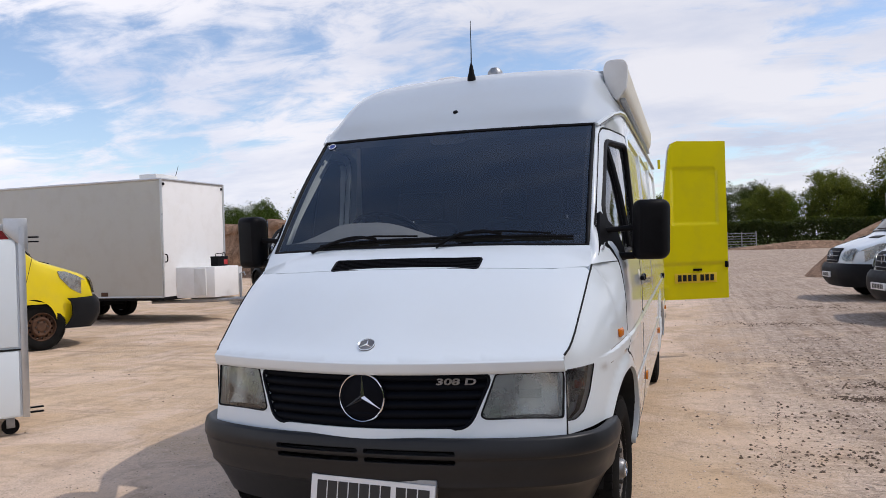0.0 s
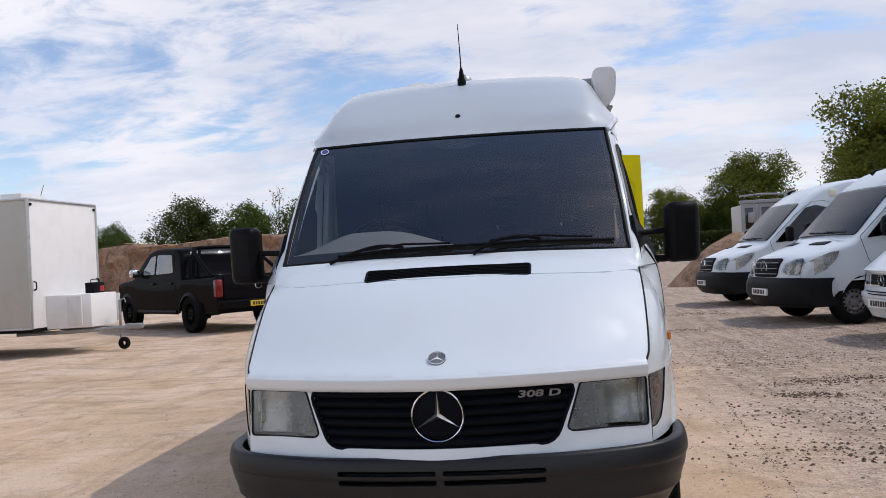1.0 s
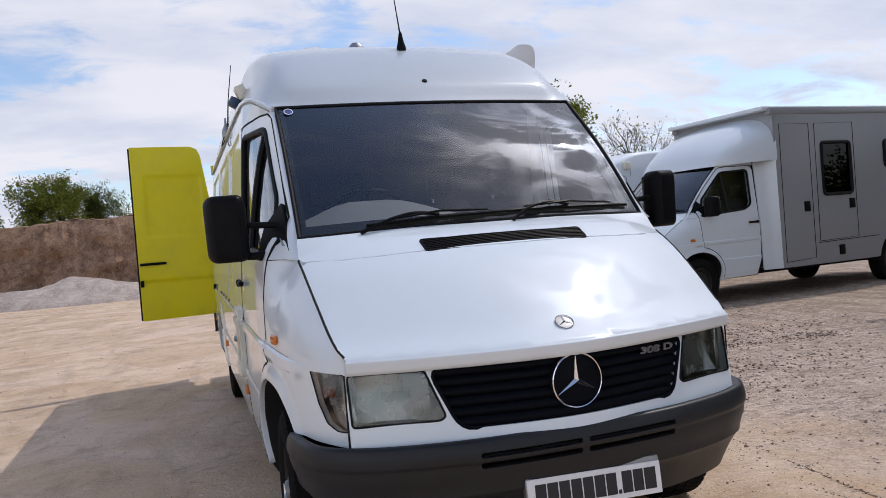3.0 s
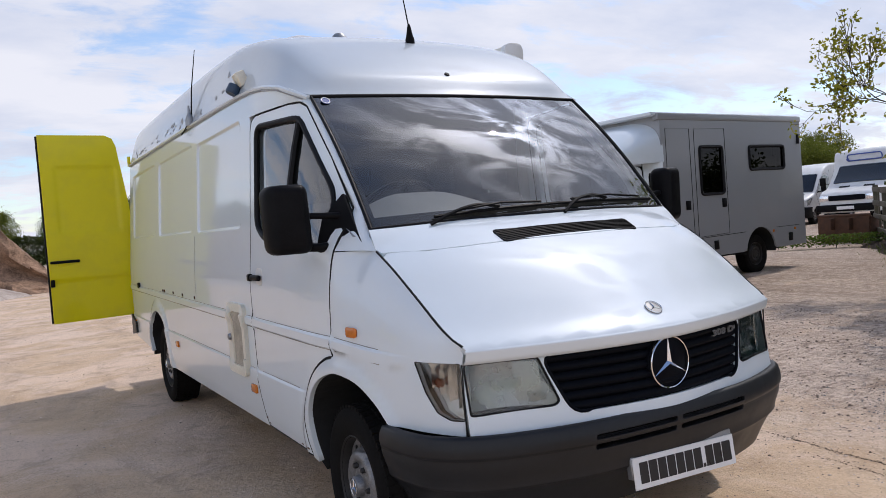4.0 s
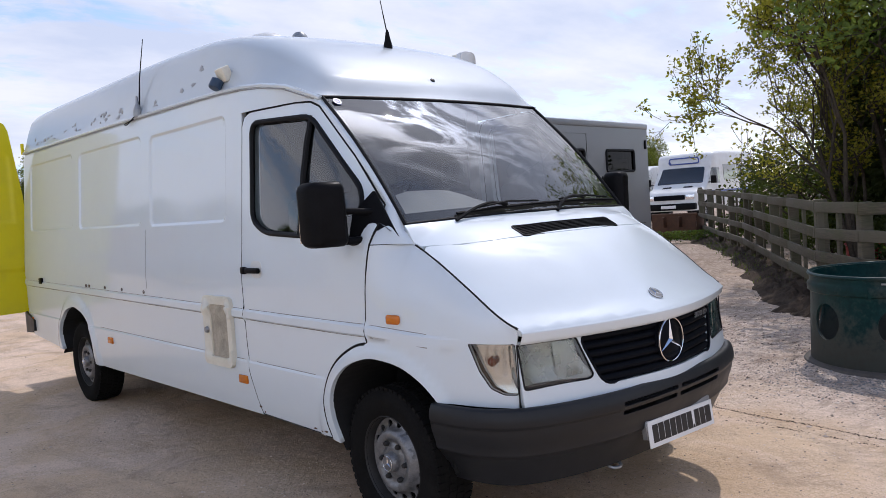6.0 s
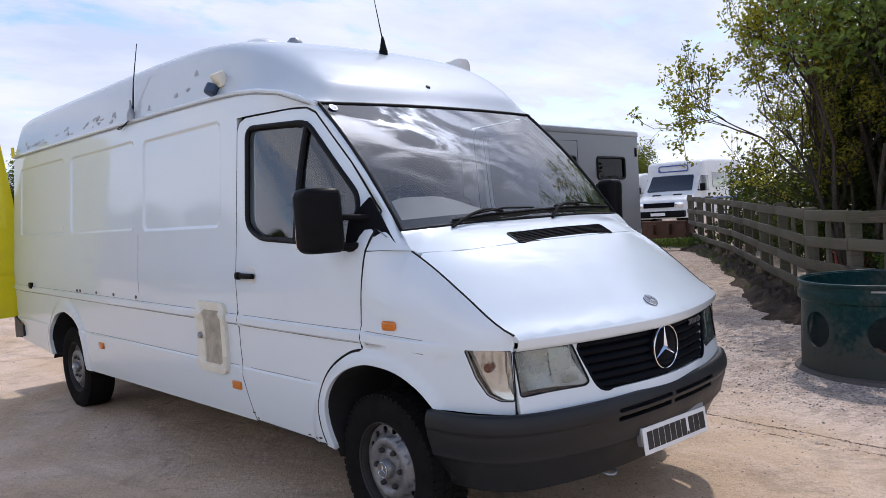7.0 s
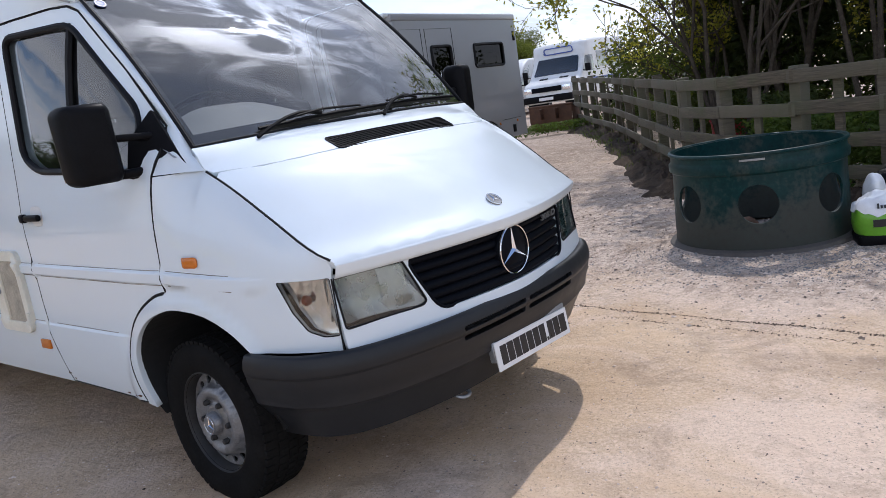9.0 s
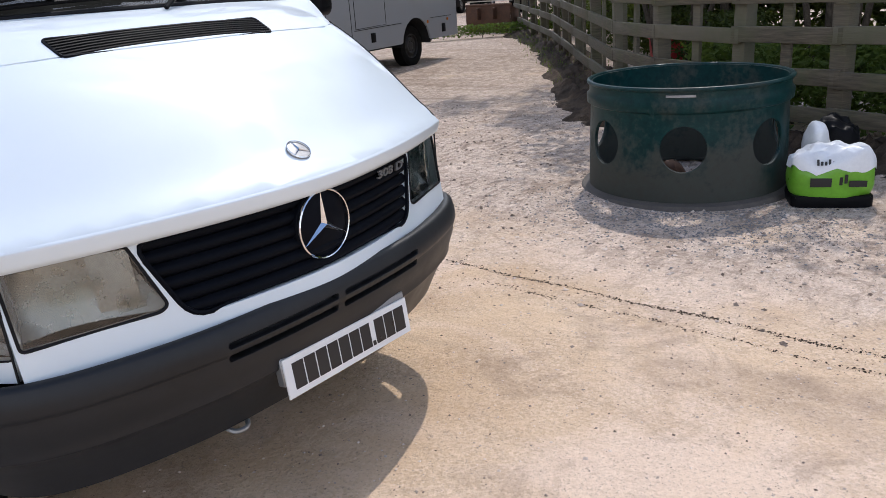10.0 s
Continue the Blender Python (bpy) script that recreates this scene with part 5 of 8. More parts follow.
    for x0, x1 in ((-0.66, -0.16), (0.02, 0.38), (0.40, 0.76)):
        st = part("seat", bmesh.new(), SEAT_AND_DARK, ins)
        box("seat_cushion", (x0, 1.50, 0.72), (x1, 2.0, 0.92), SEAT_AND_DARK, st, 0.05, seg=3)
        box("seat_back", (x0, 1.93, 0.85), (x1, 2.08, 1.50), SEAT_AND_DARK, st, 0.05, seg=3, m=Matrix.Translation((0, 0.02, 0)))
        box("head_rest", (x0 + 0.11, 1.99, 1.52), (x1 - 0.09, 2.08, 1.70), SEAT_AND_DARK, st, 0.03, seg=3)
        tube("rest_post", [((x0 + x1) / 2 - 0.04, 2.03, 1.48), ((x0 + x1) / 2 - 0.04, 2.03, 1.54)], 0.006, CHROME, st, 6)
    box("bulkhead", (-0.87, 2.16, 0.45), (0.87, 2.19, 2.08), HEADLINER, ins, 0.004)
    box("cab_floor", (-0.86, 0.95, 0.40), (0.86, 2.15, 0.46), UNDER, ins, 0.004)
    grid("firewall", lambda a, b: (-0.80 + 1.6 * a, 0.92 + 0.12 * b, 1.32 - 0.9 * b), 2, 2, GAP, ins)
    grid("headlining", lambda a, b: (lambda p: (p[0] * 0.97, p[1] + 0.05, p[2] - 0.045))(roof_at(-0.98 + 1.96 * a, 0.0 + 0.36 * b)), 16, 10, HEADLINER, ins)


van = thing("panel_van", pose(0, 0, 0), "white high-roofed panel van with grey bumper, rear doors open", "van")
cab(van)
# body sides
for sg in (-1, 1):
    fl = flank(sg)
    out = [(1.974, 0.366), (2.064, 0.60), (2.079, 0.75), (2.085, 1.1), (2.069, 1.90), (2.075, 2.112), (2.27, 2.118), (3.5, 2.136), (6.32, 2.155), (6.345, 1.9), (6.352, 1.2), (6.345, 0.80), (6.31, 0.55), (6.20, 0.46)]
    out += [(5.355, 0.40)] + [tuple(p) for p in ARCH_R] + [(4.50, 0.355)]
    sp = skin("side_panel", out, fl, WHITE, van, 0.036, 0.03, lines_v=FINE_V + [r[k] + d for r in PRESSED for k in (2, 3) for d in FINE_D], lines_u=[r[k] + d for r in PRESSED for k in (0, 1) for d in FINE_D])
    # roof gutter
    tube("roof_gutter", [(sg * (roof_w(y) + 0.006), y, roof_g(y) - 0.004) for y in np.linspace(1.47, 6.33, 26)], 0.012, WHITE, sp, 6)
    # grey line for the seam under the gutter and the shadow it drops
    tube("gutter_shade_seam", [(sg * (roof_w(y) + 0.010), y, roof_g(y) - 0.019) for y in np.linspace(1.50, 6.33, 26)], 0.0035, FLAKE_GREY, sp, 5)
    tube("panel_joint", [(sg * (flank_x(3.405, z) + 0.0005), 3.405, z) for z in np.linspace(0.99, 1.38, 6)], 0.0022, FLAKE_GREY, sp, 4)
    bm = bmesh.new()
    ring = [(5.40, 0.36)] + [tuple(p) for p in ARCH_R] + [(4.52, 0.33)]
    for a, b in zip(ring, ring[1:]):
        bm.faces.new([bm.verts.new(q) for q in ((sg * (flank_x(*a) - 0.012), *a), (sg * (flank_x(*b) - 0.012), *b), (sg * 0.55, *b), (sg * 0.55, *a))])
    bm.faces.new([bm.verts.new((sg * 0.55, *p)) for p in ring])
    part("arch_liner", bm, UNDER, van)
    for y in (2.125, 4.151):
        z = 0.543 if y < 3 else 0.581
        box("side_marker", (-0.004, y - 0.045, z - 0.022), (0.012, y + 0.045, z + 0.022), AMBER, sp, 0.005, m=Matrix.Translation((sg * flank_x(y, z), 0, 0)) @ Matrix.Scale(sg, 4, (1, 0, 0)), label="amber side marker")
    box("side_marker", (-0.004, 6.16, 0.585), (0.010, 6.22, 0.625), AMBER, sp, 0.005, m=Matrix.Translation((sg * flank_x(6.2, 0.6), 0, 0)) @ Matrix.Scale(sg, 4, (1, 0, 0)))
    box("door_stop", (-0.004, 5.78, 0.945), (0.020, 5.86, 1.000), BLACK_PLASTIC, sp, 0.008, m=Matrix.Translation((sg * flank_x(5.8, 0.98), 0, 0)) @ Matrix.Scale(sg, 4, (1, 0, 0)))
    grid("bumper_corner", lambda a, b: (sg * (0.972 - 0.25 * max(0, a - 0.55) ** 1.2), 6.12 + 0.32 * min(1, a * 1.5), (0.44 + 0.06 * (1 - a)) + (0.30 - 0.20 * (1 - a)) * b), 10, 4, BUMPER_GREY, van, thick=0.02)
    grid("rear_post", lambda a, b: (sg * (base_w(0.7 + 1.42 * b) - 0.10 * a - 0.006), 6.345 + 0.015 * a, 0.7 + 1.42 * b), 2, 8, WHITE, van, thick=0.02)
    for y, o in ((FW, 0), (RW, 0)):
        wheel(van, (sg * 0.822, y + (0.008 if y < 2 else 0), 0.308 if y < 2 else 0.325), sg, r=0.328, steer=-2.0 if y < 2 else 0.0)
    # small rust holes along the moulding
    if sg < 0:
        for y in (4.55, 4.62, 4.20, 3.86, 3.46):
            lathe("rivet_hole", [(0, 0.004), (0.010, 0.003), (0.012, -0.004)], RUSTY, sp, 8, "x", (-flank_x(y, 0.99) - 0.001, y, 0.965 + 0.004 * (y - 3.4))).scale = (1, 1, 1)
belt = lambda y: 0.912 + 0.010 * (y - 1.0) if y > 1.0 else 0.912 - 0.07 * (1.0 - y)
for sg in (-1, 1):
    # upper belt line: dirt in the groove; lower line: the moulding's shadow, painted on
    for y0, y1 in ((0.66, 0.985), (1.02, 2.02), (2.10, 6.20)):
        tube("grime_and_shade_line", [(sg * (flank_x(y, belt(y) + 0.006) + 0.0004), y, belt(y) + 0.006) for y in np.linspace(y0, y1, 40)], 0.0017, GRIME_AND_SHADE, van, 5)
        tube("grime_and_shade_line", [(sg * (flank_x(y, belt(y) - 0.050) + 0.0004), y, belt(y) - 0.050) for y in np.linspace(y0, y1, 40)], 0.0022, GRIME_AND_SHADE, van, 5)
    for y0, y1 in ((1.42, 1.98), (2.10, 4.40)):
        tube("grime_and_shade_line", [(sg * (flank_x(y, 0.652 + 0.004 * (y - 2)) + 0.0004), y, 0.652 + 0.004 * (y - 2)) for y in np.linspace(y0, y1, 30)], 0.0016, GRIME_AND_SHADE, van, 5)
rust_rng = random.Random(12)
rust = part("rust_spots", bmesh.new(), RUSTY, van, "small rust spots along the sill")
for y0, z0 in ((1.358, 0.385), (1.40, 0.378), (1.47, 0.379), (1.95, 0.384), (1.985, 0.41)):
    ry, rz = rust_rng.uniform(0.008, 0.026), rust_rng.uniform(0.002, 0.005)
    skin("rust_spot", [(y0 + ry * rust_rng.uniform(0.6, 1.1) * math.cos(t), z0 + rz * rust_rng.uniform(0.6, 1.1) * math.sin(t)) for t in np.linspace(0, 2 * math.pi, 10)[:-1]], lambda y, z: (-(flank_x(y, z) + 0.0012), y, z), RUSTY, rust, 0.02, 0.002)
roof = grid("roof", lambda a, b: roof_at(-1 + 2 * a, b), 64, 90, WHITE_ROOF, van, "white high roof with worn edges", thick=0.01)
box("floor_pan", (-0.80, 0.45, 0.38), (0.80, 6.30, 0.44), UNDER, van, 0.01)
# added unseen near-black sheet that keeps the cargo space dark
box("cargo_dark_sheet", (-0.84, 2.25, 0.50), (0.84, 2.28, 2.1), GAP, van, 0.002)
tube("exhaust", spline2([(0.3, 1.5, 0.30), (0.35, 3.0, 0.27), (0.3, 4.6, 0.28), (0.45, 5.9, 0.30)], n=4), 0.028, RUSTY, van)
# unseen parts below the floor, added to block light under the van
box("engine_tray", (-0.52, 0.42, 0.20), (0.52, 1.75, 0.37), UNDER, van, 0.05, seg=3)
box("fuel_tank", (-0.62, 2.1, 0.23), (-0.18, 3.3, 0.37), UNDER, van, 0.05, seg=3)
for sx in (-0.48, 0.48):
    box("chassis_rail", (sx - 0.04, 1.7, 0.29), (sx + 0.04, 6.2, 0.38), UNDER, van, 0.01)
box("spare_wheel_well", (-0.36, 5.25, 0.22), (0.36, 5.97, 0.37), UNDER, van, 0.10, seg=4)
tube("rear_axle", [(-0.78, RW, 0.33), (0.78, RW, 0.33)], 0.06, UNDER, van)
tube("front_axle", [(-0.74, FW, 0.28), (0.74, FW, 0.28)], 0.05, UNDER, van)
# roof fittings
ant = part("roof_aerial", bmesh.new(), BLACK_PLASTIC, van)
lathe("aerial_foot", [(0.026, -0.02), (0.026, 0.012), (0.018, 0.04), (0.010, 0.085), (0.005, 0.10), (0, 0.10)], BLACK_PLASTIC, ant, 16).matrix_basis = pose(0, 1.893, 2.365)
tube("aerial_rod", [(0, 1.893, 2.44), (-0.004, 1.915, 2.56), (-0.012, 1.945, 2.74)], [0.0045, 0.0035, 0.002], BLACK_PLASTIC, ant, 6)
lathe("roof_plug", [(0, 0.006), (0.012, 0.004), (0.016, -0.004)], BLACK_PLASTIC, roof, 12).matrix_basis = pose(0, 1.522, 2.110, 40)
lathe("roof_vent", [(0, 0.075), (0.05, 0.072), (0.09, 0.060), (0.12, 0.040), (0.135, 0.015), (0.135, -0.03), (0.15, -0.035), (0.15, -0.06)], WHITE_OLD, van, 28, label="low cream dome vent").matrix_basis = pose(-0.36, 2.66, 2.490)
lathe("roof_lamp", [(0, 0.105), (0.03, 0.10), (0.052, 0.075), (0.058, 0.045), (0.055, 0.03), (0.062, 0.025), (0.062, 0.0)], GALV, van, 24, label="small grey dome lamp").matrix_basis = pose(-0.055, 2.75, 2.520)
# rolled-up awning along the left gutter
aw = part("awning", bmesh.new(), CREAM, van, "rolled-up cream awning case along the roof edge")
AWP = rounded([(0.785, 2.300), (0.845, 2.195), (0.905, 2.270), (0.918, 2.40), (0.895, 2.440), (0.80, 2.440), (0.775, 2.40)], 0.03, 3)
prism("awning_case", AWP, 2.13, 5.25, CREAM, aw, "y")
prism("awning_end", [((x - 0.85) * 1.05 + 0.85, (z - 2.33) * 1.05 + 2.33) for x, z in AWP], 2.075, 2.13, WHITE_OLD, aw, "y", 0.008)
box("awning_rail", (0.860, 2.15, 2.205), (0.895, 5.24, 2.222), GALV, aw, 0.003)
for y in (2.25, 3.7, 5.1):
    box("awning_bracket", (0.70, y, 2.36), (0.80, y + 0.06, 2.42), GALV, aw, 0.006)
# socket and second aerial on the right of the roof
sk = part("roof_socket", bmesh.new(), CREAM, van, "blue and cream power socket on the roof side")
m = Matrix.Translation((-0.855, 2.29, 2.22)) @ Matrix.Rotation(radians(-115), 4, "Y")
bm = bmesh.new()
b_box(bm, (-0.04, -0.045, -0.02), (0.04, 0.045, 0.035), 0.010)
bmesh.ops.transform(bm, matrix=m, verts=bm.verts)
part("socket_body", bm, CREAM, sk)
lathe("socket_lid", [(0, 0.055), (0.032, 0.052), (0.036, 0.045), (0.036, 0.0)], BLUE_PLASTIC, sk, 20).matrix_basis = Matrix.Translation((-0.885, 2.325, 2.185)) @ Matrix.Rotation(radians(-150), 4, "Y")
an2 = part("side_aerial", bmesh.new(), BLACK_PLASTIC, van)
tube("aerial_rod", [(-0.872, 3.50, 2.20), (-0.855, 3.50, 2.39), (-0.815, 3.49, 2.655)], [0.006, 0.004, 0.0025], BLACK_PLASTIC, an2, 6)
lathe("aerial_foot", [(0.03, -0.03), (0.03, 0.01), (0.022, 0.035), (0.010, 0.06), (0.006, 0.11), (0, 0.11)], GALV, an2, 14).matrix_basis = pose(-0.886, 3.50, 2.165)
tube("aerial_cable", spline2([(-0.90, 3.50, 2.15), (-0.915, 3.62, 2.10), (-0.905, 3.70, 2.11), (-0.895, 3.56, 2.125)], n=5), 0.004, BLACK_PLASTIC, an2, 6)
# cream service hatch
ht = part("service_hatch", bmesh.new(), CREAM, van, "cream plastic service hatch with scratched panel")
skin("hatch_frame", rounded([(2.205, 0.592), (2.545, 0.592), (2.545, 0.985), (2.205, 0.985)], 0.045), lambda y, z: (-flank_x(3.0, z) - 0.022, y, z), CREAM, ht, 0.04, 0.03, [rounded([(2.250, 0.640), (2.455, 0.640), (2.455, 0.940), (2.250, 0.940)], 0.02)])
skin("hatch_panel", rounded([(2.250, 0.640), (2.455, 0.640), (2.455, 0.940), (2.250, 0.940)], 0.02), lambda y, z: (-flank_x(3.0, z) - 0.012, y, z), plain("scratched_cream", (0.46, 0.41, 0.32), 0.6, var=0.5, scale=14), ht, 0.04, 0.01)
lathe("hatch_lock", [(0, 0.016), (0.016, 0.014), (0.02, 0.0)], GALV, ht, 16, "x", (0, 0, 0)).matrix_basis = Matrix.Translation((-0.99, 2.49, 0.79)) @ Matrix.Rotation(math.pi, 4, "Z")
for z in (0.66, 0.90):
    tube("hatch_hinge", [(-0.992, 2.213, z - 0.03), (-0.992, 2.213, z + 0.03)], 0.010, CREAM, ht, 8)
# rear doors swung wide open
for sg, ang in ((-1, 8.0), (1, -29.0)):
    rd = part("rear_door", bmesh.new(), YELLOW, van, "yellow rear door swung wide open")
    rd.matrix_basis = Matrix.Translation((sg * 0.928 + 0.025, 6.40, 0)) @ Matrix.Rotation(radians(ang if sg < 0 else -ang), 4, "Z")
    W = 0.80
    o = [(sg * u, z) for u, z in ((0.0, 0.665), (W, 0.665), (W, 2.46), (0.20, 2.46), (0.13, 2.43), (0.10, 2.36), (0.02, 1.75), (0.0, 1.2))]
    pr = [(sg * 0.40 - 0.29, sg * 0.40 + 0.29, 1.50, 2.16), (sg * 0.40 - 0.36, sg * 0.40 + 0.36, 1.06, 1.075)]
    leaf = skin("door_leaf", o, lambda x, z: (x, -0.030 + 0.012 * sstep(0.01, -0.03, rect_d(x, z, pr[0])) + 0.010 * sstep(1.085, 1.06, z) - 0.010 * sstep(1.03, 1.01, z), z), YELLOW, rd, 0.035, 0.05, ref=(0, 2, 1.5))
    skin("door_inner", [(x * 0.97, z) for x, z in o], lambda x, z: (x, 0.022, z), WHITE_OLD, rd, 0.2, 0.03, ref=(0, -2, 1.5))
    tube("door_seal", [(sg * (W + 0.004), -0.0, 0.67), (sg * (W + 0.004), 0.0, 2.45)], 0.012, SEAL, rd, 6)
    for z in (0.80, 1.60, 2.2):
        tube("hinge", [(sg * -0.02, -0.02, z - 0.05), (sg * -0.02, -0.02, z + 0.05)], 0.016, YELLOW, rd, 8)
    box("hinge_strap", (-0.05, -0.035, 0.79), (0.05, -0.020, 0.83), YELLOW, rd, 0.003)
    box("door_lock", (sg * (W - 0.018) - 0.018, -0.045, 1.015), (sg * (W - 0.018) + 0.018, -0.005, 1.085), BLACK_PLASTIC, rd, 0.006)
    if sg < 0:
        box("handle_recess", (-0.72, -0.034, 1.205), (-0.60, -0.028, 1.275), YELLOW, rd, 0.002)
        box("door_handle", (-0.79, -0.055, 1.235), (-0.53, -0.030, 1.262), BLACK_PLASTIC, rd, 0.008)
    else:
        box("plate_recess", (0.10, -0.027, 0.83), (0.70, -0.019, 1.0), YELLOW, rd, 0.004)
        mp = front_face(0.39, 0.905, -0.034)
        box("number_plate", (0.13, -0.036, 0.850), (0.65, -0.030, 0.960), PLATE_YELLOW, rd, 0.001)
        bars("plate_writing", [(-0.225 + i * 0.062 + (0.03 if i > 3 else 0), -0.035, 0.044, 0.072) for i in range(7)], PLATE_BLACK, rd, mp @ Matrix.Translation((0, 0, 0.003)), 0.0015)
        box("plate_lamp", (0.36, -0.05, 0.985), (0.46, -0.02, 1.01), BLACK_PLASTIC, rd, 0.004)


def roof_spot(u, y):
    """The point of the roof at u across and y along."""
    lo_v, hi_v = 0.0, 1.0
    for _ in range(24):
        mid_v = (lo_v + hi_v) / 2
        if roof_at(u, mid_v)[1] < y:
            lo_v = mid_v
        else:
            hi_v = mid_v
    return Vector(roof_at(u, lo_v))


rng = random.Random(4)
flakes = part("worn_patches", bmesh.new(), FLAKE_GREY, van, "flaked paint where lettering was removed")
for k in range(34):
    y0 = rng.uniform(3.75, 6.05) if k < 28 else rng.uniform(2.35, 3.4)
    u0 = -rng.uniform(0.90, 0.955) if k < 28 else -rng.uniform(0.84, 0.96)
    w0, h0 = rng.uniform(0.012, 0.05), rng.uniform(0.006, 0.018)
    pts = [(y0 + w0 * math.cos(a) * rng.uniform(0.5, 1.1), u0 + h0 * math.sin(a) * rng.uniform(0.4, 1.1)) for a in [2 * math.pi * j / 9 for j in range(9)]]
    bm = bmesh.new()
    top = [bm.verts.new(roof_spot(u, y) + Vector((-0.0022, 0, 0.0012))) for y, u in pts]
    bot = [bm.verts.new(roof_spot(u, y) + Vector((0.002, 0, -0.001))) for y, u in pts]
    bm.faces.new(top)
    for j in range(9):
        bm.faces.new((top[j], top[(j + 1) % 9], bot[(j + 1) % 9], bot[j]))
    bmesh.ops.recalc_face_normals(bm, faces=bm.faces)
    part("flake", bm, FLAKE_GREY, flakes, smooth=False)

# ---- other vehicles ----
def shell(parent, zt, half, sill, wheels, material, name="body", tumble=0.07, crown=0.05, bow=0.10, length=6.0, rad=0.41, soft=0.10, belt=1.05, bows=None):
    """A car body from its outline: zt(y) the height of the middle line, half(y) the half width at the belt,
    wheels the places of the axles. Gives the body and the function side(y, z) for what is laid on its flank."""
    def side(y, z):
        return half(y) - tumble * max(0.0, z - belt) - 0.035 * max(0.0, 0.62 - z) / 0.3

    def low(y):
        z = sill
        for w in wheels:
            d = abs(y - w)
            if d < rad:
                z = max(z, 0.34 + math.sqrt(rad * rad - d * d))
        return z

    ys = sorted(set([i * length / 90 for i in range(91)] + [w + rad * math.sin(t) for w in wheels for t in np.linspace(-math.pi / 2, math.pi / 2, 17)] + [0.02, 0.05]))
    bm, rings = bmesh.new(), []
    for y in ys:
        yb = max(0.0, y)
        top, zl = zt(yb), low(yb)
        top = max(top, zl + 0.06)
        r = min(soft, (top - zl) * 0.5)
        w = side(yb, top - r)
        pts = [(side(yb, zl + (top - r - zl) * t), zl + (top - r - zl) * t) for t in (0, 0.12, 0.25, 0.4, 0.55, 0.7, 0.85, 1.0)]
        pts += [(w - r * 1.3 * (1 - math.cos(a)), top - r + (r - crown * 0.35) * math.sin(a)) for a in (0.4, 0.8, 1.2, math.pi / 2)]
        xe = pts[-1][0]
        pts += [(xe * (1 - t), top - crown * 0.35 + crown * 0.35 * (1 - (1 - t) ** 2)) for t in (0.25, 0.5, 0.75, 1.0)]
        k = bows(yb) if bows else bow * sstep(0.9, 0.0, yb)
        right = [Vector((x, yb - k * (1 - (x / half(max(yb, 0.5))) ** 2) + k, z)) for x, z in pts]
        rings.append([bm.verts.new(p) for p in right] + [bm.verts.new((-p.x, p.y, p.z)) for p in right[-2::-1]])
    for a, b in zip(rings, rings[1:]):
        for i in range(len(a) - 1):
            bm.faces.new((a[i], b[i], b[i + 1], a[i + 1]))
    for rg in (rings[0], rings[-1]):
        bm.faces.new(rg)
    bmesh.ops.recalc_face_normals(bm, faces=bm.faces)
    ob = part(name, bm, material, parent)
    bmu = bmesh.new()
    b_box(bmu, (-half(length / 2) + 0.25, 0.25, sill + 0.02), (half(length / 2) - 0.25, length - 0.15, sill + 0.25), 0.02)
    part("underbody", bmu, UNDER, parent)
    for w in wheels:
        for sg in (-1, 1):
            bmw = bmesh.new()
            arc = [(w + (rad + 0.004) * math.cos(t), 0.34 + (rad + 0.004) * math.sin(t)) for t in np.linspace(0, math.pi, 15)]
            arc = [(w + rad, sill)] + arc + [(w - rad, sill)]
            for a, b in zip(arc, arc[1:]):
                bmw.faces.new([bmw.verts.new(q) for q in ((sg * (side(max(0, a[0] - 0.12), a[1]) - 0.03), *a), (sg * (side(max(0, b[0] - 0.12), b[1]) - 0.03), *b), (sg * 0.5, *b), (sg * 0.5, *a))])
            bmw.faces.new([bmw.verts.new((sg * 0.5, *p)) for p in arc])
            part("arch_liner", bmw, UNDER, parent)
    return ob, side


def on_side(name, poly, side, sg, material, parent, lift=0.004, thick=0.012, step=0.12, label="", r=0.03):
    return skin(name, rounded(poly, r) if r else poly, lambda y, z: (sg * (side(y, z) + lift), y, z), material, parent, step, thick, label=label)


def seam(name, pts, side, sg, parent, rad=0.005, mat=None):
    return tube(name, [(sg * (side(y, z) + 0.001), y, z) for y, z in pts], rad, mat or SEAL, parent, 5)


def on_top(name, poly, zt, bow, material, parent, lift=0.008, drop=0.018, step=0.10, label="", r=0.05, half=None):
    """A pane laid on the sloping middle surface; poly in (x, y); bow: how far the edges sweep back at y."""
    def at(x, y):
        k = bow(y) * (x / half(max(y, 0.5))) ** 2 if half else 0.0
        return (x, y + k - lift * 0.6, zt(y) - drop * (x / 0.9) ** 2 + lift)
    return skin(name, rounded(poly, r) if r else poly, at, material, parent, step, 0.012, ref=(0, 2.5, 0.6), label=label)


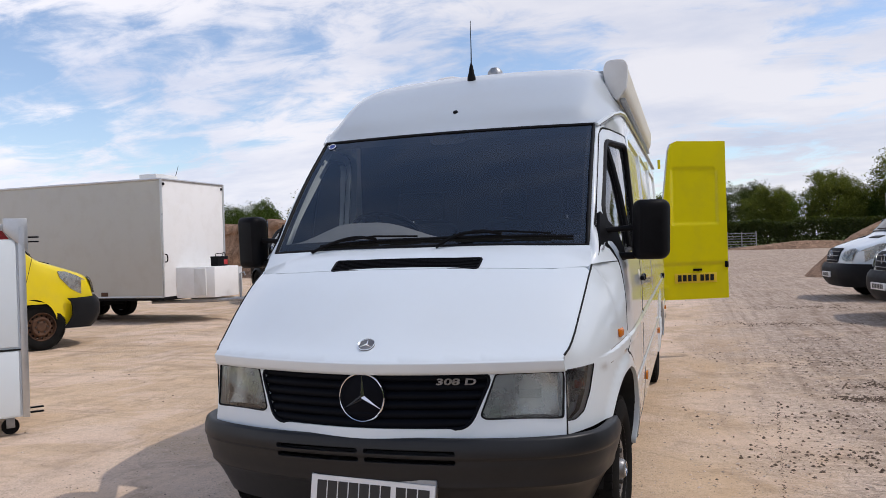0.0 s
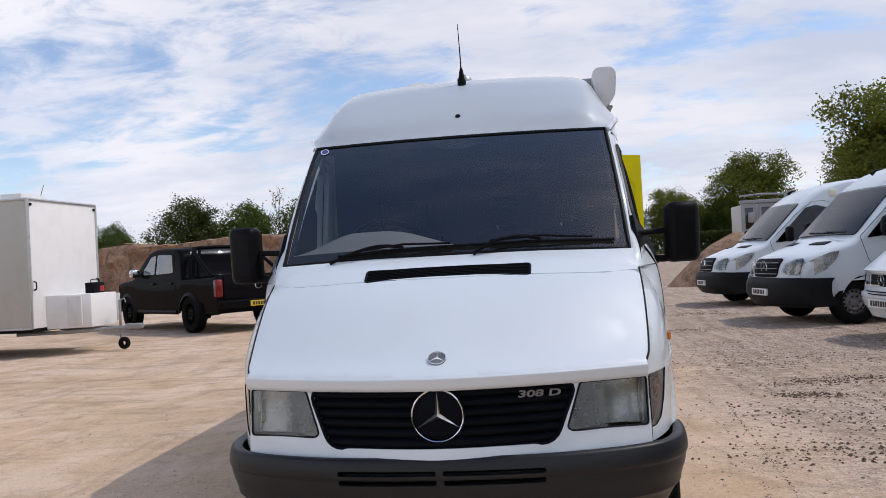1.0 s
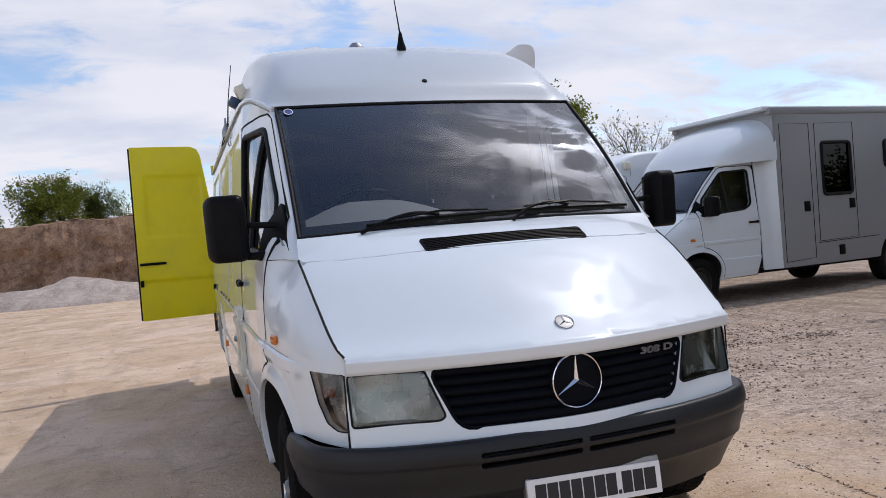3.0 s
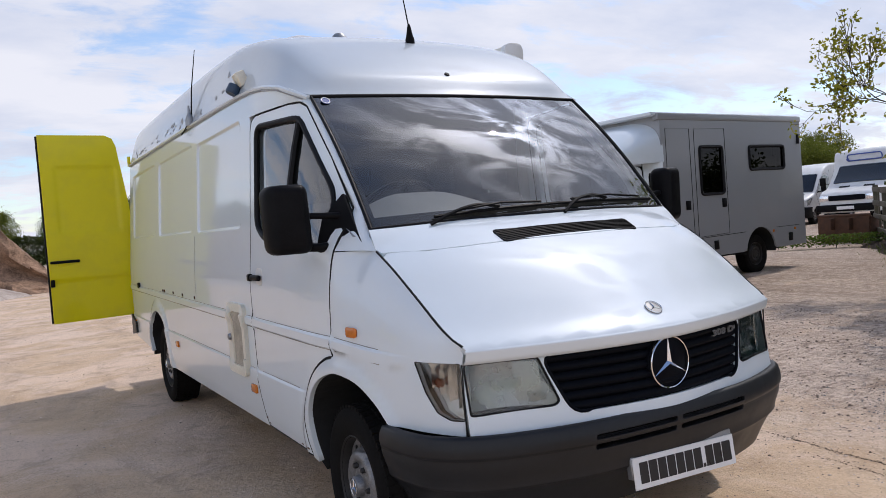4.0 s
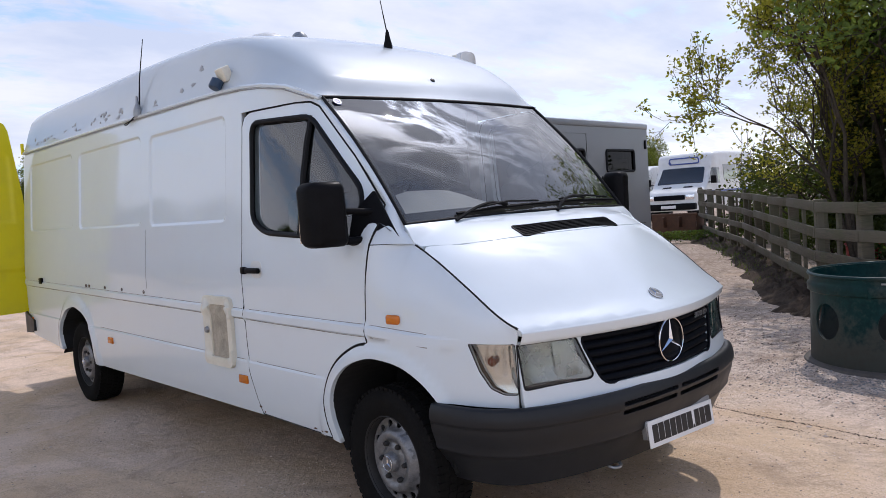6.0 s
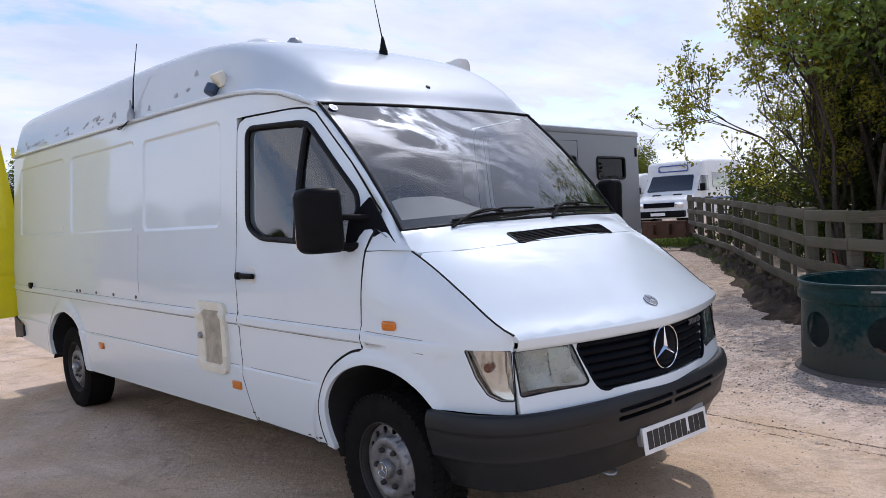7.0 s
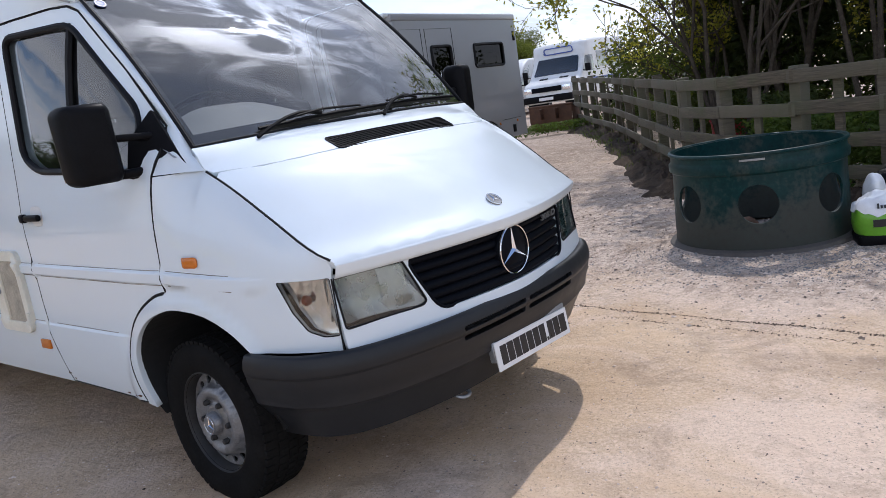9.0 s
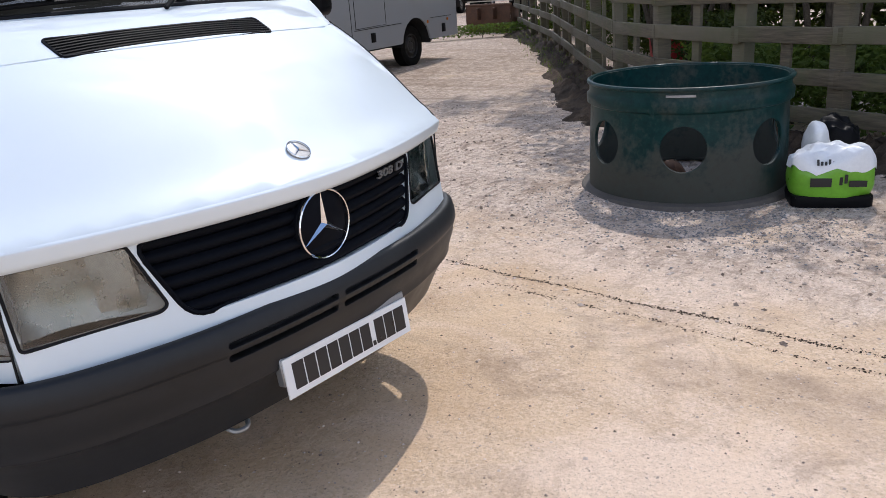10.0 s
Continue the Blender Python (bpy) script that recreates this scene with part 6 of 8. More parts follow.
def cargo_van(at, label, paint_mat=None, long=6.3, cond=True, low=False, rim=None):
    """High-roofed panel van of the later round-nosed kind, front towards local -y."""
    pm = paint_mat or WHITE
    v = thing("parked_van", at, label, "van", "row of parked vans")
    zt = curve1([(0.0, 0.60), (0.02, 0.80), (0.06, 0.98), (0.14, 1.075), (0.36, 1.165), (0.66, 1.262), (0.90, 1.335), (1.00, 1.395), (1.40, 1.74), (1.85, 2.14), (2.05, 2.29), (2.4, 2.48), (3.0, 2.62), (4.5, 2.66), (long - 0.1, 2.62), (long, 2.45)])
    if low:
        zt = curve1([(0.0, 0.60), (0.02, 0.80), (0.06, 0.98), (0.14, 1.075), (0.36, 1.165), (0.66, 1.262), (0.90, 1.335), (1.00, 1.395), (1.40, 1.74), (1.75, 2.05), (2.0, 2.18), (2.4, 2.24), (long - 0.1, 2.24), (long, 2.1)])
    half = curve1([(0.0, 0.80), (0.1, 0.86), (0.35, 0.94), (0.8, 0.985), (1.3, 0.995), (long, 0.985)])
    bowf = lambda y: 0.22 * sstep(2.3, 0.1, y)
    body, side = shell(v, zt, half, 0.36, (1.0, 1.0 + 3.66), pm, length=long, soft=0.10, bows=bowf)
    zin = curve1([(0.55, -0.01), (0.60, 0.0), (0.80, 0.02), (0.98, 0.06), (1.075, 0.14), (1.165, 0.36), (1.262, 0.66)])
    ny = lambda x, z: zin(z) + bowf(zin(z)) * (x / half(0.5)) ** 2
    scr = on_top("windscreen", [(-0.86, 1.00), (0.86, 1.00), (0.77, 1.86), (-0.77, 1.86)], zt, bowf, GLASS_PARKED, v, 0.022, half=half)
    # dark sheet under the glass stands in for the unlit cab inside
    on_top("cab_dark_sheet", [(-0.85, 1.01), (0.85, 1.01), (0.76, 1.85), (-0.76, 1.85)], zt, bowf, SEAT_AND_DARK, v, 0.012, half=half)
    on_top("bonnet_vent", [(0.26, 0.66), (0.62, 0.66), (0.60, 0.82), (0.28, 0.78)], zt, bowf, BLACK_PLASTIC, v, 0.010, half=half, r=0.02)
    on_top("bonnet_vent", [(-0.62, 0.66), (-0.26, 0.66), (-0.28, 0.78), (-0.60, 0.82)], zt, bowf, BLACK_PLASTIC, v, 0.010, half=half, r=0.02)
    for x in (-0.05, 0.45):
        tube("wiper", [(x + 0.30, 1.02, zt(1.02) + 0.03), (x - 0.02, 1.02, zt(1.02) + 0.04), (x - 0.35, 1.06, zt(1.05) + 0.03)], 0.011, BLACK_PLASTIC, v, 5)
    for sg in (-1, 1):
        on_side("door_glass", [(1.22, 1.33), (2.42, 1.44), (2.42, 2.02), (2.14, 2.09), (1.92, 2.04)], side, sg, GLASS_DARK, v, 0.010)
        # same dark sheet in place of the cab's gloom behind the door glass
        on_side("door_dark_sheet", [(1.23, 1.34), (2.41, 1.45), (2.41, 2.01), (2.14, 2.08), (1.92, 2.03)], side, sg, SEAT_AND_DARK, v, 0.003)
        seam("door_seam", [(2.50, 0.45), (2.51, 1.2), (2.50, 2.12), (2.34, 2.17), (2.08, 2.17), (1.72, 1.92), (1.12, 1.36), (1.22, 1.0), (1.42, 0.72), (1.46, 0.45)], side, sg, v)
        seam("sliding_seam", [(2.62, 0.5), (2.62, 2.3)], side, sg, v)
        seam("sliding_seam", [(3.65, 0.5), (3.65, 2.3)], side, sg, v)
        on_side("rub_strip", [(0.9, 0.68), (long - 0.2, 0.68), (long - 0.2, 0.80), (1.45, 0.80)], side, sg, pm, v, 0.012)
        on_side("door_handle", [(2.12, 1.18), (2.30, 1.18), (2.30, 1.23), (2.12, 1.23)], side, sg, pm, v, 0.02, r=0.015)
        on_side("corner_window", [(2.55, 1.55), (3.5, 1.55), (3.5, 2.02), (2.55, 2.02)], side, sg, pm, v, 0.006)
        mi = part("mirror", bmesh.new(), BLACK_PLASTIC, v)
        box("mirror_shell", (sg * 1.16 - 0.10, 1.40, 1.34), (sg * 1.16 + 0.10, 1.53, 1.66), BLACK_PLASTIC, mi, 0.05, seg=3)
        tube("mirror_arm", [(sg * 0.95, 1.50, 1.38), (sg * 1.10, 1.47, 1.38)], 0.025, BLACK_PLASTIC, mi)
        # lamp that sweeps up along the wing
        lamp = skin("headlight", rounded([(0.47, 0.84), (0.66, 0.79), (0.85, 0.80), (0.875, 0.98), (0.86, 1.06), (0.72, 1.06), (0.55, 0.98)], 0.05), lambda x, z: (sg * x, ny(x, z) - 0.020, z), GLASS_LAMP, v, 0.05, 0.01, ref=(0, 1.5, 0.8), label="clear headlight")
        skin("lamp_bowl", rounded([(0.49, 0.85), (0.66, 0.80), (0.84, 0.81), (0.865, 0.98), (0.85, 1.05), (0.72, 1.05), (0.56, 0.97)], 0.05), lambda x, z: (sg * x, ny(x, z) - 0.006 + 0.004 * math.sin(40 * x), z), REFLECTOR, lamp, 0.04, 0.01, ref=(0, 1.5, 0.8))
        skin("lamp_wing", rounded([(0.03, 0.80), (0.18, 0.79), (0.36, 0.88), (0.54, 1.05), (0.58, 1.15), (0.44, 1.14), (0.22, 1.06), (0.05, 0.98)], 0.02), lambda y, z: (sg * (side(y, z) + 0.010), y + bowf(y), z), REFLECTOR, lamp, 0.04, 0.01, ref=(0, 2.0, 0.8))
        for y in (1.0, 4.66):
            wheel(v, (sg * 0.85, y, 0.345), sg, rim or STEEL, cap=False)
    # grille and bumper
    gr = skin("grille", rounded([(-0.43, 1.07), (0.43, 1.07), (0.38, 0.77), (-0.38, 0.77)], 0.06), lambda x, z: (x, ny(x, z) - 0.018, z), GRILLE_BLACK, v, 0.05, 0.02, ref=(0, 1.5, 0.8))
    for z in (0.82, 0.91, 1.00):
        tube("grille_bar", [(x, ny(x, z) - 0.022, z) for x in np.linspace(-0.38, 0.38, 7)], 0.007, GALV, gr, 6)
    star(gr, front_face(0, 0.92, 0.022), 0.105, CHROME, name="star_emblem")
    bs = spline2([(1.0, 0.62), (0.985, 0.42), (0.90, 0.20), (0.62, 0.05), (0.3, 0.005), (0, -0.005), (-0.3, 0.005), (-0.62, 0.05), (-0.90, 0.20), (-0.985, 0.42), (-1.0, 0.62)], n=4)
    prof = curve1([(0, 0.03), (0.2, -0.03), (0.5, -0.035), (0.8, 0.02), (1.0, 0.10)])
    grid("bumper", lambda a, b: (lambda p: (p.x * (1 - 0.05 * prof(b)), p.y + prof(b), 0.74 - 0.44 * b))(bs[round(a * (len(bs) - 1))]), len(bs) - 1, 8, BUMPER_BLACK, v, "black plastic bumper", thick=-0.03)
    box("number_plate", (-0.26, -0.092, 0.47), (0.26, -0.060, 0.58), PLATE_WHITE, v, 0.002)
    bars("plate_writing", [(-0.20 + i * 0.058, -0.03, 0.042, 0.07) for i in range(7)], PLATE_BLACK, v, front_face(0, 0.522, -0.0925), 0.002)
    if cond:
        tube("roof_aerial", [(0.0, 1.98, 2.40), (0.0, 2.06, 2.46), (0.0, 2.14, 2.47)], [0.035, 0.02, 0.01], BLACK_PLASTIC, v, 8)
        box("roof_lamp", (-0.98, 2.45, 2.26), (-0.84, 2.60, 2.40), CREAM, v, 0.02)
        box("roof_lamp", (0.84, 2.45, 2.26), (0.98, 2.60, 2.40), CREAM, v, 0.02)
    return v


cargo_van(pose(4.12, 10.85, 0, 0, 0, -80), "white parked panel van with black bumper and round nose", long=6.6)
cargo_van(pose(4.08, 15.3, 0, 0, 0, -84), "white parked van with yellowed headlights beside another van")

# white lorry with a grey living box behind a van cab
hb = thing("horsebox", pose(4.58, 7.69, 0, 0, 0, -84.5), "white cab with a grey coach-built box body behind", "lorry", "row of parked vans")
cab(hb, old=False)
for sg in (-1, 1):
    for y in (FW, RW):
        wheel(hb, (sg * 0.83, y, HUB), sg, RIM_DARK, cap=False)
    seam("cab_moulding", [(0.5, 0.90), (2.05, 0.905)], flank_x, sg, hb, 0.004, WHITE_OLD)
# aero pod over the cab
pod = curve1([(1.40, 1.985), (1.44, 2.08), (1.56, 2.23), (1.8, 2.42), (2.1, 2.58), (2.42, 2.68)])
podw = curve1([(1.40, 0.77), (1.55, 0.86), (1.8, 0.96), (2.1, 1.02), (2.42, 1.05)])
grid("aero_pod", lambda a, b: (lambda y, u: (podw(y) * math.copysign(math.sin(abs(u) * math.pi / 2) ** 0.55, u), y + 0.05 * u * u * (1 - b), 1.978 + 0.03 * b + (pod(y) - 1.985) * math.cos(abs(u) * math.pi / 2 * 0.9999) ** 0.5))(1.40 + 1.02 * b, -1 + 2 * a), 48, 18, WHITE, hb, "white moulded pod over the cab", thick=-0.01)
grid("cab_back", lambda a, b: (lambda sg, t: (sg * (flank_x(2.08, 0.5 + 1.5 * b) + (1.05 - flank_x(2.08, 0.5 + 1.5 * b)) * t ** 1.5), 2.085 + 0.31 * t ** 0.6, 0.42 + 1.62 * b))(-1, a), 6, 8, WHITE, hb, thick=0.02)
grid("cab_back", lambda a, b: (lambda sg, t: (sg * (flank_x(2.08, 0.5 + 1.5 * b) + (1.05 - flank_x(2.08, 0.5 + 1.5 * b)) * t ** 1.5), 2.085 + 0.31 * t ** 0.6, 0.42 + 1.62 * b))(1, a), 6, 8, WHITE, hb, thick=-0.02)
bx = part("box_body", bmesh.new(), SILVER_GREY, hb, "grey panelled box body with dark windows")
BW, B0, B1, BT = 1.05, 2.38, 6.42, 2.78
arch = [(B0, 0.42), (4.42, 0.42)] + [(RW + 0.46 * math.cos(t), 0.36 + 0.46 * math.sin(t)) for t in np.linspace(math.pi - 0.15, 0.15, 12)] + [(5.48, 0.42), (B1, 0.42), (B1, BT), (B0, BT)]
for sg in (-1, 1):
    wd = rounded([(3.34, 1.46), (3.96, 1.46), (3.96, 2.25), (3.34, 2.25)], 0.06)
    wn_ = rounded([(4.74, 1.84), (5.82, 1.84), (5.82, 2.25), (4.74, 2.25)], 0.06)
    skin("box_wall", arch, lambda y, z: (sg * BW, y, z), SILVER_GREY, bx, 0.25, 0.03, [wd, wn_], ref=(0, 4.5, 1.5))
    for w in (wd, wn_):
        skin("box_window", w, lambda y, z: (sg * (BW - 0.012), y, z), GLASS_BOX, bx, 0.3, 0.006, ref=(0, 4.5, 1.5))
        tube("window_rubber", [(sg * (BW + 0.002), *p) for p in w + w[:1]], 0.026, SEAL, bx, 6)
    sd = lambda y, z: BW
    seam("locker_seam", [(2.48, 0.50), (2.50, 2.54), (3.10, 2.54), (3.09, 0.52), (2.48, 0.50)], sd, sg, bx)
    seam("door_seam", [(3.20, 0.76), (3.22, 2.54), (4.05, 2.55), (4.04, 0.78), (3.20, 0.76)], sd, sg, bx)
    seam("skirt_seam", [(3.16, 0.74), (4.50, 0.76)], sd, sg, bx)
    seam("skirt_seam", [(5.46, 0.78), (6.2, 0.78)], sd, sg, bx)
    for y, z in ((2.97, 1.30), (3.94, 1.30), (3.65, 0.60), (5.90, 0.58)):
        box("latch", (sg * BW - 0.008, y - 0.06, z - 0.075), (sg * BW + 0.012, y + 0.06, z + 0.075), BLACK_PLASTIC, bx, 0.006)
    for y in (5.35, 6.05):
        box("side_lamp", (sg * BW - 0.006, y - 0.02, 0.70), (sg * BW + 0.012, y + 0.02, 0.745), AMBER, bx, 0.004)
    box("vent", (sg * BW - 0.006, 6.28, 2.28), (sg * BW + 0.02, 6.35, 2.46), BLACK_PLASTIC, bx, 0.006)
    # blind half drawn behind the long window
    box("blind", (sg * (BW - 0.08) - 0.004, 5.02, 1.88), (sg * (BW - 0.08) + 0.004, 5.70, 2.08), CREAM, bx, 0.002)
    # near-black sheet added behind both windows so the inside reads dark
    box("dark_backing", (sg * (BW - 0.30) - 0.004, 3.2, 1.3), (sg * (BW - 0.30) + 0.004, 5.95, 2.4), GAP, bx, 0.002)
    box("roof_rail", (sg * 1.0 - 0.045, B0 - 0.05, BT - 0.10), (sg * 1.0 + 0.065, B1 + 0.02, BT + 0.01), SILVER_GREY, bx, 0.02)
    grid("wheel_arch", lambda a, b: (sg * (BW - 0.01 - 0.45 * b), RW + 0.46 * math.cos(math.pi * a), 0.36 + 0.46 * math.sin(math.pi * a)), 16, 1, UNDER, bx)
box("box_roof", (-BW + 0.03, B0 - 0.16, BT - 0.03), (BW - 0.03, B1, BT + 0.03), WHITE, bx, 0.02)
box("box_front", (-BW, B0, 0.42), (BW, B0 + 0.03, BT - 0.02), SILVER_GREY, bx, 0.01)
box("box_back", (-BW, B1 - 0.03, 0.42), (BW, B1 + 0.002, BT - 0.02), SILVER_GREY, bx, 0.01)
box("roof_locker", (-0.5, 2.65, BT + 0.025), (0.5, 3.4, BT + 0.09), WHITE_OLD, bx, 0.02)
box("chassis", (-0.6, 1.9, 0.34), (0.6, 6.25, 0.50), UNDER, hb, 0.02)
box("number_plate", (-0.26, 0.045, 0.43), (0.26, 0.053, 0.54), PLATE_WHITE, hb, 0.002)
bars("plate_writing", [(-0.20 + i * 0.058, -0.03, 0.042, 0.07) for i in range(7)], PLATE_BLACK, hb, front_face(0, 0.482, 0.044), 0.002)
for z in (0.60, 0.635):
    tube("bumper_slot", [(x, 0.052 + 0.10 * (x / 0.5) ** 2, z) for x in np.linspace(-0.42, 0.42, 9)], 0.009, GAP, hb, 6)

# old grey machine body beyond the vans
mc = thing("site_machine", pose(8.7, 30.0, 0), "weathered grey steel machine body with a tube frame on top", "machine")
for i, (x0, x1) in enumerate(((0.0, 0.62), (0.70, 1.30), (1.38, 2.0), (2.08, 2.6))):
    box("body_panel", (x0, 0.02 * (i % 2), 0.75), (x1, 0.08, 3.02 - 0.03 * i), SILVER_GREY, mc, 0.03, seg=2)
box("machine_body", (0.03, 0.08, 0.75), (2.57, 1.8, 2.95), TRAILER_GREY, mc, 0.05, seg=3)
for x, z in ((0.14, 1.95), (0.80, 2.05), (1.48, 2.05)):
    box("dark_opening", (x, -0.012, z), (x + 0.34, 0.03, 2.82), GLASS_DARK, mc, 0.02)
box("lamp_unit", (0.24, -0.16, 2.20), (0.52, -0.01, 2.62), SILVER_GREY, mc, 0.05, seg=3)
box("roof_rim", (-0.05, -0.06, 2.98), (2.65, 0.10, 3.12), SILVER_GREY, mc, 0.03, seg=2)
for x, lean in ((0.05, 0.10), (0.62, -0.05), (1.35, 0.12), (1.92, 0.25), (2.5, 0.0)):
    tube("frame_post", [(x, 0.1, 3.0), (x + lean, 0.14, 3.36)], 0.035, RUSTY, mc, 8)
tube("frame_tube", [(0.0, 0.12, 3.30), (0.9, 0.16, 3.36), (1.8, 0.10, 3.30), (2.65, 0.16, 3.34)], 0.040, SILVER_GREY, mc, 8)
tube("bent_tube", [(1.7, 0.05, 3.1), (1.85, 0.0, 3.38), (2.1, 0.0, 3.42), (2.2, 0.05, 3.1)], 0.035, GALV, mc, 8)
for x in (0.5, 2.1):
    for y in (0.3, 1.5):
        lathe("machine_wheel", [(0.12, -0.15), (0.42, -0.16), (0.48, -0.1), (0.48, 0.1), (0.42, 0.16), (0.12, 0.15)], RUBBER, mc, 28, "y", (x, y, 0.48))
box("chassis", (0.1, 0.4, 0.42), (2.5, 1.4, 0.78), UNDER, mc, 0.02)

# black pick-up
pk = thing("pickup_truck", Matrix.Translation((-10.39, 17.73, 0)) @ Matrix.Rotation(radians(231.2), 4, "Z") @ Matrix.Scale(1.10, 4), "black double-cab pick-up truck with sports bar", "pickup truck")
zt = curve1([(0.0, 0.62), (0.04, 0.85), (0.12, 1.02), (0.3, 1.09), (1.15, 1.17), (1.35, 1.24), (1.75, 1.55), (2.15, 1.79), (2.5, 1.83), (3.3, 1.80), (3.55, 1.72), (3.72, 1.36), (3.78, 1.16), (3.9, 1.15), (5.2, 1.16), (5.24, 1.10)])
half = curve1([(0.0, 0.75), (0.15, 0.86), (0.6, 0.955), (2.5, 0.96), (5.24, 0.93)])
body, side = shell(pk, zt, half, 0.40, (0.98, 4.08), BLACK_PAINT, length=5.24, tumble=0.16, soft=0.09, rad=0.44)
on_top("windscreen", [(-0.70, 1.40), (0.70, 1.40), (0.62, 2.10), (-0.62, 2.10)], zt, None, GLASS_DARK, pk, 0.012)
on_top("rear_window", [(-0.62, 3.56), (0.62, 3.56), (0.66, 3.72), (-0.66, 3.72)], zt, None, GLASS_DARK, pk, 0.02)
for sg in (-1, 1):
    on_side("door_glass", [(1.75, 1.24), (2.45, 1.24), (2.45, 1.66), (2.20, 1.64)], side, sg, GLASS_SIDE, pk, 0.008)
    on_side("door_glass", [(2.53, 1.24), (3.36, 1.26), (3.22, 1.66), (2.53, 1.67)], side, sg, GLASS_SIDE, pk, 0.008)
    seam("door_seam", [(1.62, 0.5), (1.60, 1.15), (1.75, 1.28), (2.2, 1.69), (2.48, 1.70), (2.49, 0.5)], side, sg, pk, 0.006, GAP)
    seam("door_seam", [(2.49, 1.70), (3.3, 1.70), (3.45, 1.25), (3.50, 0.95), (3.38, 0.5)], side, sg, pk, 0.006, GAP)
    for y in (2.32, 3.18):
        on_side("door_handle", [(y, 1.02), (y + 0.18, 1.02), (y + 0.18, 1.06), (y, 1.06)], side, sg, BLACK_PLASTIC, pk, 0.03, r=0.01)
    box("mirror", (sg * 1.06 - 0.11, 1.62, 1.20), (sg * 1.06 + 0.11, 1.74, 1.38), CHROME, pk, 0.05, seg=3)
    tube("side_step", [(sg * 0.92, 1.55, 0.42), (sg * 0.92, 3.5, 0.42)], 0.05, BLACK_PLASTIC, pk)
    for y in (0.98, 4.08):
        grid("arch_flare", lambda a, b: (sg * (side(y, 0.7) + 0.035 - 0.03 * b), y + (0.43 + 0.07 * b) * math.cos(math.pi * a), 0.34 + (0.43 + 0.07 * b) * math.sin(math.pi * a)), 20, 2, BLACK_PLASTIC, pk)
        wheel(pk, (sg * 0.84, y, 0.385), sg, BLACK_PAINT, cap=False, r=0.385)
    tl = box("tail_lamp", (sg * 0.86 - 0.075, 5.12, 0.72), (sg * 0.86 + 0.075, 5.26, 1.08), RED_LENS, pk, 0.03, seg=3)
    # sports bar
    tube("sports_bar", spline2([(sg * 0.80, 4.85, 1.14), (sg * 0.78, 4.45, 1.38), (sg * 0.72, 4.0, 1.66), (sg * 0.60, 3.80, 1.76), (0, 3.78, 1.78)], n=5), 0.038, BLACK_PAINT, pk, 10)
    tube("sports_bar", spline2([(sg * 0.80, 3.92, 1.12), (sg * 0.76, 3.86, 1.45), (sg * 0.62, 3.80, 1.74)], n=4), 0.034, BLACK_PAINT, pk, 10)
    tube("sports_bar", spline2([(sg * 0.60, 3.86, 1.15), (sg * 0.56, 3.83, 1.5), (sg * 0.50, 3.80, 1.75)], n=4), 0.028, BLACK_PAINT, pk, 10)
    box("mud_flap", (sg * 0.86 - 0.13, 4.56, 0.30), (sg * 0.86 + 0.13, 4.59, 0.62), RUBBER, pk, 0.005)
tg = prism("tailgate", rounded([(-0.78, 0.66), (0.78, 0.66), (0.78, 1.16), (-0.78, 1.16)], 0.04), 5.235, 5.265, BLACK_PAINT, pk, "y", 0.006)
lathe("tailgate_badge", [(0, 0.012), (0.075, 0.010), (0.085, 0.0)], CHROME, tg, 28).matrix_basis = Matrix.Translation((0, 5.266, 0.93)) @ Matrix.Rotation(-math.pi / 2, 4, "X")
lathe("badge_inset", [(0, 0.014), (0.066, 0.014), (0.068, 0.0)], BLACK_PAINT, tg, 28).matrix_basis = Matrix.Translation((0, 5.266, 0.93)) @ Matrix.Rotation(-math.pi / 2, 4, "X")
box("tailgate_handle", (-0.12, 5.262, 1.05), (0.12, 5.285, 1.10), BLACK_PLASTIC, tg, 0.008)
bars("tailgate_writing", [(-0.62 + i * 0.05, 0, 0.035, 0.035) for i in range(6)], CHROME, tg, Matrix.Translation((0, 5.266, 0.72)) @ Matrix.Rotation(math.pi, 4, "Z") @ Matrix.Rotation(math.pi / 2, 4, "X") @ Matrix.Translation((1.12, 0, 0)))
box("bed_cover", (-0.80, 3.86, 1.10), (0.80, 5.2, 1.13), BLACK_PLASTIC, pk, 0.01)
box("rear_bumper", (-0.92, 5.16, 0.48), (0.92, 5.36, 0.66), BLACK_PAINT, pk, 0.03, seg=3)
box("number_plate", (-0.26, 5.361, 0.51), (0.26, 5.37, 0.62), PLATE_YELLOW, pk, 0.002)
bars("plate_writing", [(-0.21 + i * 0.06, -0.035, 0.042, 0.07) for i in range(7)], PLATE_BLACK, pk, Matrix.Translation((0, 5.3705, 0.565)) @ Matrix.Rotation(math.pi, 4, "Z") @ Matrix.Rotation(math.pi / 2, 4, "X"), 0.002)
tube("tow_bar", [(0, 5.2, 0.42), (0, 5.45, 0.42), (0, 5.47, 0.50)], 0.025, BLACK_PLASTIC, pk)
box("cab_dark", (-0.66, 1.7, 0.9), (0.66, 3.45, 1.22), SEAT_AND_DARK, pk, 0.02)

# van with a yellow front, mostly hidden
yv = cargo_van(Matrix.Translation((-8.28, 7.56, 0)) @ Matrix.Rotation(radians(158), 4, "Z"), "bright yellow van with dark front bumper and rusty wheel", YELLOW_BRIGHT, long=5.6, cond=False, low=True, rim=RUSTY)
yv.name, yv["group"] = "yellow_van", ""
del yv["group"]

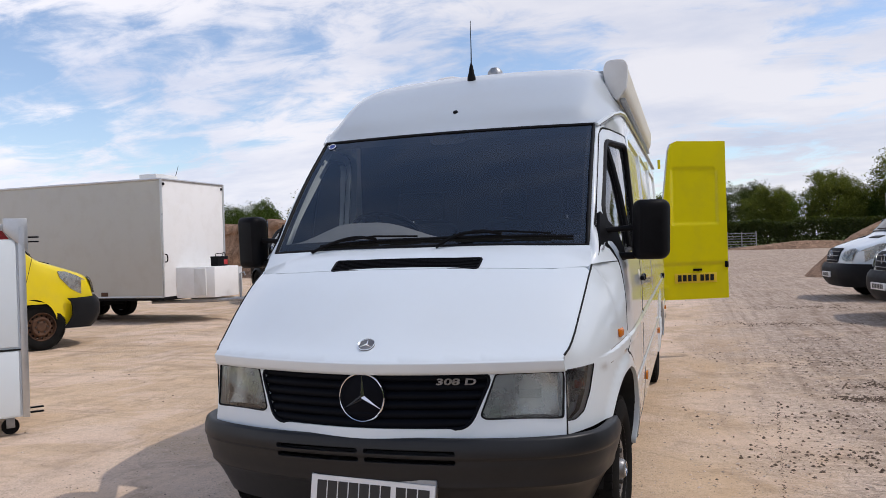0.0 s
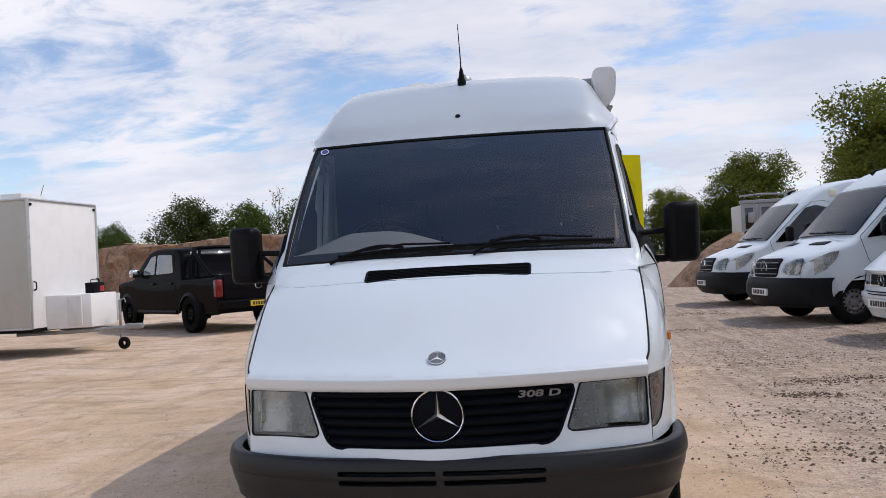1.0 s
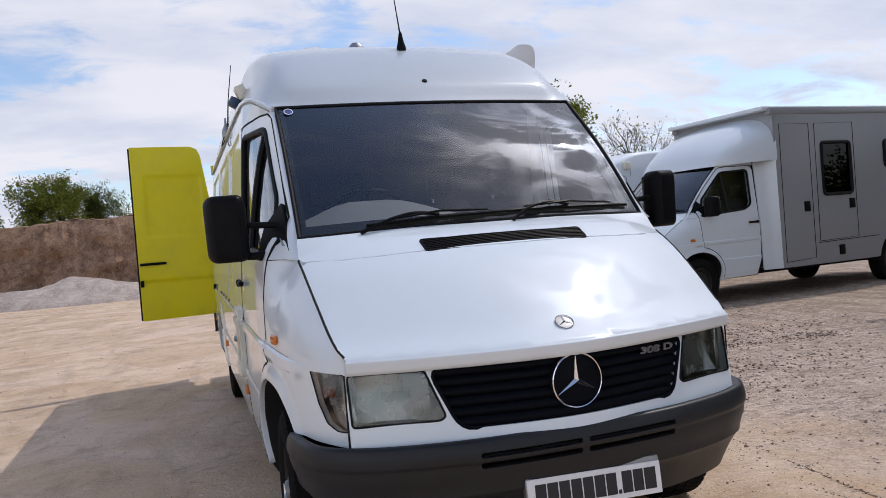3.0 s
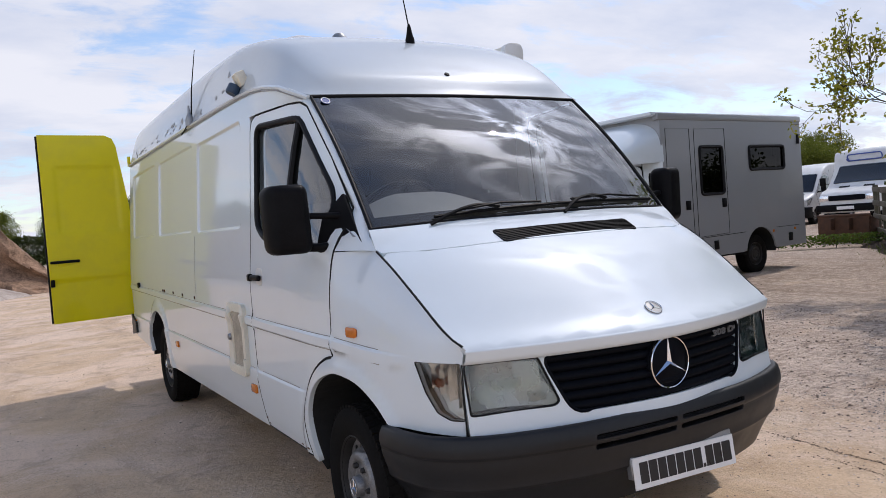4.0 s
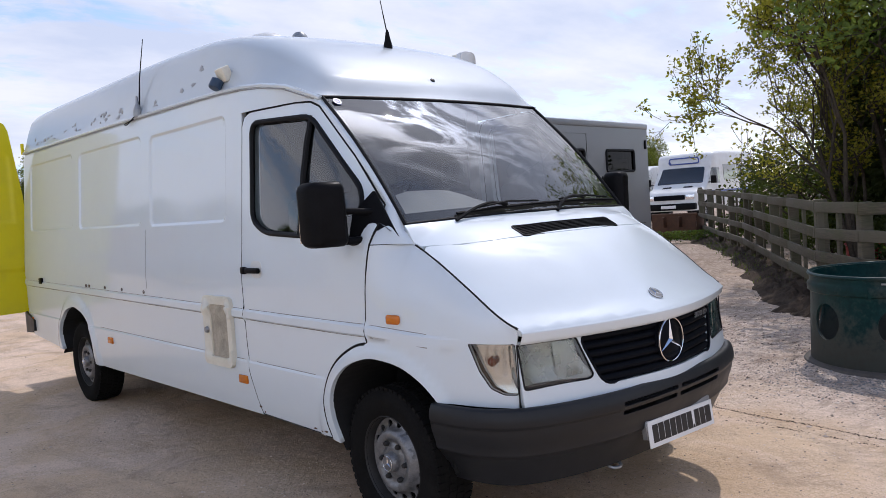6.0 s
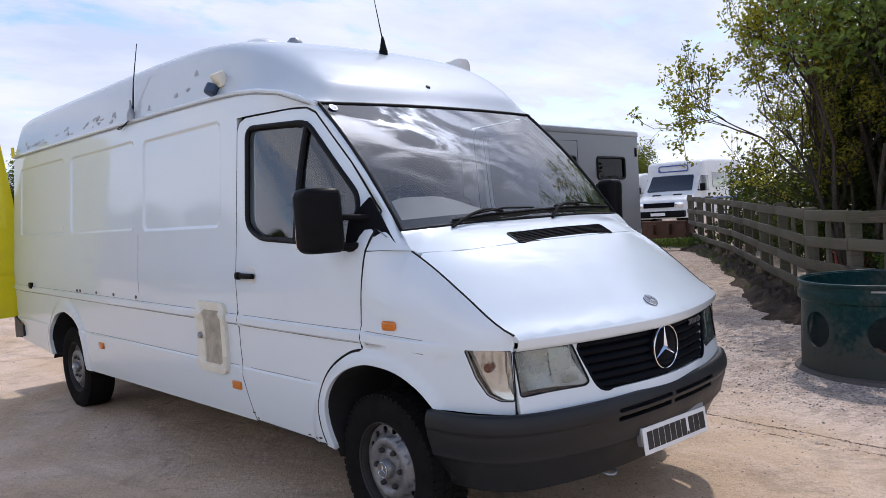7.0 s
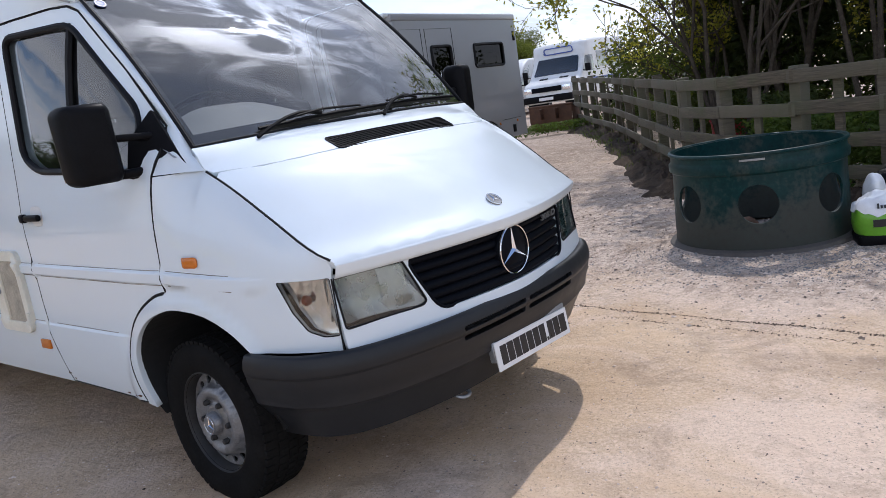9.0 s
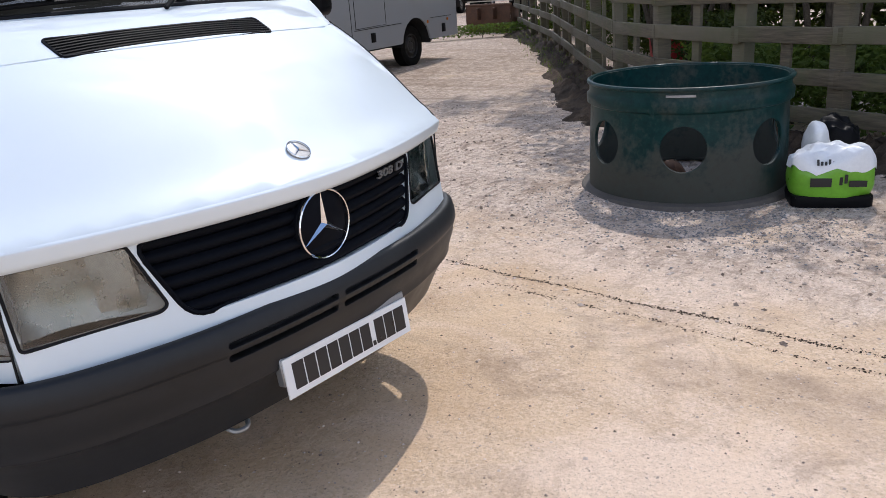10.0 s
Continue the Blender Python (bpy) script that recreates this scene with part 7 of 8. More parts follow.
# long box trailer
tr = thing("box_trailer", pose(-8.45, 10.95, 0, 0, 0, 88), "large white and cream box trailer on a drawbar", "trailer")
TL, TW, T0, TT = 6.6, 1.0, 0.52, 2.80
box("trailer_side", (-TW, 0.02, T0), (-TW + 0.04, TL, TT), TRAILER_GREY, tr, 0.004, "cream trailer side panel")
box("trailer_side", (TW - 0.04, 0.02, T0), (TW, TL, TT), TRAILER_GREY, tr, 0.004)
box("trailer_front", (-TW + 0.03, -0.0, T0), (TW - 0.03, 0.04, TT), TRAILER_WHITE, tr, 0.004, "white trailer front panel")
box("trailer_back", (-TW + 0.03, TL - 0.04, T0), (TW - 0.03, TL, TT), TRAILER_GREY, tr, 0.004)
box("trailer_roof", (-TW, 0, TT - 0.01), (TW, TL, TT + 0.03), TRAILER_WHITE, tr, 0.008)
box("trailer_floor", (-TW, 0, T0 - 0.07), (TW, TL, T0), BLACK_PLASTIC, tr, 0.008)
for sg in (-1, 1):
    tube("corner_trim", [(sg * (TW - 0.005), 0.0, T0), (sg * (TW - 0.005), 0.0, TT + 0.02)], 0.026, ALU, tr, 8)
    tube("roof_trim", [(sg * (TW - 0.005), 0.0, TT + 0.015), (sg * (TW - 0.005), TL, TT + 0.015)], 0.026, ALU, tr, 8)
    tube("floor_trim", [(sg * (TW - 0.005), 0.0, T0), (sg * (TW - 0.005), TL, T0)], 0.02, ALU, tr, 8)
    tube("grab_handle", spline2([(sg * 0.93, -0.01, 1.20), (sg * 0.93, -0.06, 1.22), (sg * 0.93, -0.06, 1.33), (sg * 0.93, -0.01, 1.35)], n=4), 0.012, BLACK_PLASTIC, tr, 8)
    box("marker_lamp", (sg * 0.93 - 0.02, -0.03, TT - 0.10), (sg * 0.93 + 0.02, 0.0, TT - 0.05), BLACK_PLASTIC, tr, 0.006)
    tube("drawbar", [(sg * 0.62, 0.6, T0 - 0.12), (sg * 0.35, -0.5, T0 - 0.12), (0, -1.25, T0 - 0.10)], 0.035, GALV, tr, 8)
    for y in (2.6, 3.35):
        wheel(tr, (sg * 0.80, y, 0.30), sg, GALV, cap=False, r=0.30)
    box("mud_guard", (sg * 0.80 - 0.12, 2.15, 0.62), (sg * 0.80 + 0.12, 3.8, 0.66), BLACK_PLASTIC, tr, 0.01)
tube("front_trim", [(-TW, 0, TT + 0.015), (TW, 0, TT + 0.015)], 0.026, ALU, tr, 8)
box("axle_beam", (-0.8, 2.5, 0.27), (0.8, 3.45, 0.42), UNDER, tr, 0.02)
lk = part("drawbar_locker", bmesh.new(), TRAILER_WHITE, tr)
prism("locker_box", [(-0.62, 0.0), (0.62, 0.0), (0.40, -0.75), (-0.40, -0.75)], T0 - 0.05, 1.08, TRAILER_WHITE, lk, "z", 0.012)
for sg in (-1, 1):
    m = Matrix.Translation((sg * 0.512, -0.372, 0)) @ Matrix.Rotation(sg * math.atan2(0.22, 0.75), 4, "Z")
    box("locker_door", (-0.012, -0.34, T0 + 0.0), (0.012, 0.34, 1.05), WHITE_OLD, lk, 0.006, m=m)
    box("locker_latch", (sg * 0.012 - 0.012, 0.22, 0.68), (sg * 0.012 + 0.012, 0.27, 0.86), BLACK_PLASTIC, lk, 0.008, m=m)
jw = part("jockey_wheel", bmesh.new(), GALV, tr)
tube("jockey_post", [(0.10, -1.0, 0.16), (0.10, -1.0, 0.92)], 0.024, GALV, jw, 10)
tube("jockey_crank", [(0.10, -1.0, 0.92), (0.10, -1.10, 0.95), (0.10, -1.12, 0.88)], 0.012, GALV, jw, 8)
lathe("jockey_tyre", [(0.04, -0.03), (0.10, -0.032), (0.115, -0.015), (0.115, 0.015), (0.10, 0.032), (0.04, 0.03)], RUBBER, jw, 24, "x", (0.10, -1.06, 0.115))
box("coupling", (-0.05, -1.50, 0.38), (0.05, -1.18, 0.48), GALV, tr, 0.015)
for y, w in ((0.30, 0.42), (2.4, 0.7)):
    box("roof_hatch", (-0.75, y, TT + 0.02), (-0.1, y + w, TT + 0.16 if y < 1 else TT + 0.08), WHITE_OLD, tr, 0.02)
tube("trailer_aerial", [(0.5, 0.9, TT + 0.03), (0.5, 0.75, TT + 0.45)], [0.01, 0.004], BLACK_PLASTIC, tr, 6)
box("side_reflector", (TW - 0.002, 1.35, T0 + 0.02), (TW + 0.010, 1.52, T0 + 0.10), RUSTY, tr, 0.004)
box("side_reflector", (-TW - 0.010, 1.35, T0 + 0.02), (-TW + 0.002, 1.52, T0 + 0.10), RUSTY, tr, 0.004)
bt = thing("battery_box", pose(-7.95, 11.05, 1.08, 0, 0, 88), "black battery with red label on the trailer locker", "battery")
box("battery_case", (-0.17, -0.09, 0.0), (0.17, 0.09, 0.17), BLACK_PLASTIC, bt, 0.012)
box("battery_lid", (-0.175, -0.095, 0.165), (0.175, 0.095, 0.20), BLACK_PLASTIC, bt, 0.01)
tube("battery_handle", spline2([(-0.12, 0, 0.19), (-0.11, 0, 0.25), (0.11, 0, 0.25), (0.12, 0, 0.19)], n=4), 0.008, BLACK_PLASTIC, bt, 6)
box("battery_label", (0.03, -0.094, 0.03), (0.15, -0.089, 0.13), RED, bt, 0.001)

# low white cabinet trailer with castors
cb = thing("cabinet_trailer", pose(-3.62, 2.0, 0, 0, 0, 52), "white panelled trailer box with alloy frame and castor", "trailer")
box("cabinet_side", (-2.6, 0.0, 0.145), (-0.02, 0.04, 1.56), WHITE, cb, 0.004)
box("cabinet_end", (-0.04, 0.04, 0.145), (0.0, 1.8, 1.56), WHITE, cb, 0.004)
box("cabinet_back", (-2.6, 1.78, 0.145), (-0.04, 1.82, 1.56), WHITE, cb, 0.004)
box("cabinet_top", (-2.62, -0.01, 1.56), (0.02, 1.83, 1.62), ALU, cb, 0.01)
box("warning_strip", (-2.6, -0.006, 1.50), (-0.10, -0.001, 1.575), PLATE_WHITE, cb, 0.001)
for i in range(18):
    prism("red_chevron", [(-0.16 - i * 0.14, 1.502), (-0.10 - i * 0.14, 1.502), (-0.15 - i * 0.14, 1.573), (-0.21 - i * 0.14, 1.573)], -0.0085, -0.006, RED_LENS, cb, "y", smooth=False)
for z0, z1 in ((0.145, 0.65), (0.67, 1.50)):
    box("cabinet_panel", (-2.5, -0.012, z0 + 0.01), (-0.06, 0.0, z1), WHITE, cb, 0.006)
tube("panel_gap", [(-2.55, -0.008, 0.66), (-0.04, -0.008, 0.66)], 0.007, GAP, cb, 6)
for x in (-0.015,):
    box("frame_post", (x - 0.03, -0.02, 0.14), (x + 0.02, 0.03, 1.60), ALU, cb, 0.006)
prism("corner_cap", [(-0.14, 1.56), (0.025, 1.40), (0.025, 1.66), (-0.14, 1.66)], -0.02, 0.02, ALU, cb, "y", 0.006)
for z in (0.165, 1.475):
    for dz in (0.0, 0.035):
        box("latch_bracket", (0.005, -0.015, z + dz), (0.10, 0.02, z + dz + 0.012), BLACK_PLASTIC, cb, 0.003)
for x, y in ((-0.12, 0.12), (-2.4, 0.12), (-0.12, 1.7), (-2.4, 1.7)):
    cs = part("castor", bmesh.new(), GALV, cb)
    lathe("castor_wheel", [(0.02, -0.018), (0.055, -0.02), (0.062, -0.01), (0.062, 0.01), (0.055, 0.02), (0.02, 0.018)], RUBBER, cs, 20, "y", (x, y, 0.062))
    box("castor_fork", (x - 0.03, y - 0.03, 0.05), (x + 0.03, y + 0.03, 0.145), GALV, cs, 0.006)

# old white minibus behind the fence
mb = thing("minibus", Matrix.Translation((25.48, 15.6, 0)) @ Matrix.Rotation(radians(-82), 4, "Z") @ Matrix.Scale(1.214, 4), "old white minibus with blue stripe and roof box", "minibus")
zt = curve1([(0.0, 0.62), (0.04, 0.85), (0.15, 1.05), (0.4, 1.14), (0.80, 1.22), (0.95, 1.32), (1.40, 1.88), (1.46, 2.00), (1.52, 2.28), (1.7, 2.40), (3.0, 2.45), (5.6, 2.45), (5.7, 2.3)])
half = curve1([(0.0, 0.78), (0.15, 0.90), (0.5, 0.98), (1.4, 1.0), (1.7, 1.08), (5.7, 1.08)])
body, side = shell(mb, zt, half, 0.42, (0.85, 4.2), WHITE_OLD, length=5.7, tumble=0.05, soft=0.10)
on_top("windscreen", [(-0.82, 0.98), (0.82, 0.98), (0.76, 1.40), (-0.76, 1.40)], zt, None, GLASS_SCREEN, mb, 0.022)
# dark sheet added under the screen for the unlit inside of the bus
on_top("cab_dark_sheet", [(-0.82, 0.98), (0.82, 0.98), (0.76, 1.40), (-0.76, 1.40)], zt, None, SEAT_AND_DARK, mb, 0.012)
tube("roof_sign", [(lambda p: (p[0], 1.42 + 0.02 * abs(p[0]), p[1]))(q) for q in rounded([(-0.55, 2.04), (0.55, 2.04), (0.52, 2.24), (-0.52, 2.24)], 0.08) + [(-0.55 + 0.08, 2.04)]], 0.022, BLUE_PRINT, mb, 6)
skin("grille", rounded([(-0.55, 0.96), (0.55, 0.96), (0.55, 0.80), (-0.55, 0.80)], 0.03), lambda x, z: (x, -0.015 + 0.10 * (x / 0.78) ** 2, z), GRILLE_BLACK, mb, 0.1, 0.02, ref=(0, 2, 1))
box("bumper", (-0.92, -0.06, 0.46), (0.92, 0.16, 0.68), BLACK_PLASTIC, mb, 0.04, seg=3)
box("number_plate", (-0.26, -0.07, 0.52), (0.26, -0.06, 0.62), PLATE_WHITE, mb, 0.002)
for sg in (-1, 1):
    box("headlight", (sg * 0.70 - 0.14, 0.045, 0.80), (sg * 0.70 + 0.14, 0.2, 0.97), INDICATOR_BOWL, mb, 0.02)
    on_top("bonnet_vent", [(sg * 0.38 - 0.16, 0.74), (sg * 0.38 + 0.16, 0.74), (sg * 0.38 + 0.16, 0.84), (sg * 0.38 - 0.16, 0.84)], zt, None, BLACK_PLASTIC, mb, 0.012, r=0.02)
    on_side("door_glass", [(1.10, 1.30), (1.95, 1.30), (1.95, 1.84), (1.45, 1.84)], side, sg, GLASS_DARK, mb, 0.010)
    on_side("side_window", [(2.35, 1.40), (3.6, 1.40), (3.6, 1.95), (2.35, 1.95)], side, sg, GLASS_DARK, mb, 0.010)
    on_side("side_window", [(3.75, 1.40), (5.2, 1.40), (5.2, 1.95), (3.75, 1.95)], side, sg, GLASS_DARK, mb, 0.010)
    on_side("blue_stripe", [(0.3, 0.98), (5.6, 0.98), (5.6, 1.06), (0.5, 1.06)], side, sg, BLUE_PRINT, mb, 0.006)
    box("mirror", (sg * 1.18 - 0.09, 1.0, 1.30), (sg * 1.18 + 0.09, 1.1, 1.56), BLACK_PLASTIC, mb, 0.03, seg=3)
    tube("mirror_arm", [(sg * 0.95, 1.08, 1.34), (sg * 1.16, 1.06, 1.36)], 0.015, BLACK_PLASTIC, mb, 6)
    for y in (0.85, 4.2):
        wheel(mb, (sg * 0.85, y, 0.345), sg, STEEL, cap=False)
cargo_van(Matrix.Translation((27.2, 19.6, 0)) @ Matrix.Rotation(radians(-80), 4, "Z"), "white van parked behind an old minibus", WHITE_OLD, cond=False)

# wheelless digger bucket
bk = thing("digger_bucket", Matrix.Translation((16.76, 10.15, 0)) @ Matrix.Rotation(radians(-93.4), 4, "Z") @ Matrix.Scale(0.85, 4), "rusty steel digger bucket lying on the ground", "bucket")
pr = [(0.0, 0.82), (-0.02, 0.30), (0.10, 0.06), (0.35, 0.0), (0.85, 0.02)]
grid("bucket_shell", lambda a, b: (-0.85 + 1.7 * a, *spline2(pr, n=6)[round(b * 24)]), 2, 24, RUSTY, bk, thick=0.03)
for sg in (-1, 1):
    prism("bucket_cheek", [(0.0, 0.80), (-0.02, 0.30), (0.10, 0.06), (0.35, 0.0), (0.85, 0.02), (0.40, 0.62)], sg * 0.86 - 0.015, sg * 0.86 + 0.015, RUSTY, bk, "x", 0.004)
tube("bucket_lip", [(-0.87, 0.0, 0.82), (0.87, 0.0, 0.82)], 0.045, RUSTY, bk)
for x in (-0.3, 0.3):
    box("bucket_lug", (x - 0.03, -0.22, 0.40), (x + 0.03, 0.0, 0.75), RUSTY, bk, 0.01)

# ---- drum, bags, fence ----
m = Mat("green_moulded_plastic", (0.012, 0.055, 0.052), 0.45, spec=0.18)
n1, n2 = m.noise(3.2, 6, 0.6), m.noise(26, 5, 0.65)
sp = m.n.new("ShaderNodeSeparateXYZ")
m.l.new(m.coord(), sp.inputs[0])
mud = m.ramp(m.math("ADD", m.math("MULTIPLY", n1, 0.7), m.math("ADD", m.math("MULTIPLY", n2, 0.3), m.ramp(sp.outputs[2], [(0.0, 0.30), (0.42, 0.0)]))), [(0.50, 0.0), (0.66, 0.6)])
m.col(m.mix(mud, m.mix(m.ramp(n2, [(0.3, 0.0), (0.7, 1.0)]), (0.002, 0.020, 0.021), (0.004, 0.040, 0.040)), (0.080, 0.068, 0.055)))
m.link("Roughness", m.ramp(mud, [(0.0, 0.35), (0.8, 0.8)]))
DRUM = m.m
DR, DH = 0.61, 0.70
dr = thing("plastic_drum", pose(3.46, 0.29, 0), "large dark green plastic drum with round holes, muddy", "drum")
holes = []
for k in range(7):
    a = 2 * math.pi * k / 7
    c = (-2.84 + a) * DR
    holes.append([(c + 0.135 * math.cos(t), 0.36 + 0.135 * math.sin(t)) for t in np.linspace(0, 2 * math.pi, 28)[:-1]])
lim = math.pi * DR
hh = []
for h in holes:
    cx = sum(p[0] for p in h) / len(h)
    while cx > lim:
        cx -= 2 * lim
        h = [(p[0] - 2 * lim, p[1]) for p in h]
    if abs(cx) < lim - 0.14:
        hh.append(h)
taper = curve1([(0.0, 0.0), (0.3, -0.004), (0.56, -0.012), (0.575, 0.010), (0.625, 0.012), (0.64, -0.004), (DH, -0.006)])
skin("drum_wall", [(-lim, 0.03), (lim, 0.03), (lim, DH), (-lim, DH)], lambda u, z: ((DR + taper(z)) * math.cos(u / DR), (DR + taper(z)) * math.sin(u / DR), z), DRUM, dr, 0.05, 0.012, hh, ref=(0, 0, 0.3), lines_v=(0.56, 0.567, 0.575, 0.625, 0.64))
skin("drum_lining", [(-lim, 0.03), (lim, 0.03), (lim, DH), (-lim, DH)], lambda u, z: ((DR + taper(z) - 0.016) * math.cos(u / DR), (DR + taper(z) - 0.016) * math.sin(u / DR), z), DRUM, dr, 0.06, 0.004, hh, ref=(0, 0, 0.3))
bm = bmesh.new()
b_lathe(bm, [(DR - 0.02, 0.0), (DR + 0.055, 0.0), (DR + 0.060, 0.012), (DR + 0.045, 0.035), (DR + 0.0, 0.045), (DR - 0.02, 0.045)], 64)
part("drum_foot", bm, plain("muddy_plastic", (0.10, 0.085, 0.072), 0.8, var=0.4, bump=0.2), dr)
bm = bmesh.new()
b_tube(bm, [((DR - 0.002) * math.cos(t), (DR - 0.002) * math.sin(t), DH) for t in np.linspace(0, 2 * math.pi, 65)], 0.014, 8, False)
part("drum_rim", bm, DRUM, dr)
skin("drum_label", [(-2.84 * DR - 0.10, 0.66), (-2.84 * DR + 0.06, 0.66), (-2.84 * DR + 0.06, 0.672), (-2.84 * DR - 0.10, 0.672)], lambda u, z: ((DR + 0.004) * math.cos(u / DR), (DR + 0.004) * math.sin(u / DR), z), GALV, dr, 0.03, 0.006, ref=(0, 0, 0.3))
for k, (x, y, r) in enumerate(((0.05, 0.1, 0.09), (-0.12, 0.0, 0.07), (0.10, -0.12, 0.06))):
    rk = thing("stone", pose(3.46 + x, 0.29 + y, r * 0.7 + 0.0), "grey stone lying inside the drum", "stone", "stones in the drum")
    bm = bmesh.new()
    bmesh.ops.create_icosphere(bm, subdivisions=2, radius=r)
    for q in bm.verts:
        q.co *= 1 + 0.35 * noise.noise(q.co * 9 + Vector((k, 0, 0)))
    part("stone_body", bm, GALV if k == 1 else RUSTY, rk)


def sack(name, at, label, size, material, top_mat, seed):
    """A slumped plastic sack: a pillow with folds and a gathered top."""
    b = thing(name, at, label, "bag")

    def skin_at(a, c, grow=0.0):
        t, p = 2 * math.pi * a, math.pi * (c - 0.5)
        cx, sx, cp, s_p = math.cos(t), math.sin(t), math.cos(p), math.sin(p)
        e = lambda q, k: math.copysign(abs(q) ** k, q)
        x, y, z = size[0] * e(cx, 0.6) * e(cp, 0.6), size[1] * e(sx, 0.6) * e(cp, 0.6), size[2] * (e(s_p, 0.75) + 1)
        n = noise.noise(Vector((x * 7 + seed, y * 7, z * 9))) * 0.05 + noise.noise(Vector((x * 17 + seed, y * 17, z * 17))) * 0.04
        k = 1 + grow
        return (x * k * (1 + n), y * k * (1 + n) + 0.05 * z, max(0.002, z * k + n * 0.8 * (z > 0.03)))
    grid("sack_body", lambda a, c: skin_at(a, c), 48, 24, material, b)
    if top_mat:
        grid("sack_top", lambda a, c: (lambda q: (q[0], q[1], q[2] + 0.01 + 0.02 * noise.noise(Vector((9 * a, 2 * c, seed))) * (1.2 - c)))(skin_at(a, 0.56 + 0.44 * c, 0.03)), 48, 12, top_mat, b, "white plastic folded over the top")
    return b


GREEN_BAG = plain("green_printed_plastic", (0.16, 0.42, 0.03), 0.35, var=0.25, scale=6)
WHITE_BAG = plain("white_plastic_film", (0.76, 0.77, 0.78), 0.35, var=0.10, scale=8, bump=0.1)
sk1 = sack("compost_bag", pose(3.36, -0.58, 0, 0, 0, 112), "green and white plastic compost bag, open and slumped", (0.225, 0.15, 0.155), GREEN_BAG, WHITE_BAG, 3.0)
prism("bag_foot", rounded([(-0.215, -0.145), (0.215, -0.145), (0.215, 0.145), (-0.215, 0.145)], 0.05), 0.0, 0.07, BLACK_PLASTIC, sk1, "z", 0.01)
bars("bag_print", [(-0.13, -0.01, 0.11, 0.05), (0.02, 0.0, 0.016, 0.045), (0.045, 0.01, 0.016, 0.05), (0.07, -0.01, 0.09, 0.035)], PLATE_BLACK, sk1, Matrix.Translation((0.0, 0.160, 0.14)) @ Matrix.Rotation(math.pi, 4, "Z") @ Matrix.Rotation(math.pi / 2, 4, "X"), 0.004)
bars("bag_print", [(-0.08 + i * 0.020, 0.0, 0.012, 0.022 + 0.012 * (i % 3 == 0)) for i in range(8)], PLATE_BLACK, sk1, Matrix.Translation((0.02, 0.150, 0.25)) @ Matrix.Rotation(math.pi, 4, "Z") @ Matrix.Rotation(math.pi / 2 - 0.35, 4, "X"), 0.004)
sack("white_sack", pose(3.62, -0.46, 0, 0, 0, 60), "crumpled white plastic sack beside the drum", (0.07, 0.07, 0.20), WHITE_BAG, None, 8.0)
sack("black_sack", pose(3.98, -0.52, 0, 0, 0, 20), "crumpled black plastic sack by the fence", (0.14, 0.12, 0.19), BLACK_PLASTIC, None, 5.0)

m = Mat("weathered_fence_wood", (0.2, 0.16, 0.11), 0.85)
gr = m.noise(6, 6, 0.65, m.mapped((1, 1, 14)), 0.3)
gr2 = m.noise(3, 5, 0.6)
base = m.mix(m.ramp(gr, [(0.3, 0.0), (0.7, 1.0)]), (0.030, 0.024, 0.016), (0.135, 0.108, 0.070))
m.col(m.mix(m.ramp(gr2, [(0.45, 0.0), (0.68, 0.6)]), m.mix(m.rnd(), base, (0.12, 0.105, 0.072)), (0.070, 0.078, 0.032)))
m.bump(gr, 0.5, 0.01)
FENCE = m.m


def fence(points, name_label, tall=(1.0, 1.0)):
    """Post and four-rail fence along plan points."""
    f = thing("rail_fence", pose(points[0][0], points[0][1], 0), name_label, "fence", "yard fence")
    o = Vector((points[0][0], points[0][1], 0))
    posts = []
    reach = Vector((points[-1][0] - points[0][0], points[-1][1] - points[0][1], 0))
    k_at = lambda v: tall[0] + (tall[1] - tall[0]) * min(1.0, max(0.0, v.dot(reach) / reach.length_squared))
    for (x0, y0), (x1, y1) in zip(points, points[1:]):
        d = Vector((x1 - x0, y1 - y0, 0))
        n = max(1, round(d.length / 1.75))
        ang = math.atan2(d.y, d.x)
        for i in range(n + 1):
            p = Vector((x0, y0, 0)) + d * i / n - o
            if i or not posts:
                lean = random.uniform(-0.02, 0.02)
                box("fence_post", (-0.06, -0.06, 0.0), (0.06, 0.06, 1.20 * k_at(p) + random.uniform(-0.03, 0.05)), FENCE, f, 0.008, m=Matrix.Translation(p) @ Matrix.Rotation(ang, 4, "Z") @ Matrix.Rotation(lean, 4, "X"))
                posts.append(p)
            if i < n:
                q = Vector((x0, y0, 0)) + d * (i + 1) / n - o
                mid = p + (q - p) * 0.5
                box("fence_stave", (-0.04, -0.058, 0.0), (0.04, -0.022, 1.13 * k_at(mid) + random.uniform(-0.03, 0.03)), FENCE, f, 0.005, m=Matrix.Translation(mid) @ Matrix.Rotation(ang, 4, "Z"))
                for z in (0.27, 0.55, 0.84, 1.13):
                    bm = bmesh.new()
                    L = (q - p).length
                    b_box(bm, (-0.04, -0.098, -0.058), (L + 0.04, -0.062, 0.058), 0.006)
                    z0, z1 = z * k_at(p) + random.uniform(-0.015, 0.015), z * k_at(q) + random.uniform(-0.015, 0.015)
                    bmesh.ops.transform(bm, matrix=Matrix.Translation(p + Vector((0, 0, z0))) @ Matrix.Rotation(ang, 4, "Z") @ Matrix.Rotation(-math.atan2(z1 - z0, L), 4, "Y"), verts=bm.verts)
                    part("fence_rail", bm, FENCE, f)
    return f


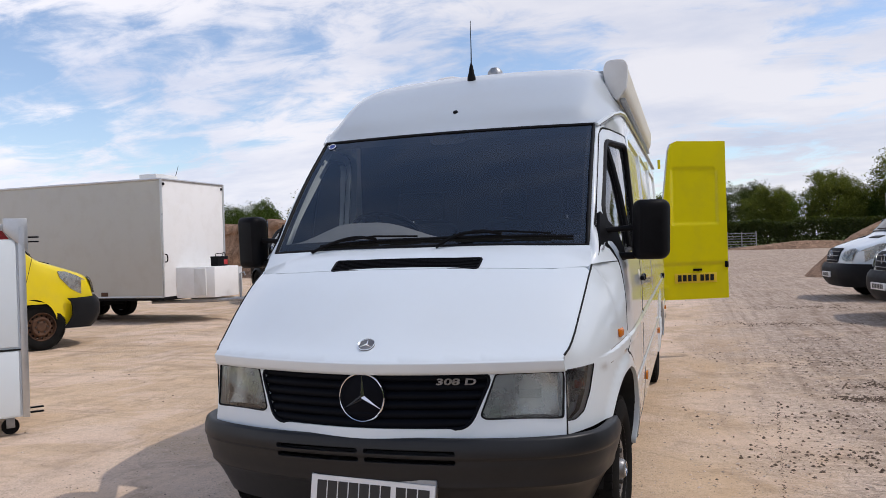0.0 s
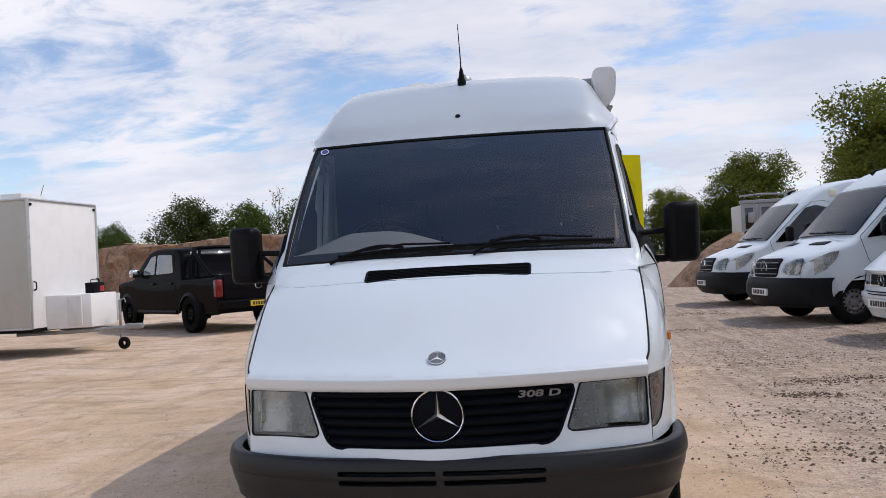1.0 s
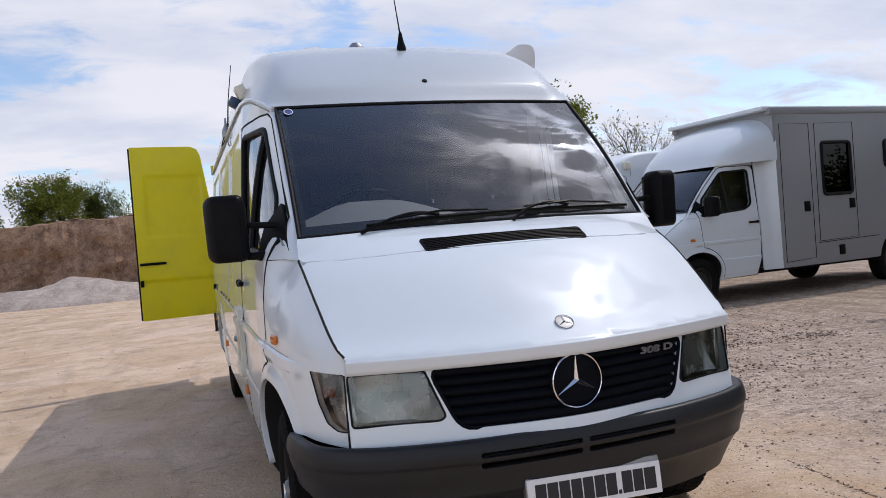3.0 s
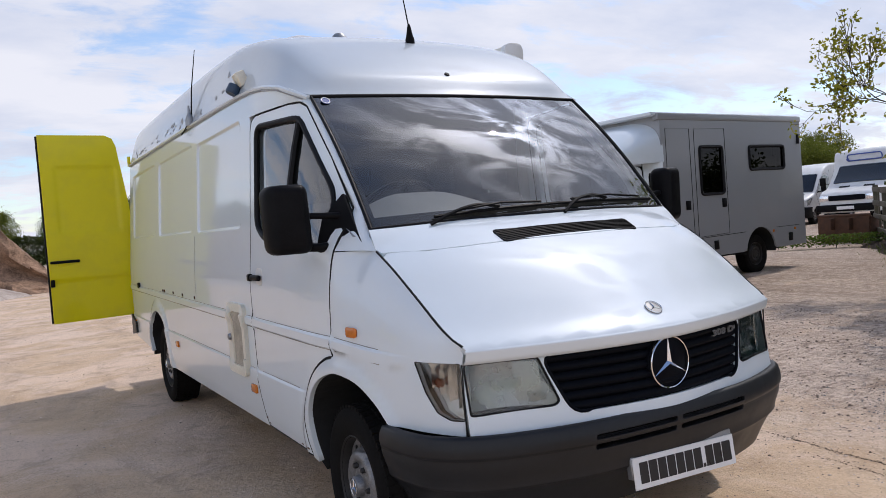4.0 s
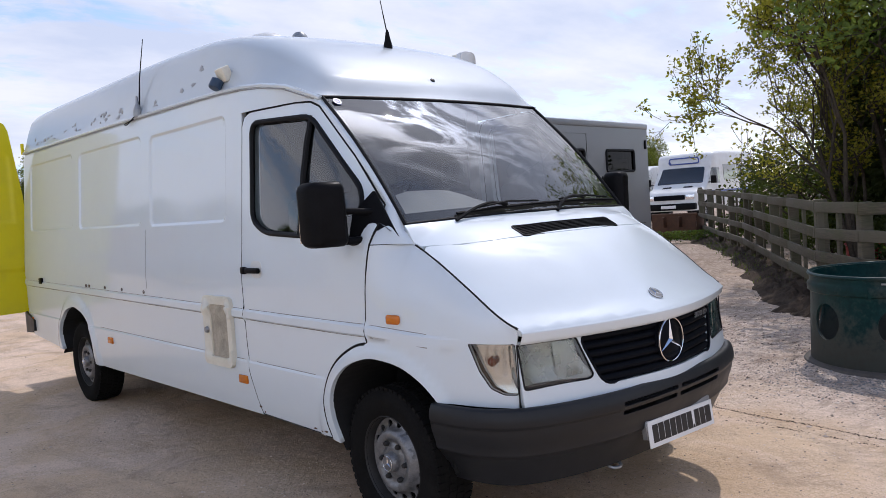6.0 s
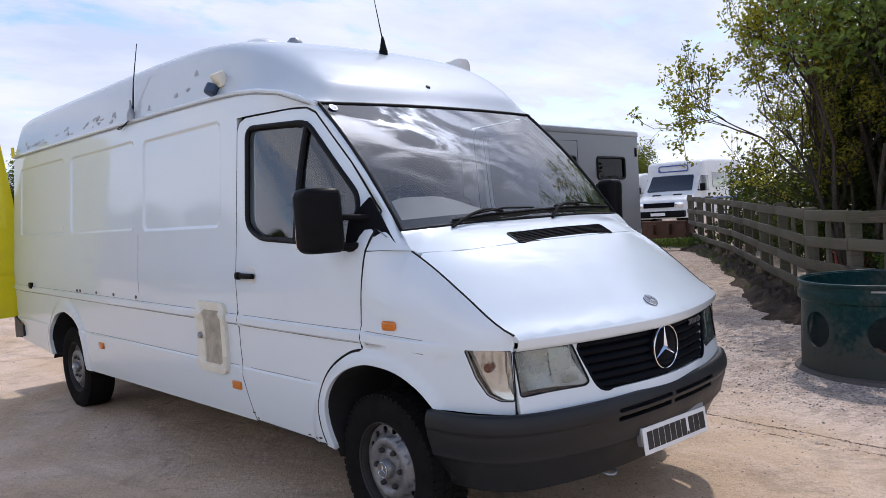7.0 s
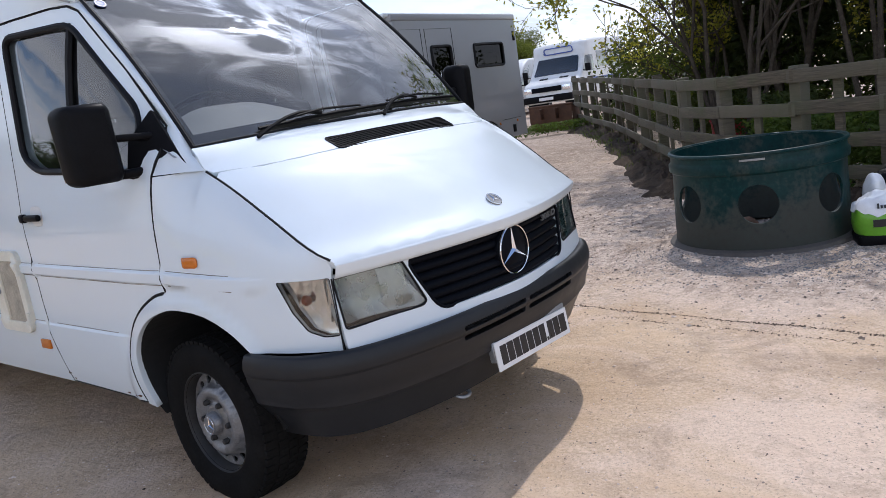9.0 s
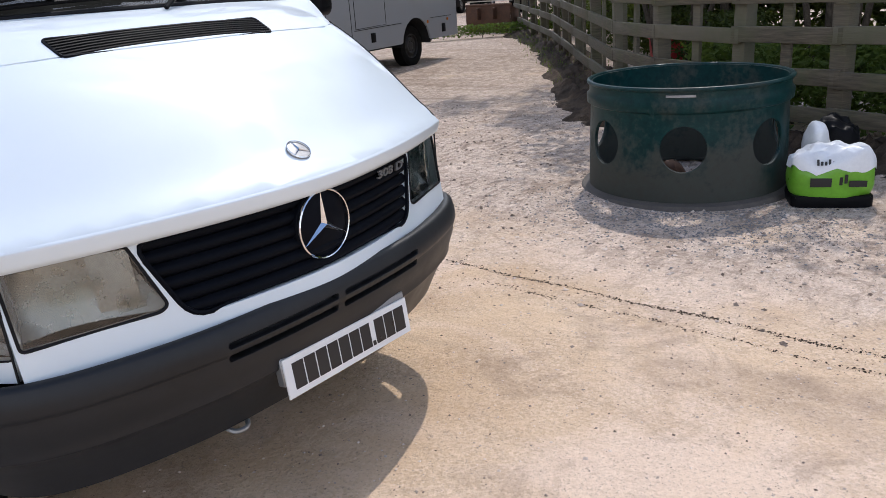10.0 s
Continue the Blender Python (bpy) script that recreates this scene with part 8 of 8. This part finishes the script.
fence([(17.6, 9.75), (12.0, 5.65), (6.2, 1.9)], "weathered wooden post and rail fence along the lane", (1.16, 0.98))
fence([(6.2, 1.9), (5.35, 1.15), (4.95, 0.37), (4.62, -0.40), (4.32, -1.25), (4.0, -2.2), (3.75, -3.2)], "mossy wooden post and rail fence beside the shrubs", (0.98, 0.98))
tub = thing("red_tub", pose(9.4, 2.55, -0.14), "red plastic tub behind the fence", "tub")
lathe("tub_wall", [(0.0, 0.02), (0.24, 0.02), (0.28, 0.55), (0.30, 0.56), (0.30, 0.58), (0.265, 0.57), (0.23, 0.05), (0.0, 0.05)], RED, tub, 28)
# field gate far off
gt = thing("field_gate", pose(5.5, 90.0, 0), "grey metal field gate before the hedge", "gate")
for z in (0.25, 0.55, 0.85, 1.15, 1.45, 1.75):
    tube("gate_bar", [(0, 0, z), (3.0, 0, z)], 0.04, GALV, gt, 6)
for x in (0, 1.5, 3.0):
    tube("gate_post", [(x, 0, 0.0), (x, 0, 1.95)], 0.06, GALV, gt, 6)

# ---- trees, shrubs, hedge, grass ----
def leaf_mat(name, lo, hi, trans=0.35):
    m = Mat(name, lo, 0.6)
    m.set("Specular IOR Level", 0.25)
    c = m.mix(m.island(), lo, hi)
    m.col(c)
    tb, mx = m.n.new("ShaderNodeBsdfTranslucent"), m.n.new("ShaderNodeMixShader")
    m.l.new(m.mix(0.5, c, (0.20, 0.26, 0.02)), tb.inputs[0])
    mx.inputs[0].default_value = trans
    m.l.new(m.b.outputs[0], mx.inputs[1]), m.l.new(tb.outputs[0], mx.inputs[2]), m.l.new(mx.outputs[0], m.out.inputs[0])
    return m.m


LEAF_OAK = leaf_mat("oak_leaves", (0.060, 0.085, 0.012), (0.20, 0.21, 0.035))
LEAF_GREEN = leaf_mat("green_leaves", (0.030, 0.070, 0.012), (0.10, 0.155, 0.030))
LEAF_DARK = leaf_mat("dark_leaves", (0.018, 0.032, 0.010), (0.060, 0.075, 0.022))
LEAF_SPRING = leaf_mat("young_yellow_leaves", (0.20, 0.20, 0.018), (0.48, 0.41, 0.055), 0.5)
LEAF_IVY = leaf_mat("shade_leaves", (0.075, 0.125, 0.030), (0.19, 0.26, 0.070), 0.5)
GRASS = leaf_mat("grass_blades", (0.045, 0.080, 0.012), (0.14, 0.19, 0.035))
BARK = soil("bark", (0.028, 0.022, 0.017), (0.105, 0.085, 0.065), 6.0)


def leaves(name, spots, size, material, parent, rng, flat=0.5, label=""):
    """Many small bent leaves at the given spots."""
    verts, faces = [], []
    for c in spots:
        s = size * rng.uniform(0.6, 1.35)
        d = Vector((rng.gauss(0, 1), rng.gauss(0, 1), rng.gauss(0, 0.7))).normalized()
        n = Vector((rng.gauss(0, 1), rng.gauss(0, 1), rng.gauss(0.6, 1))).normalized()
        w = d.cross(n)
        if w.length < 0.1:
            continue
        w = w.normalized() * s * flat
        n = w.cross(d).normalized()
        o = len(verts)
        verts += [c - d * s * 0.5, c + w * 0.5 + n * s * 0.12, c + d * s * 0.5, c - w * 0.5 + n * s * 0.12]
        faces += [(o, o + 1, o + 2), (o, o + 2, o + 3)]
    return mesh_part(name, verts, faces, material, parent, label, smooth=False)


def grow(rng, start, way, length, radius, depth, spread, tips, tubes, up=0.15, kids=(2, 3), bend=0.25, shrink=0.72):
    pts, p, d = [start], start.copy(), way.normalized()
    seg = 4
    for _ in range(seg):
        d = (d + Vector((rng.gauss(0, bend), rng.gauss(0, bend), rng.gauss(up, bend * 0.6))) * 0.35).normalized()
        p = p + d * length / seg
        pts.append(p.copy())
    tubes.append((pts, radius, radius * 0.62))
    if depth == 0:
        tips.append((pts[-1], pts[-2], length))
        return
    if depth <= 2:
        tips.append((pts[2], pts[3], length))
    for _ in range(rng.randint(*kids)):
        k = rng.uniform(0.5, 1.0)
        q = pts[0].lerp(pts[-1], k) if k < 0.98 else pts[-1]
        q = pts[min(seg, int(k * seg + 0.5))]
        side = Vector((rng.gauss(0, 1), rng.gauss(0, 1), rng.gauss(0.1, 0.6))).normalized()
        grow(rng, q.copy(), (d + side * spread).normalized(), length * shrink * rng.uniform(0.8, 1.15), radius * 0.58, depth - 1, spread, tips, tubes, up, kids, bend, shrink)


def tree(name, at, label, height, rad, seed, mat, n_leaf, leaf, stems=1, depth=4, spread=0.75, kids=(2, 3), trunk=None, clump=0.9, group="", category="tree", up=0.15, lean=0.15, flat=0.5, tube_min=0.0, full=0.0, low=0.22):
    rng = random.Random(seed)
    t = thing(name, at, label, category, group)
    tips, tubes = [], []
    for s in range(stems):
        a = 2 * math.pi * s / stems + rng.uniform(0, 1)
        w = Vector((math.cos(a) * lean, math.sin(a) * lean, 1)) if stems > 1 else Vector((rng.gauss(0, 0.06), rng.gauss(0, 0.06), 1))
        grow(rng, Vector((0.12 * math.cos(a) * (stems > 1), 0.12 * math.sin(a) * (stems > 1), -0.05)), w, 1.0, 1.0, depth, spread, tips, tubes, up, kids)
    # scale the skeleton to the wanted height and spread
    allp = [p for pts, _, _ in tubes for p in pts]
    hz = max(p.z for p in allp)
    hr = sorted(math.hypot(p.x, p.y) for p in allp)[int(len(allp) * 0.97)]
    sc = Vector((rad / hr, rad / hr, height / hz))
    scale = lambda p: Vector((p.x * sc.x, p.y * sc.y, p.z * sc.z))
    tr = trunk or height * 0.022
    bm = bmesh.new()
    for pts, r0, r1 in tubes:
        if r0 * tr < tube_min:
            continue
        b_tube(bm, [scale(p) for p in pts], [max(0.004, tr * (r0 + (r1 - r0) * i / (len(pts) - 1))) for i in range(len(pts))], 6 if r0 > 0.3 else 4, False)
    part("trunk", bm, BARK, t, "brown trunk and branches")
    if n_leaf:
        spots = []
        # clumps through the whole crown, thinner where the noise leaves gaps
        cz, hz2 = height * (0.5 + low / 2), height * (1 - low) / 2
        while full and len(spots) < n_leaf * full:
            v = Vector((rng.gauss(0, 1), rng.gauss(0, 1), rng.gauss(0, 1))).normalized() * rng.uniform(0.55, 1.0)
            bump = 1 + 0.30 * noise.noise(v * 2.2 + Vector((seed, 0, 0))) + 0.16 * noise.noise(v * 5.0 + Vector((0, seed, 0)))
            c = Vector((v.x * rad * bump, v.y * rad * bump, cz + v.z * hz2 * bump))
            if noise.noise(c * (2.2 / rad) + Vector((seed, seed, 0))) < -0.28:
                continue
            for _k in range(14):
                spots.append(c + Vector((rng.gauss(0, 1), rng.gauss(0, 1), rng.gauss(0, 0.6))) * clump * 0.42)
        for _ in range(n_leaf - len(spots)):
            p, q, ln = rng.choice(tips)
            c = scale(p.lerp(q, rng.random()))
            k = clump * rng.random() ** 0.6
            v = Vector((rng.gauss(0, 1), rng.gauss(0, 1), rng.gauss(0, 0.8))).normalized() * k
            spots.append(c + v)
        spots = [s for s in spots if s.z > 0.05]
        leaves("crown", spots, leaf, mat, t, rng, flat)
    return t


oak = tree("oak_tree", pose(27.8, 57.0, 0), "broad oak tree in fresh yellow-green leaf", 12.6, 5.3, 11, LEAF_OAK, 34000, 0.30, depth=5, spread=0.9, clump=1.0, full=0.85, low=0.14, group="trees round the field")
tree("bare_tree", pose(37.4, 57.5, 0), "bare tree with a fine rounded crown of twigs", 11.2, 4.1, 23, LEAF_OAK, 350, 0.25, depth=7, spread=0.85, trunk=0.24, up=0.05, group="trees round the field", kids=(2, 3))
copy_thing(oak, pose(18.2, 101.0, 0, 0, 0, 70) @ Matrix.Scale(0.70, 4))["label"] = "rounded oak tree beyond parked vans"
copy_thing(oak, pose(27.8, 100.5, 0, 0, 0, 150) @ Matrix.Scale(1.0, 4))["label"] = "oak tree with open crown beyond the yard"
copy_thing(oak, pose(33.0, 76.0, 0, 0, 0, 210) @ Matrix.Scale(0.9, 4))
green = tree("field_tree", pose(-22.2, 56.0, 0), "round green tree behind the earth bank", 6.7, 2.1, 31, LEAF_GREEN, 20000, 0.19, depth=4, spread=0.95, clump=0.6, full=0.88, low=0.10, group="trees round the field")
dark = tree("thorn_tree", pose(-27.2, 56.0, 0), "dark twiggy thorn tree on the bank", 7.2, 3.2, 37, LEAF_DARK, 20000, 0.18, depth=5, spread=0.95, clump=0.6, full=0.62, low=0.12, group="trees round the field")
twig = tree("bare_tree", pose(-19.3, 56.0, 0), "leafless tree with pale fine twigs", 7.9, 1.8, 41, LEAF_OAK, 200, 0.2, depth=7, spread=0.85, trunk=0.14, up=0.05, group="trees round the field")
copy_thing(twig, pose(-30.4, 56.5, 0, 0, 0, 70) @ Matrix.Scale(0.78, 4))
copy_thing(green, pose(-17.7, 57.0, 0, 0, 0, 80) @ Matrix.Scale(1.03, 4))
copy_thing(green, pose(-14.7, 56.0, 0, 0, 0, 200) @ Matrix.Scale(0.95, 4))
copy_thing(green, pose(-33.3, 55.5, 0, 0, 0, 30) @ Matrix.Scale(0.84, 4))
copy_thing(green, pose(-36.6, 56.5, 0, 0, 0, 300) @ Matrix.Scale(0.80, 4))
copy_thing(dark, pose(-42.0, 56.0, 0, 0, 0, 120) @ Matrix.Scale(0.8, 4))
copy_thing(oak, pose(-9.2, 56.0, 0, 0, 0, 20) @ Matrix.Scale(0.58, 4) @ Matrix.Diagonal((0.85, 0.85, 1, 1)))["label"] = "small sunlit tree on the earth bank"
copy_thing(dark, pose(-6.0, 56.5, 0, 0, 0, 210) @ Matrix.Scale(0.92, 4) @ Matrix.Diagonal((0.55, 0.55, 1, 1)))["label"] = "narrow thorn tree beside a sunlit tree"
copy_thing(oak, pose(-48.0, 62.0, 0, 0, 0, 310) @ Matrix.Scale(0.62, 4))
# wood behind the far hedge
for i in range(13):
    src = (oak, green, dark, oak, green)[i % 5]
    k = {oak: 0.62, green: 1.05, dark: 1.05}[src] * (0.88 + 0.30 * ((i * 7) % 5) / 5)
    copy_thing(src, pose(-1.0 + i * 4.1 + 1.2 * ((i * 3) % 4 - 1.5), 101.0 + 5.0 * ((i * 5) % 3), 0, 0, 0, 47 * i) @ Matrix.Scale(k, 4))
copy_thing(oak, pose(36.5, 24.5, 0, 0, 0, 20) @ Matrix.Scale(0.33, 4))["label"] = "small round tree far behind a lorry"
copy_thing(oak, pose(60.0, 40.0, 0, 0, 0, 120) @ Matrix.Scale(0.5, 4))


def hedge(name, p0, p1, height, depth, n, leaf, mat, label, seed):
    rng = random.Random(seed)
    a, b = Vector((*p0, 0)), Vector((*p1, 0))
    d = b - a
    nrm = Vector((-d.y, d.x, 0)).normalized()
    t = thing(name, pose(*p0, 0), label, "hedge")
    spots = []
    for _ in range(n):
        u, v, w = rng.random(), rng.uniform(-1, 1), rng.random() ** 0.7
        top = height * (0.9 + 0.16 * noise.noise(Vector((u * d.length * 0.35, 0, seed))))
        spots.append(d * u + nrm * v * depth * (1 - 0.35 * w) + Vector((0, 0, 0.05 + top * w)))
    leaves("hedge_leaves", spots, leaf, mat, t, rng)
    for _ in range(min(60, int(d.length * 1.2))):
        p = d * rng.random() + nrm * rng.uniform(-0.4, 0.4) * depth
        tube("stem", [p, p + Vector((rng.gauss(0, 0.2), rng.gauss(0, 0.2), height * 0.8))], [0.05 if height > 1 else 0.012, 0.01], BARK, t, 5)
    return t


hedge("field_hedge", (-1.0, 95.5), (44.0, 92.0), 3.5, 0.9, 30000, 0.34, LEAF_DARK, "long clipped dark green hedge across the field", 3)
hedge("side_hedge", (44.0, 92.0), (62.0, 45.0), 4.5, 1.2, 16000, 0.38, LEAF_DARK, "tall dark hedge along the side of the field", 4)

# shrubs behind the fence
tree("hawthorn", pose(8.85, 2.30, 0), "many-stemmed shrub with sparse young yellow-green leaves", 6.6, 2.5, 52, LEAF_SPRING, 17000, 0.066, stems=6, depth=6, spread=0.85, trunk=0.040, clump=0.14, category="shrub", lean=0.45, up=0.10, flat=0.6)
tree("hawthorn", pose(10.4, 2.9, 0), "twiggy shrub with yellow-green leaves behind the fence", 4.6, 2.1, 58, LEAF_SPRING, 12000, 0.060, stems=5, depth=6, spread=0.9, trunk=0.036, clump=0.14, category="shrub", lean=0.4, flat=0.6)
tree("elder_shrub", pose(8.7, 0.35, 0), "dense dark green shrub leaning over the fence", 6.8, 2.4, 61, LEAF_IVY, 22000, 0.10, stems=5, depth=5, spread=0.9, trunk=0.042, clump=0.5, category="shrub", lean=0.35, flat=0.6)
tree("elder_shrub", pose(8.9, -1.6, 0), "tall dark green shrub behind the fence", 6.8, 2.5, 67, LEAF_IVY, 20000, 0.10, stems=5, depth=5, spread=0.9, trunk=0.042, clump=0.5, category="shrub", lean=0.35, flat=0.6)
tree("elder_shrub", pose(10.2, 2.0, 0), "shaded green shrub among the stems behind the fence", 6.6, 2.2, 71, LEAF_IVY, 18000, 0.10, stems=5, depth=4, spread=0.95, trunk=0.06, clump=0.5, category="shrub", lean=0.4, flat=0.6)
tree("elder_shrub", pose(12.6, 4.1, 0), "low green shrub behind the fence", 2.6, 1.7, 73, LEAF_DARK, 6500, 0.10, stems=5, depth=4, spread=0.95, trunk=0.04, clump=0.4, category="shrub", lean=0.5, flat=0.6)
tree("elder_shrub", pose(9.6, -4.6, 0), "dark shrub at the end of the fence", 5.2, 2.4, 79, LEAF_IVY, 9000, 0.12, stems=5, depth=4, spread=0.95, trunk=0.06, clump=0.5, category="shrub", lean=0.4, flat=0.6)
tree("elder_shrub", pose(15.4, 6.4, 0), "low mixed shrub beside the lane fence", 1.9, 1.4, 83, LEAF_DARK, 4000, 0.09, stems=5, depth=4, spread=0.95, trunk=0.03, clump=0.35, category="shrub", lean=0.5, flat=0.6)
hedge("bramble_bank", (7.9, 1.1), (17.2, 8.1), 0.85, 0.50, 12000, 0.085, LEAF_DARK, "low brambles and weeds along the foot of the fence", 12)
hedge("bramble_bank", (5.9, 1.0), (4.7, -2.8), 0.75, 0.45, 11000, 0.075, LEAF_IVY, "low green weeds behind the mossy fence", 13)
hedge("thicket", (11.2, 3.6), (10.6, -6.5), 4.4, 0.9, 60000, 0.16, LEAF_DARK, "tangled dark green thicket behind the shrubs", 15)
hedge("weed_patch", (14.3, 10.4), (16.4, 7.9), 0.30, 0.35, 2500, 0.07, LEAF_GREEN, "green weeds round the digger bucket", 14)


def grass(name, spread, count, height, label, seed):
    rng = random.Random(seed)
    verts, faces = [], []
    for _ in range(count):
        x, y, z = spread(rng)
        a, h = rng.uniform(0, 6.28), height * rng.uniform(0.4, 1.2)
        w, l = 0.006, Vector((rng.gauss(0, 0.35), rng.gauss(0, 0.35), 1)).normalized() * h
        o = len(verts)
        verts += [(x - w * math.cos(a), y - w * math.sin(a), z), (x + w * math.cos(a), y + w * math.sin(a), z), (x + l.x, y + l.y, z + l.z)]
        faces.append((o, o + 1, o + 2))
    return tagged(mesh_part(name, verts, faces, GRASS, None, smooth=False), label, "grass", kind="stuff")


grass("verge_grass", lambda g: (lambda t, v: (6.2 + 11.2 * t + 0.55 * v, 2.1 + 7.5 * t - 0.8 * v, 0.03))(g.random() ** 0.6, g.gauss(0.18, 0.20)), 3600, 0.10, "rough green grass on the verge of the lane", 21)
grass("bank_grass", lambda g: (g.uniform(7.0, 11.5), g.uniform(-5.0, 2.0), 0.0), 12000, 0.30, "rough grass behind the fence", 22)
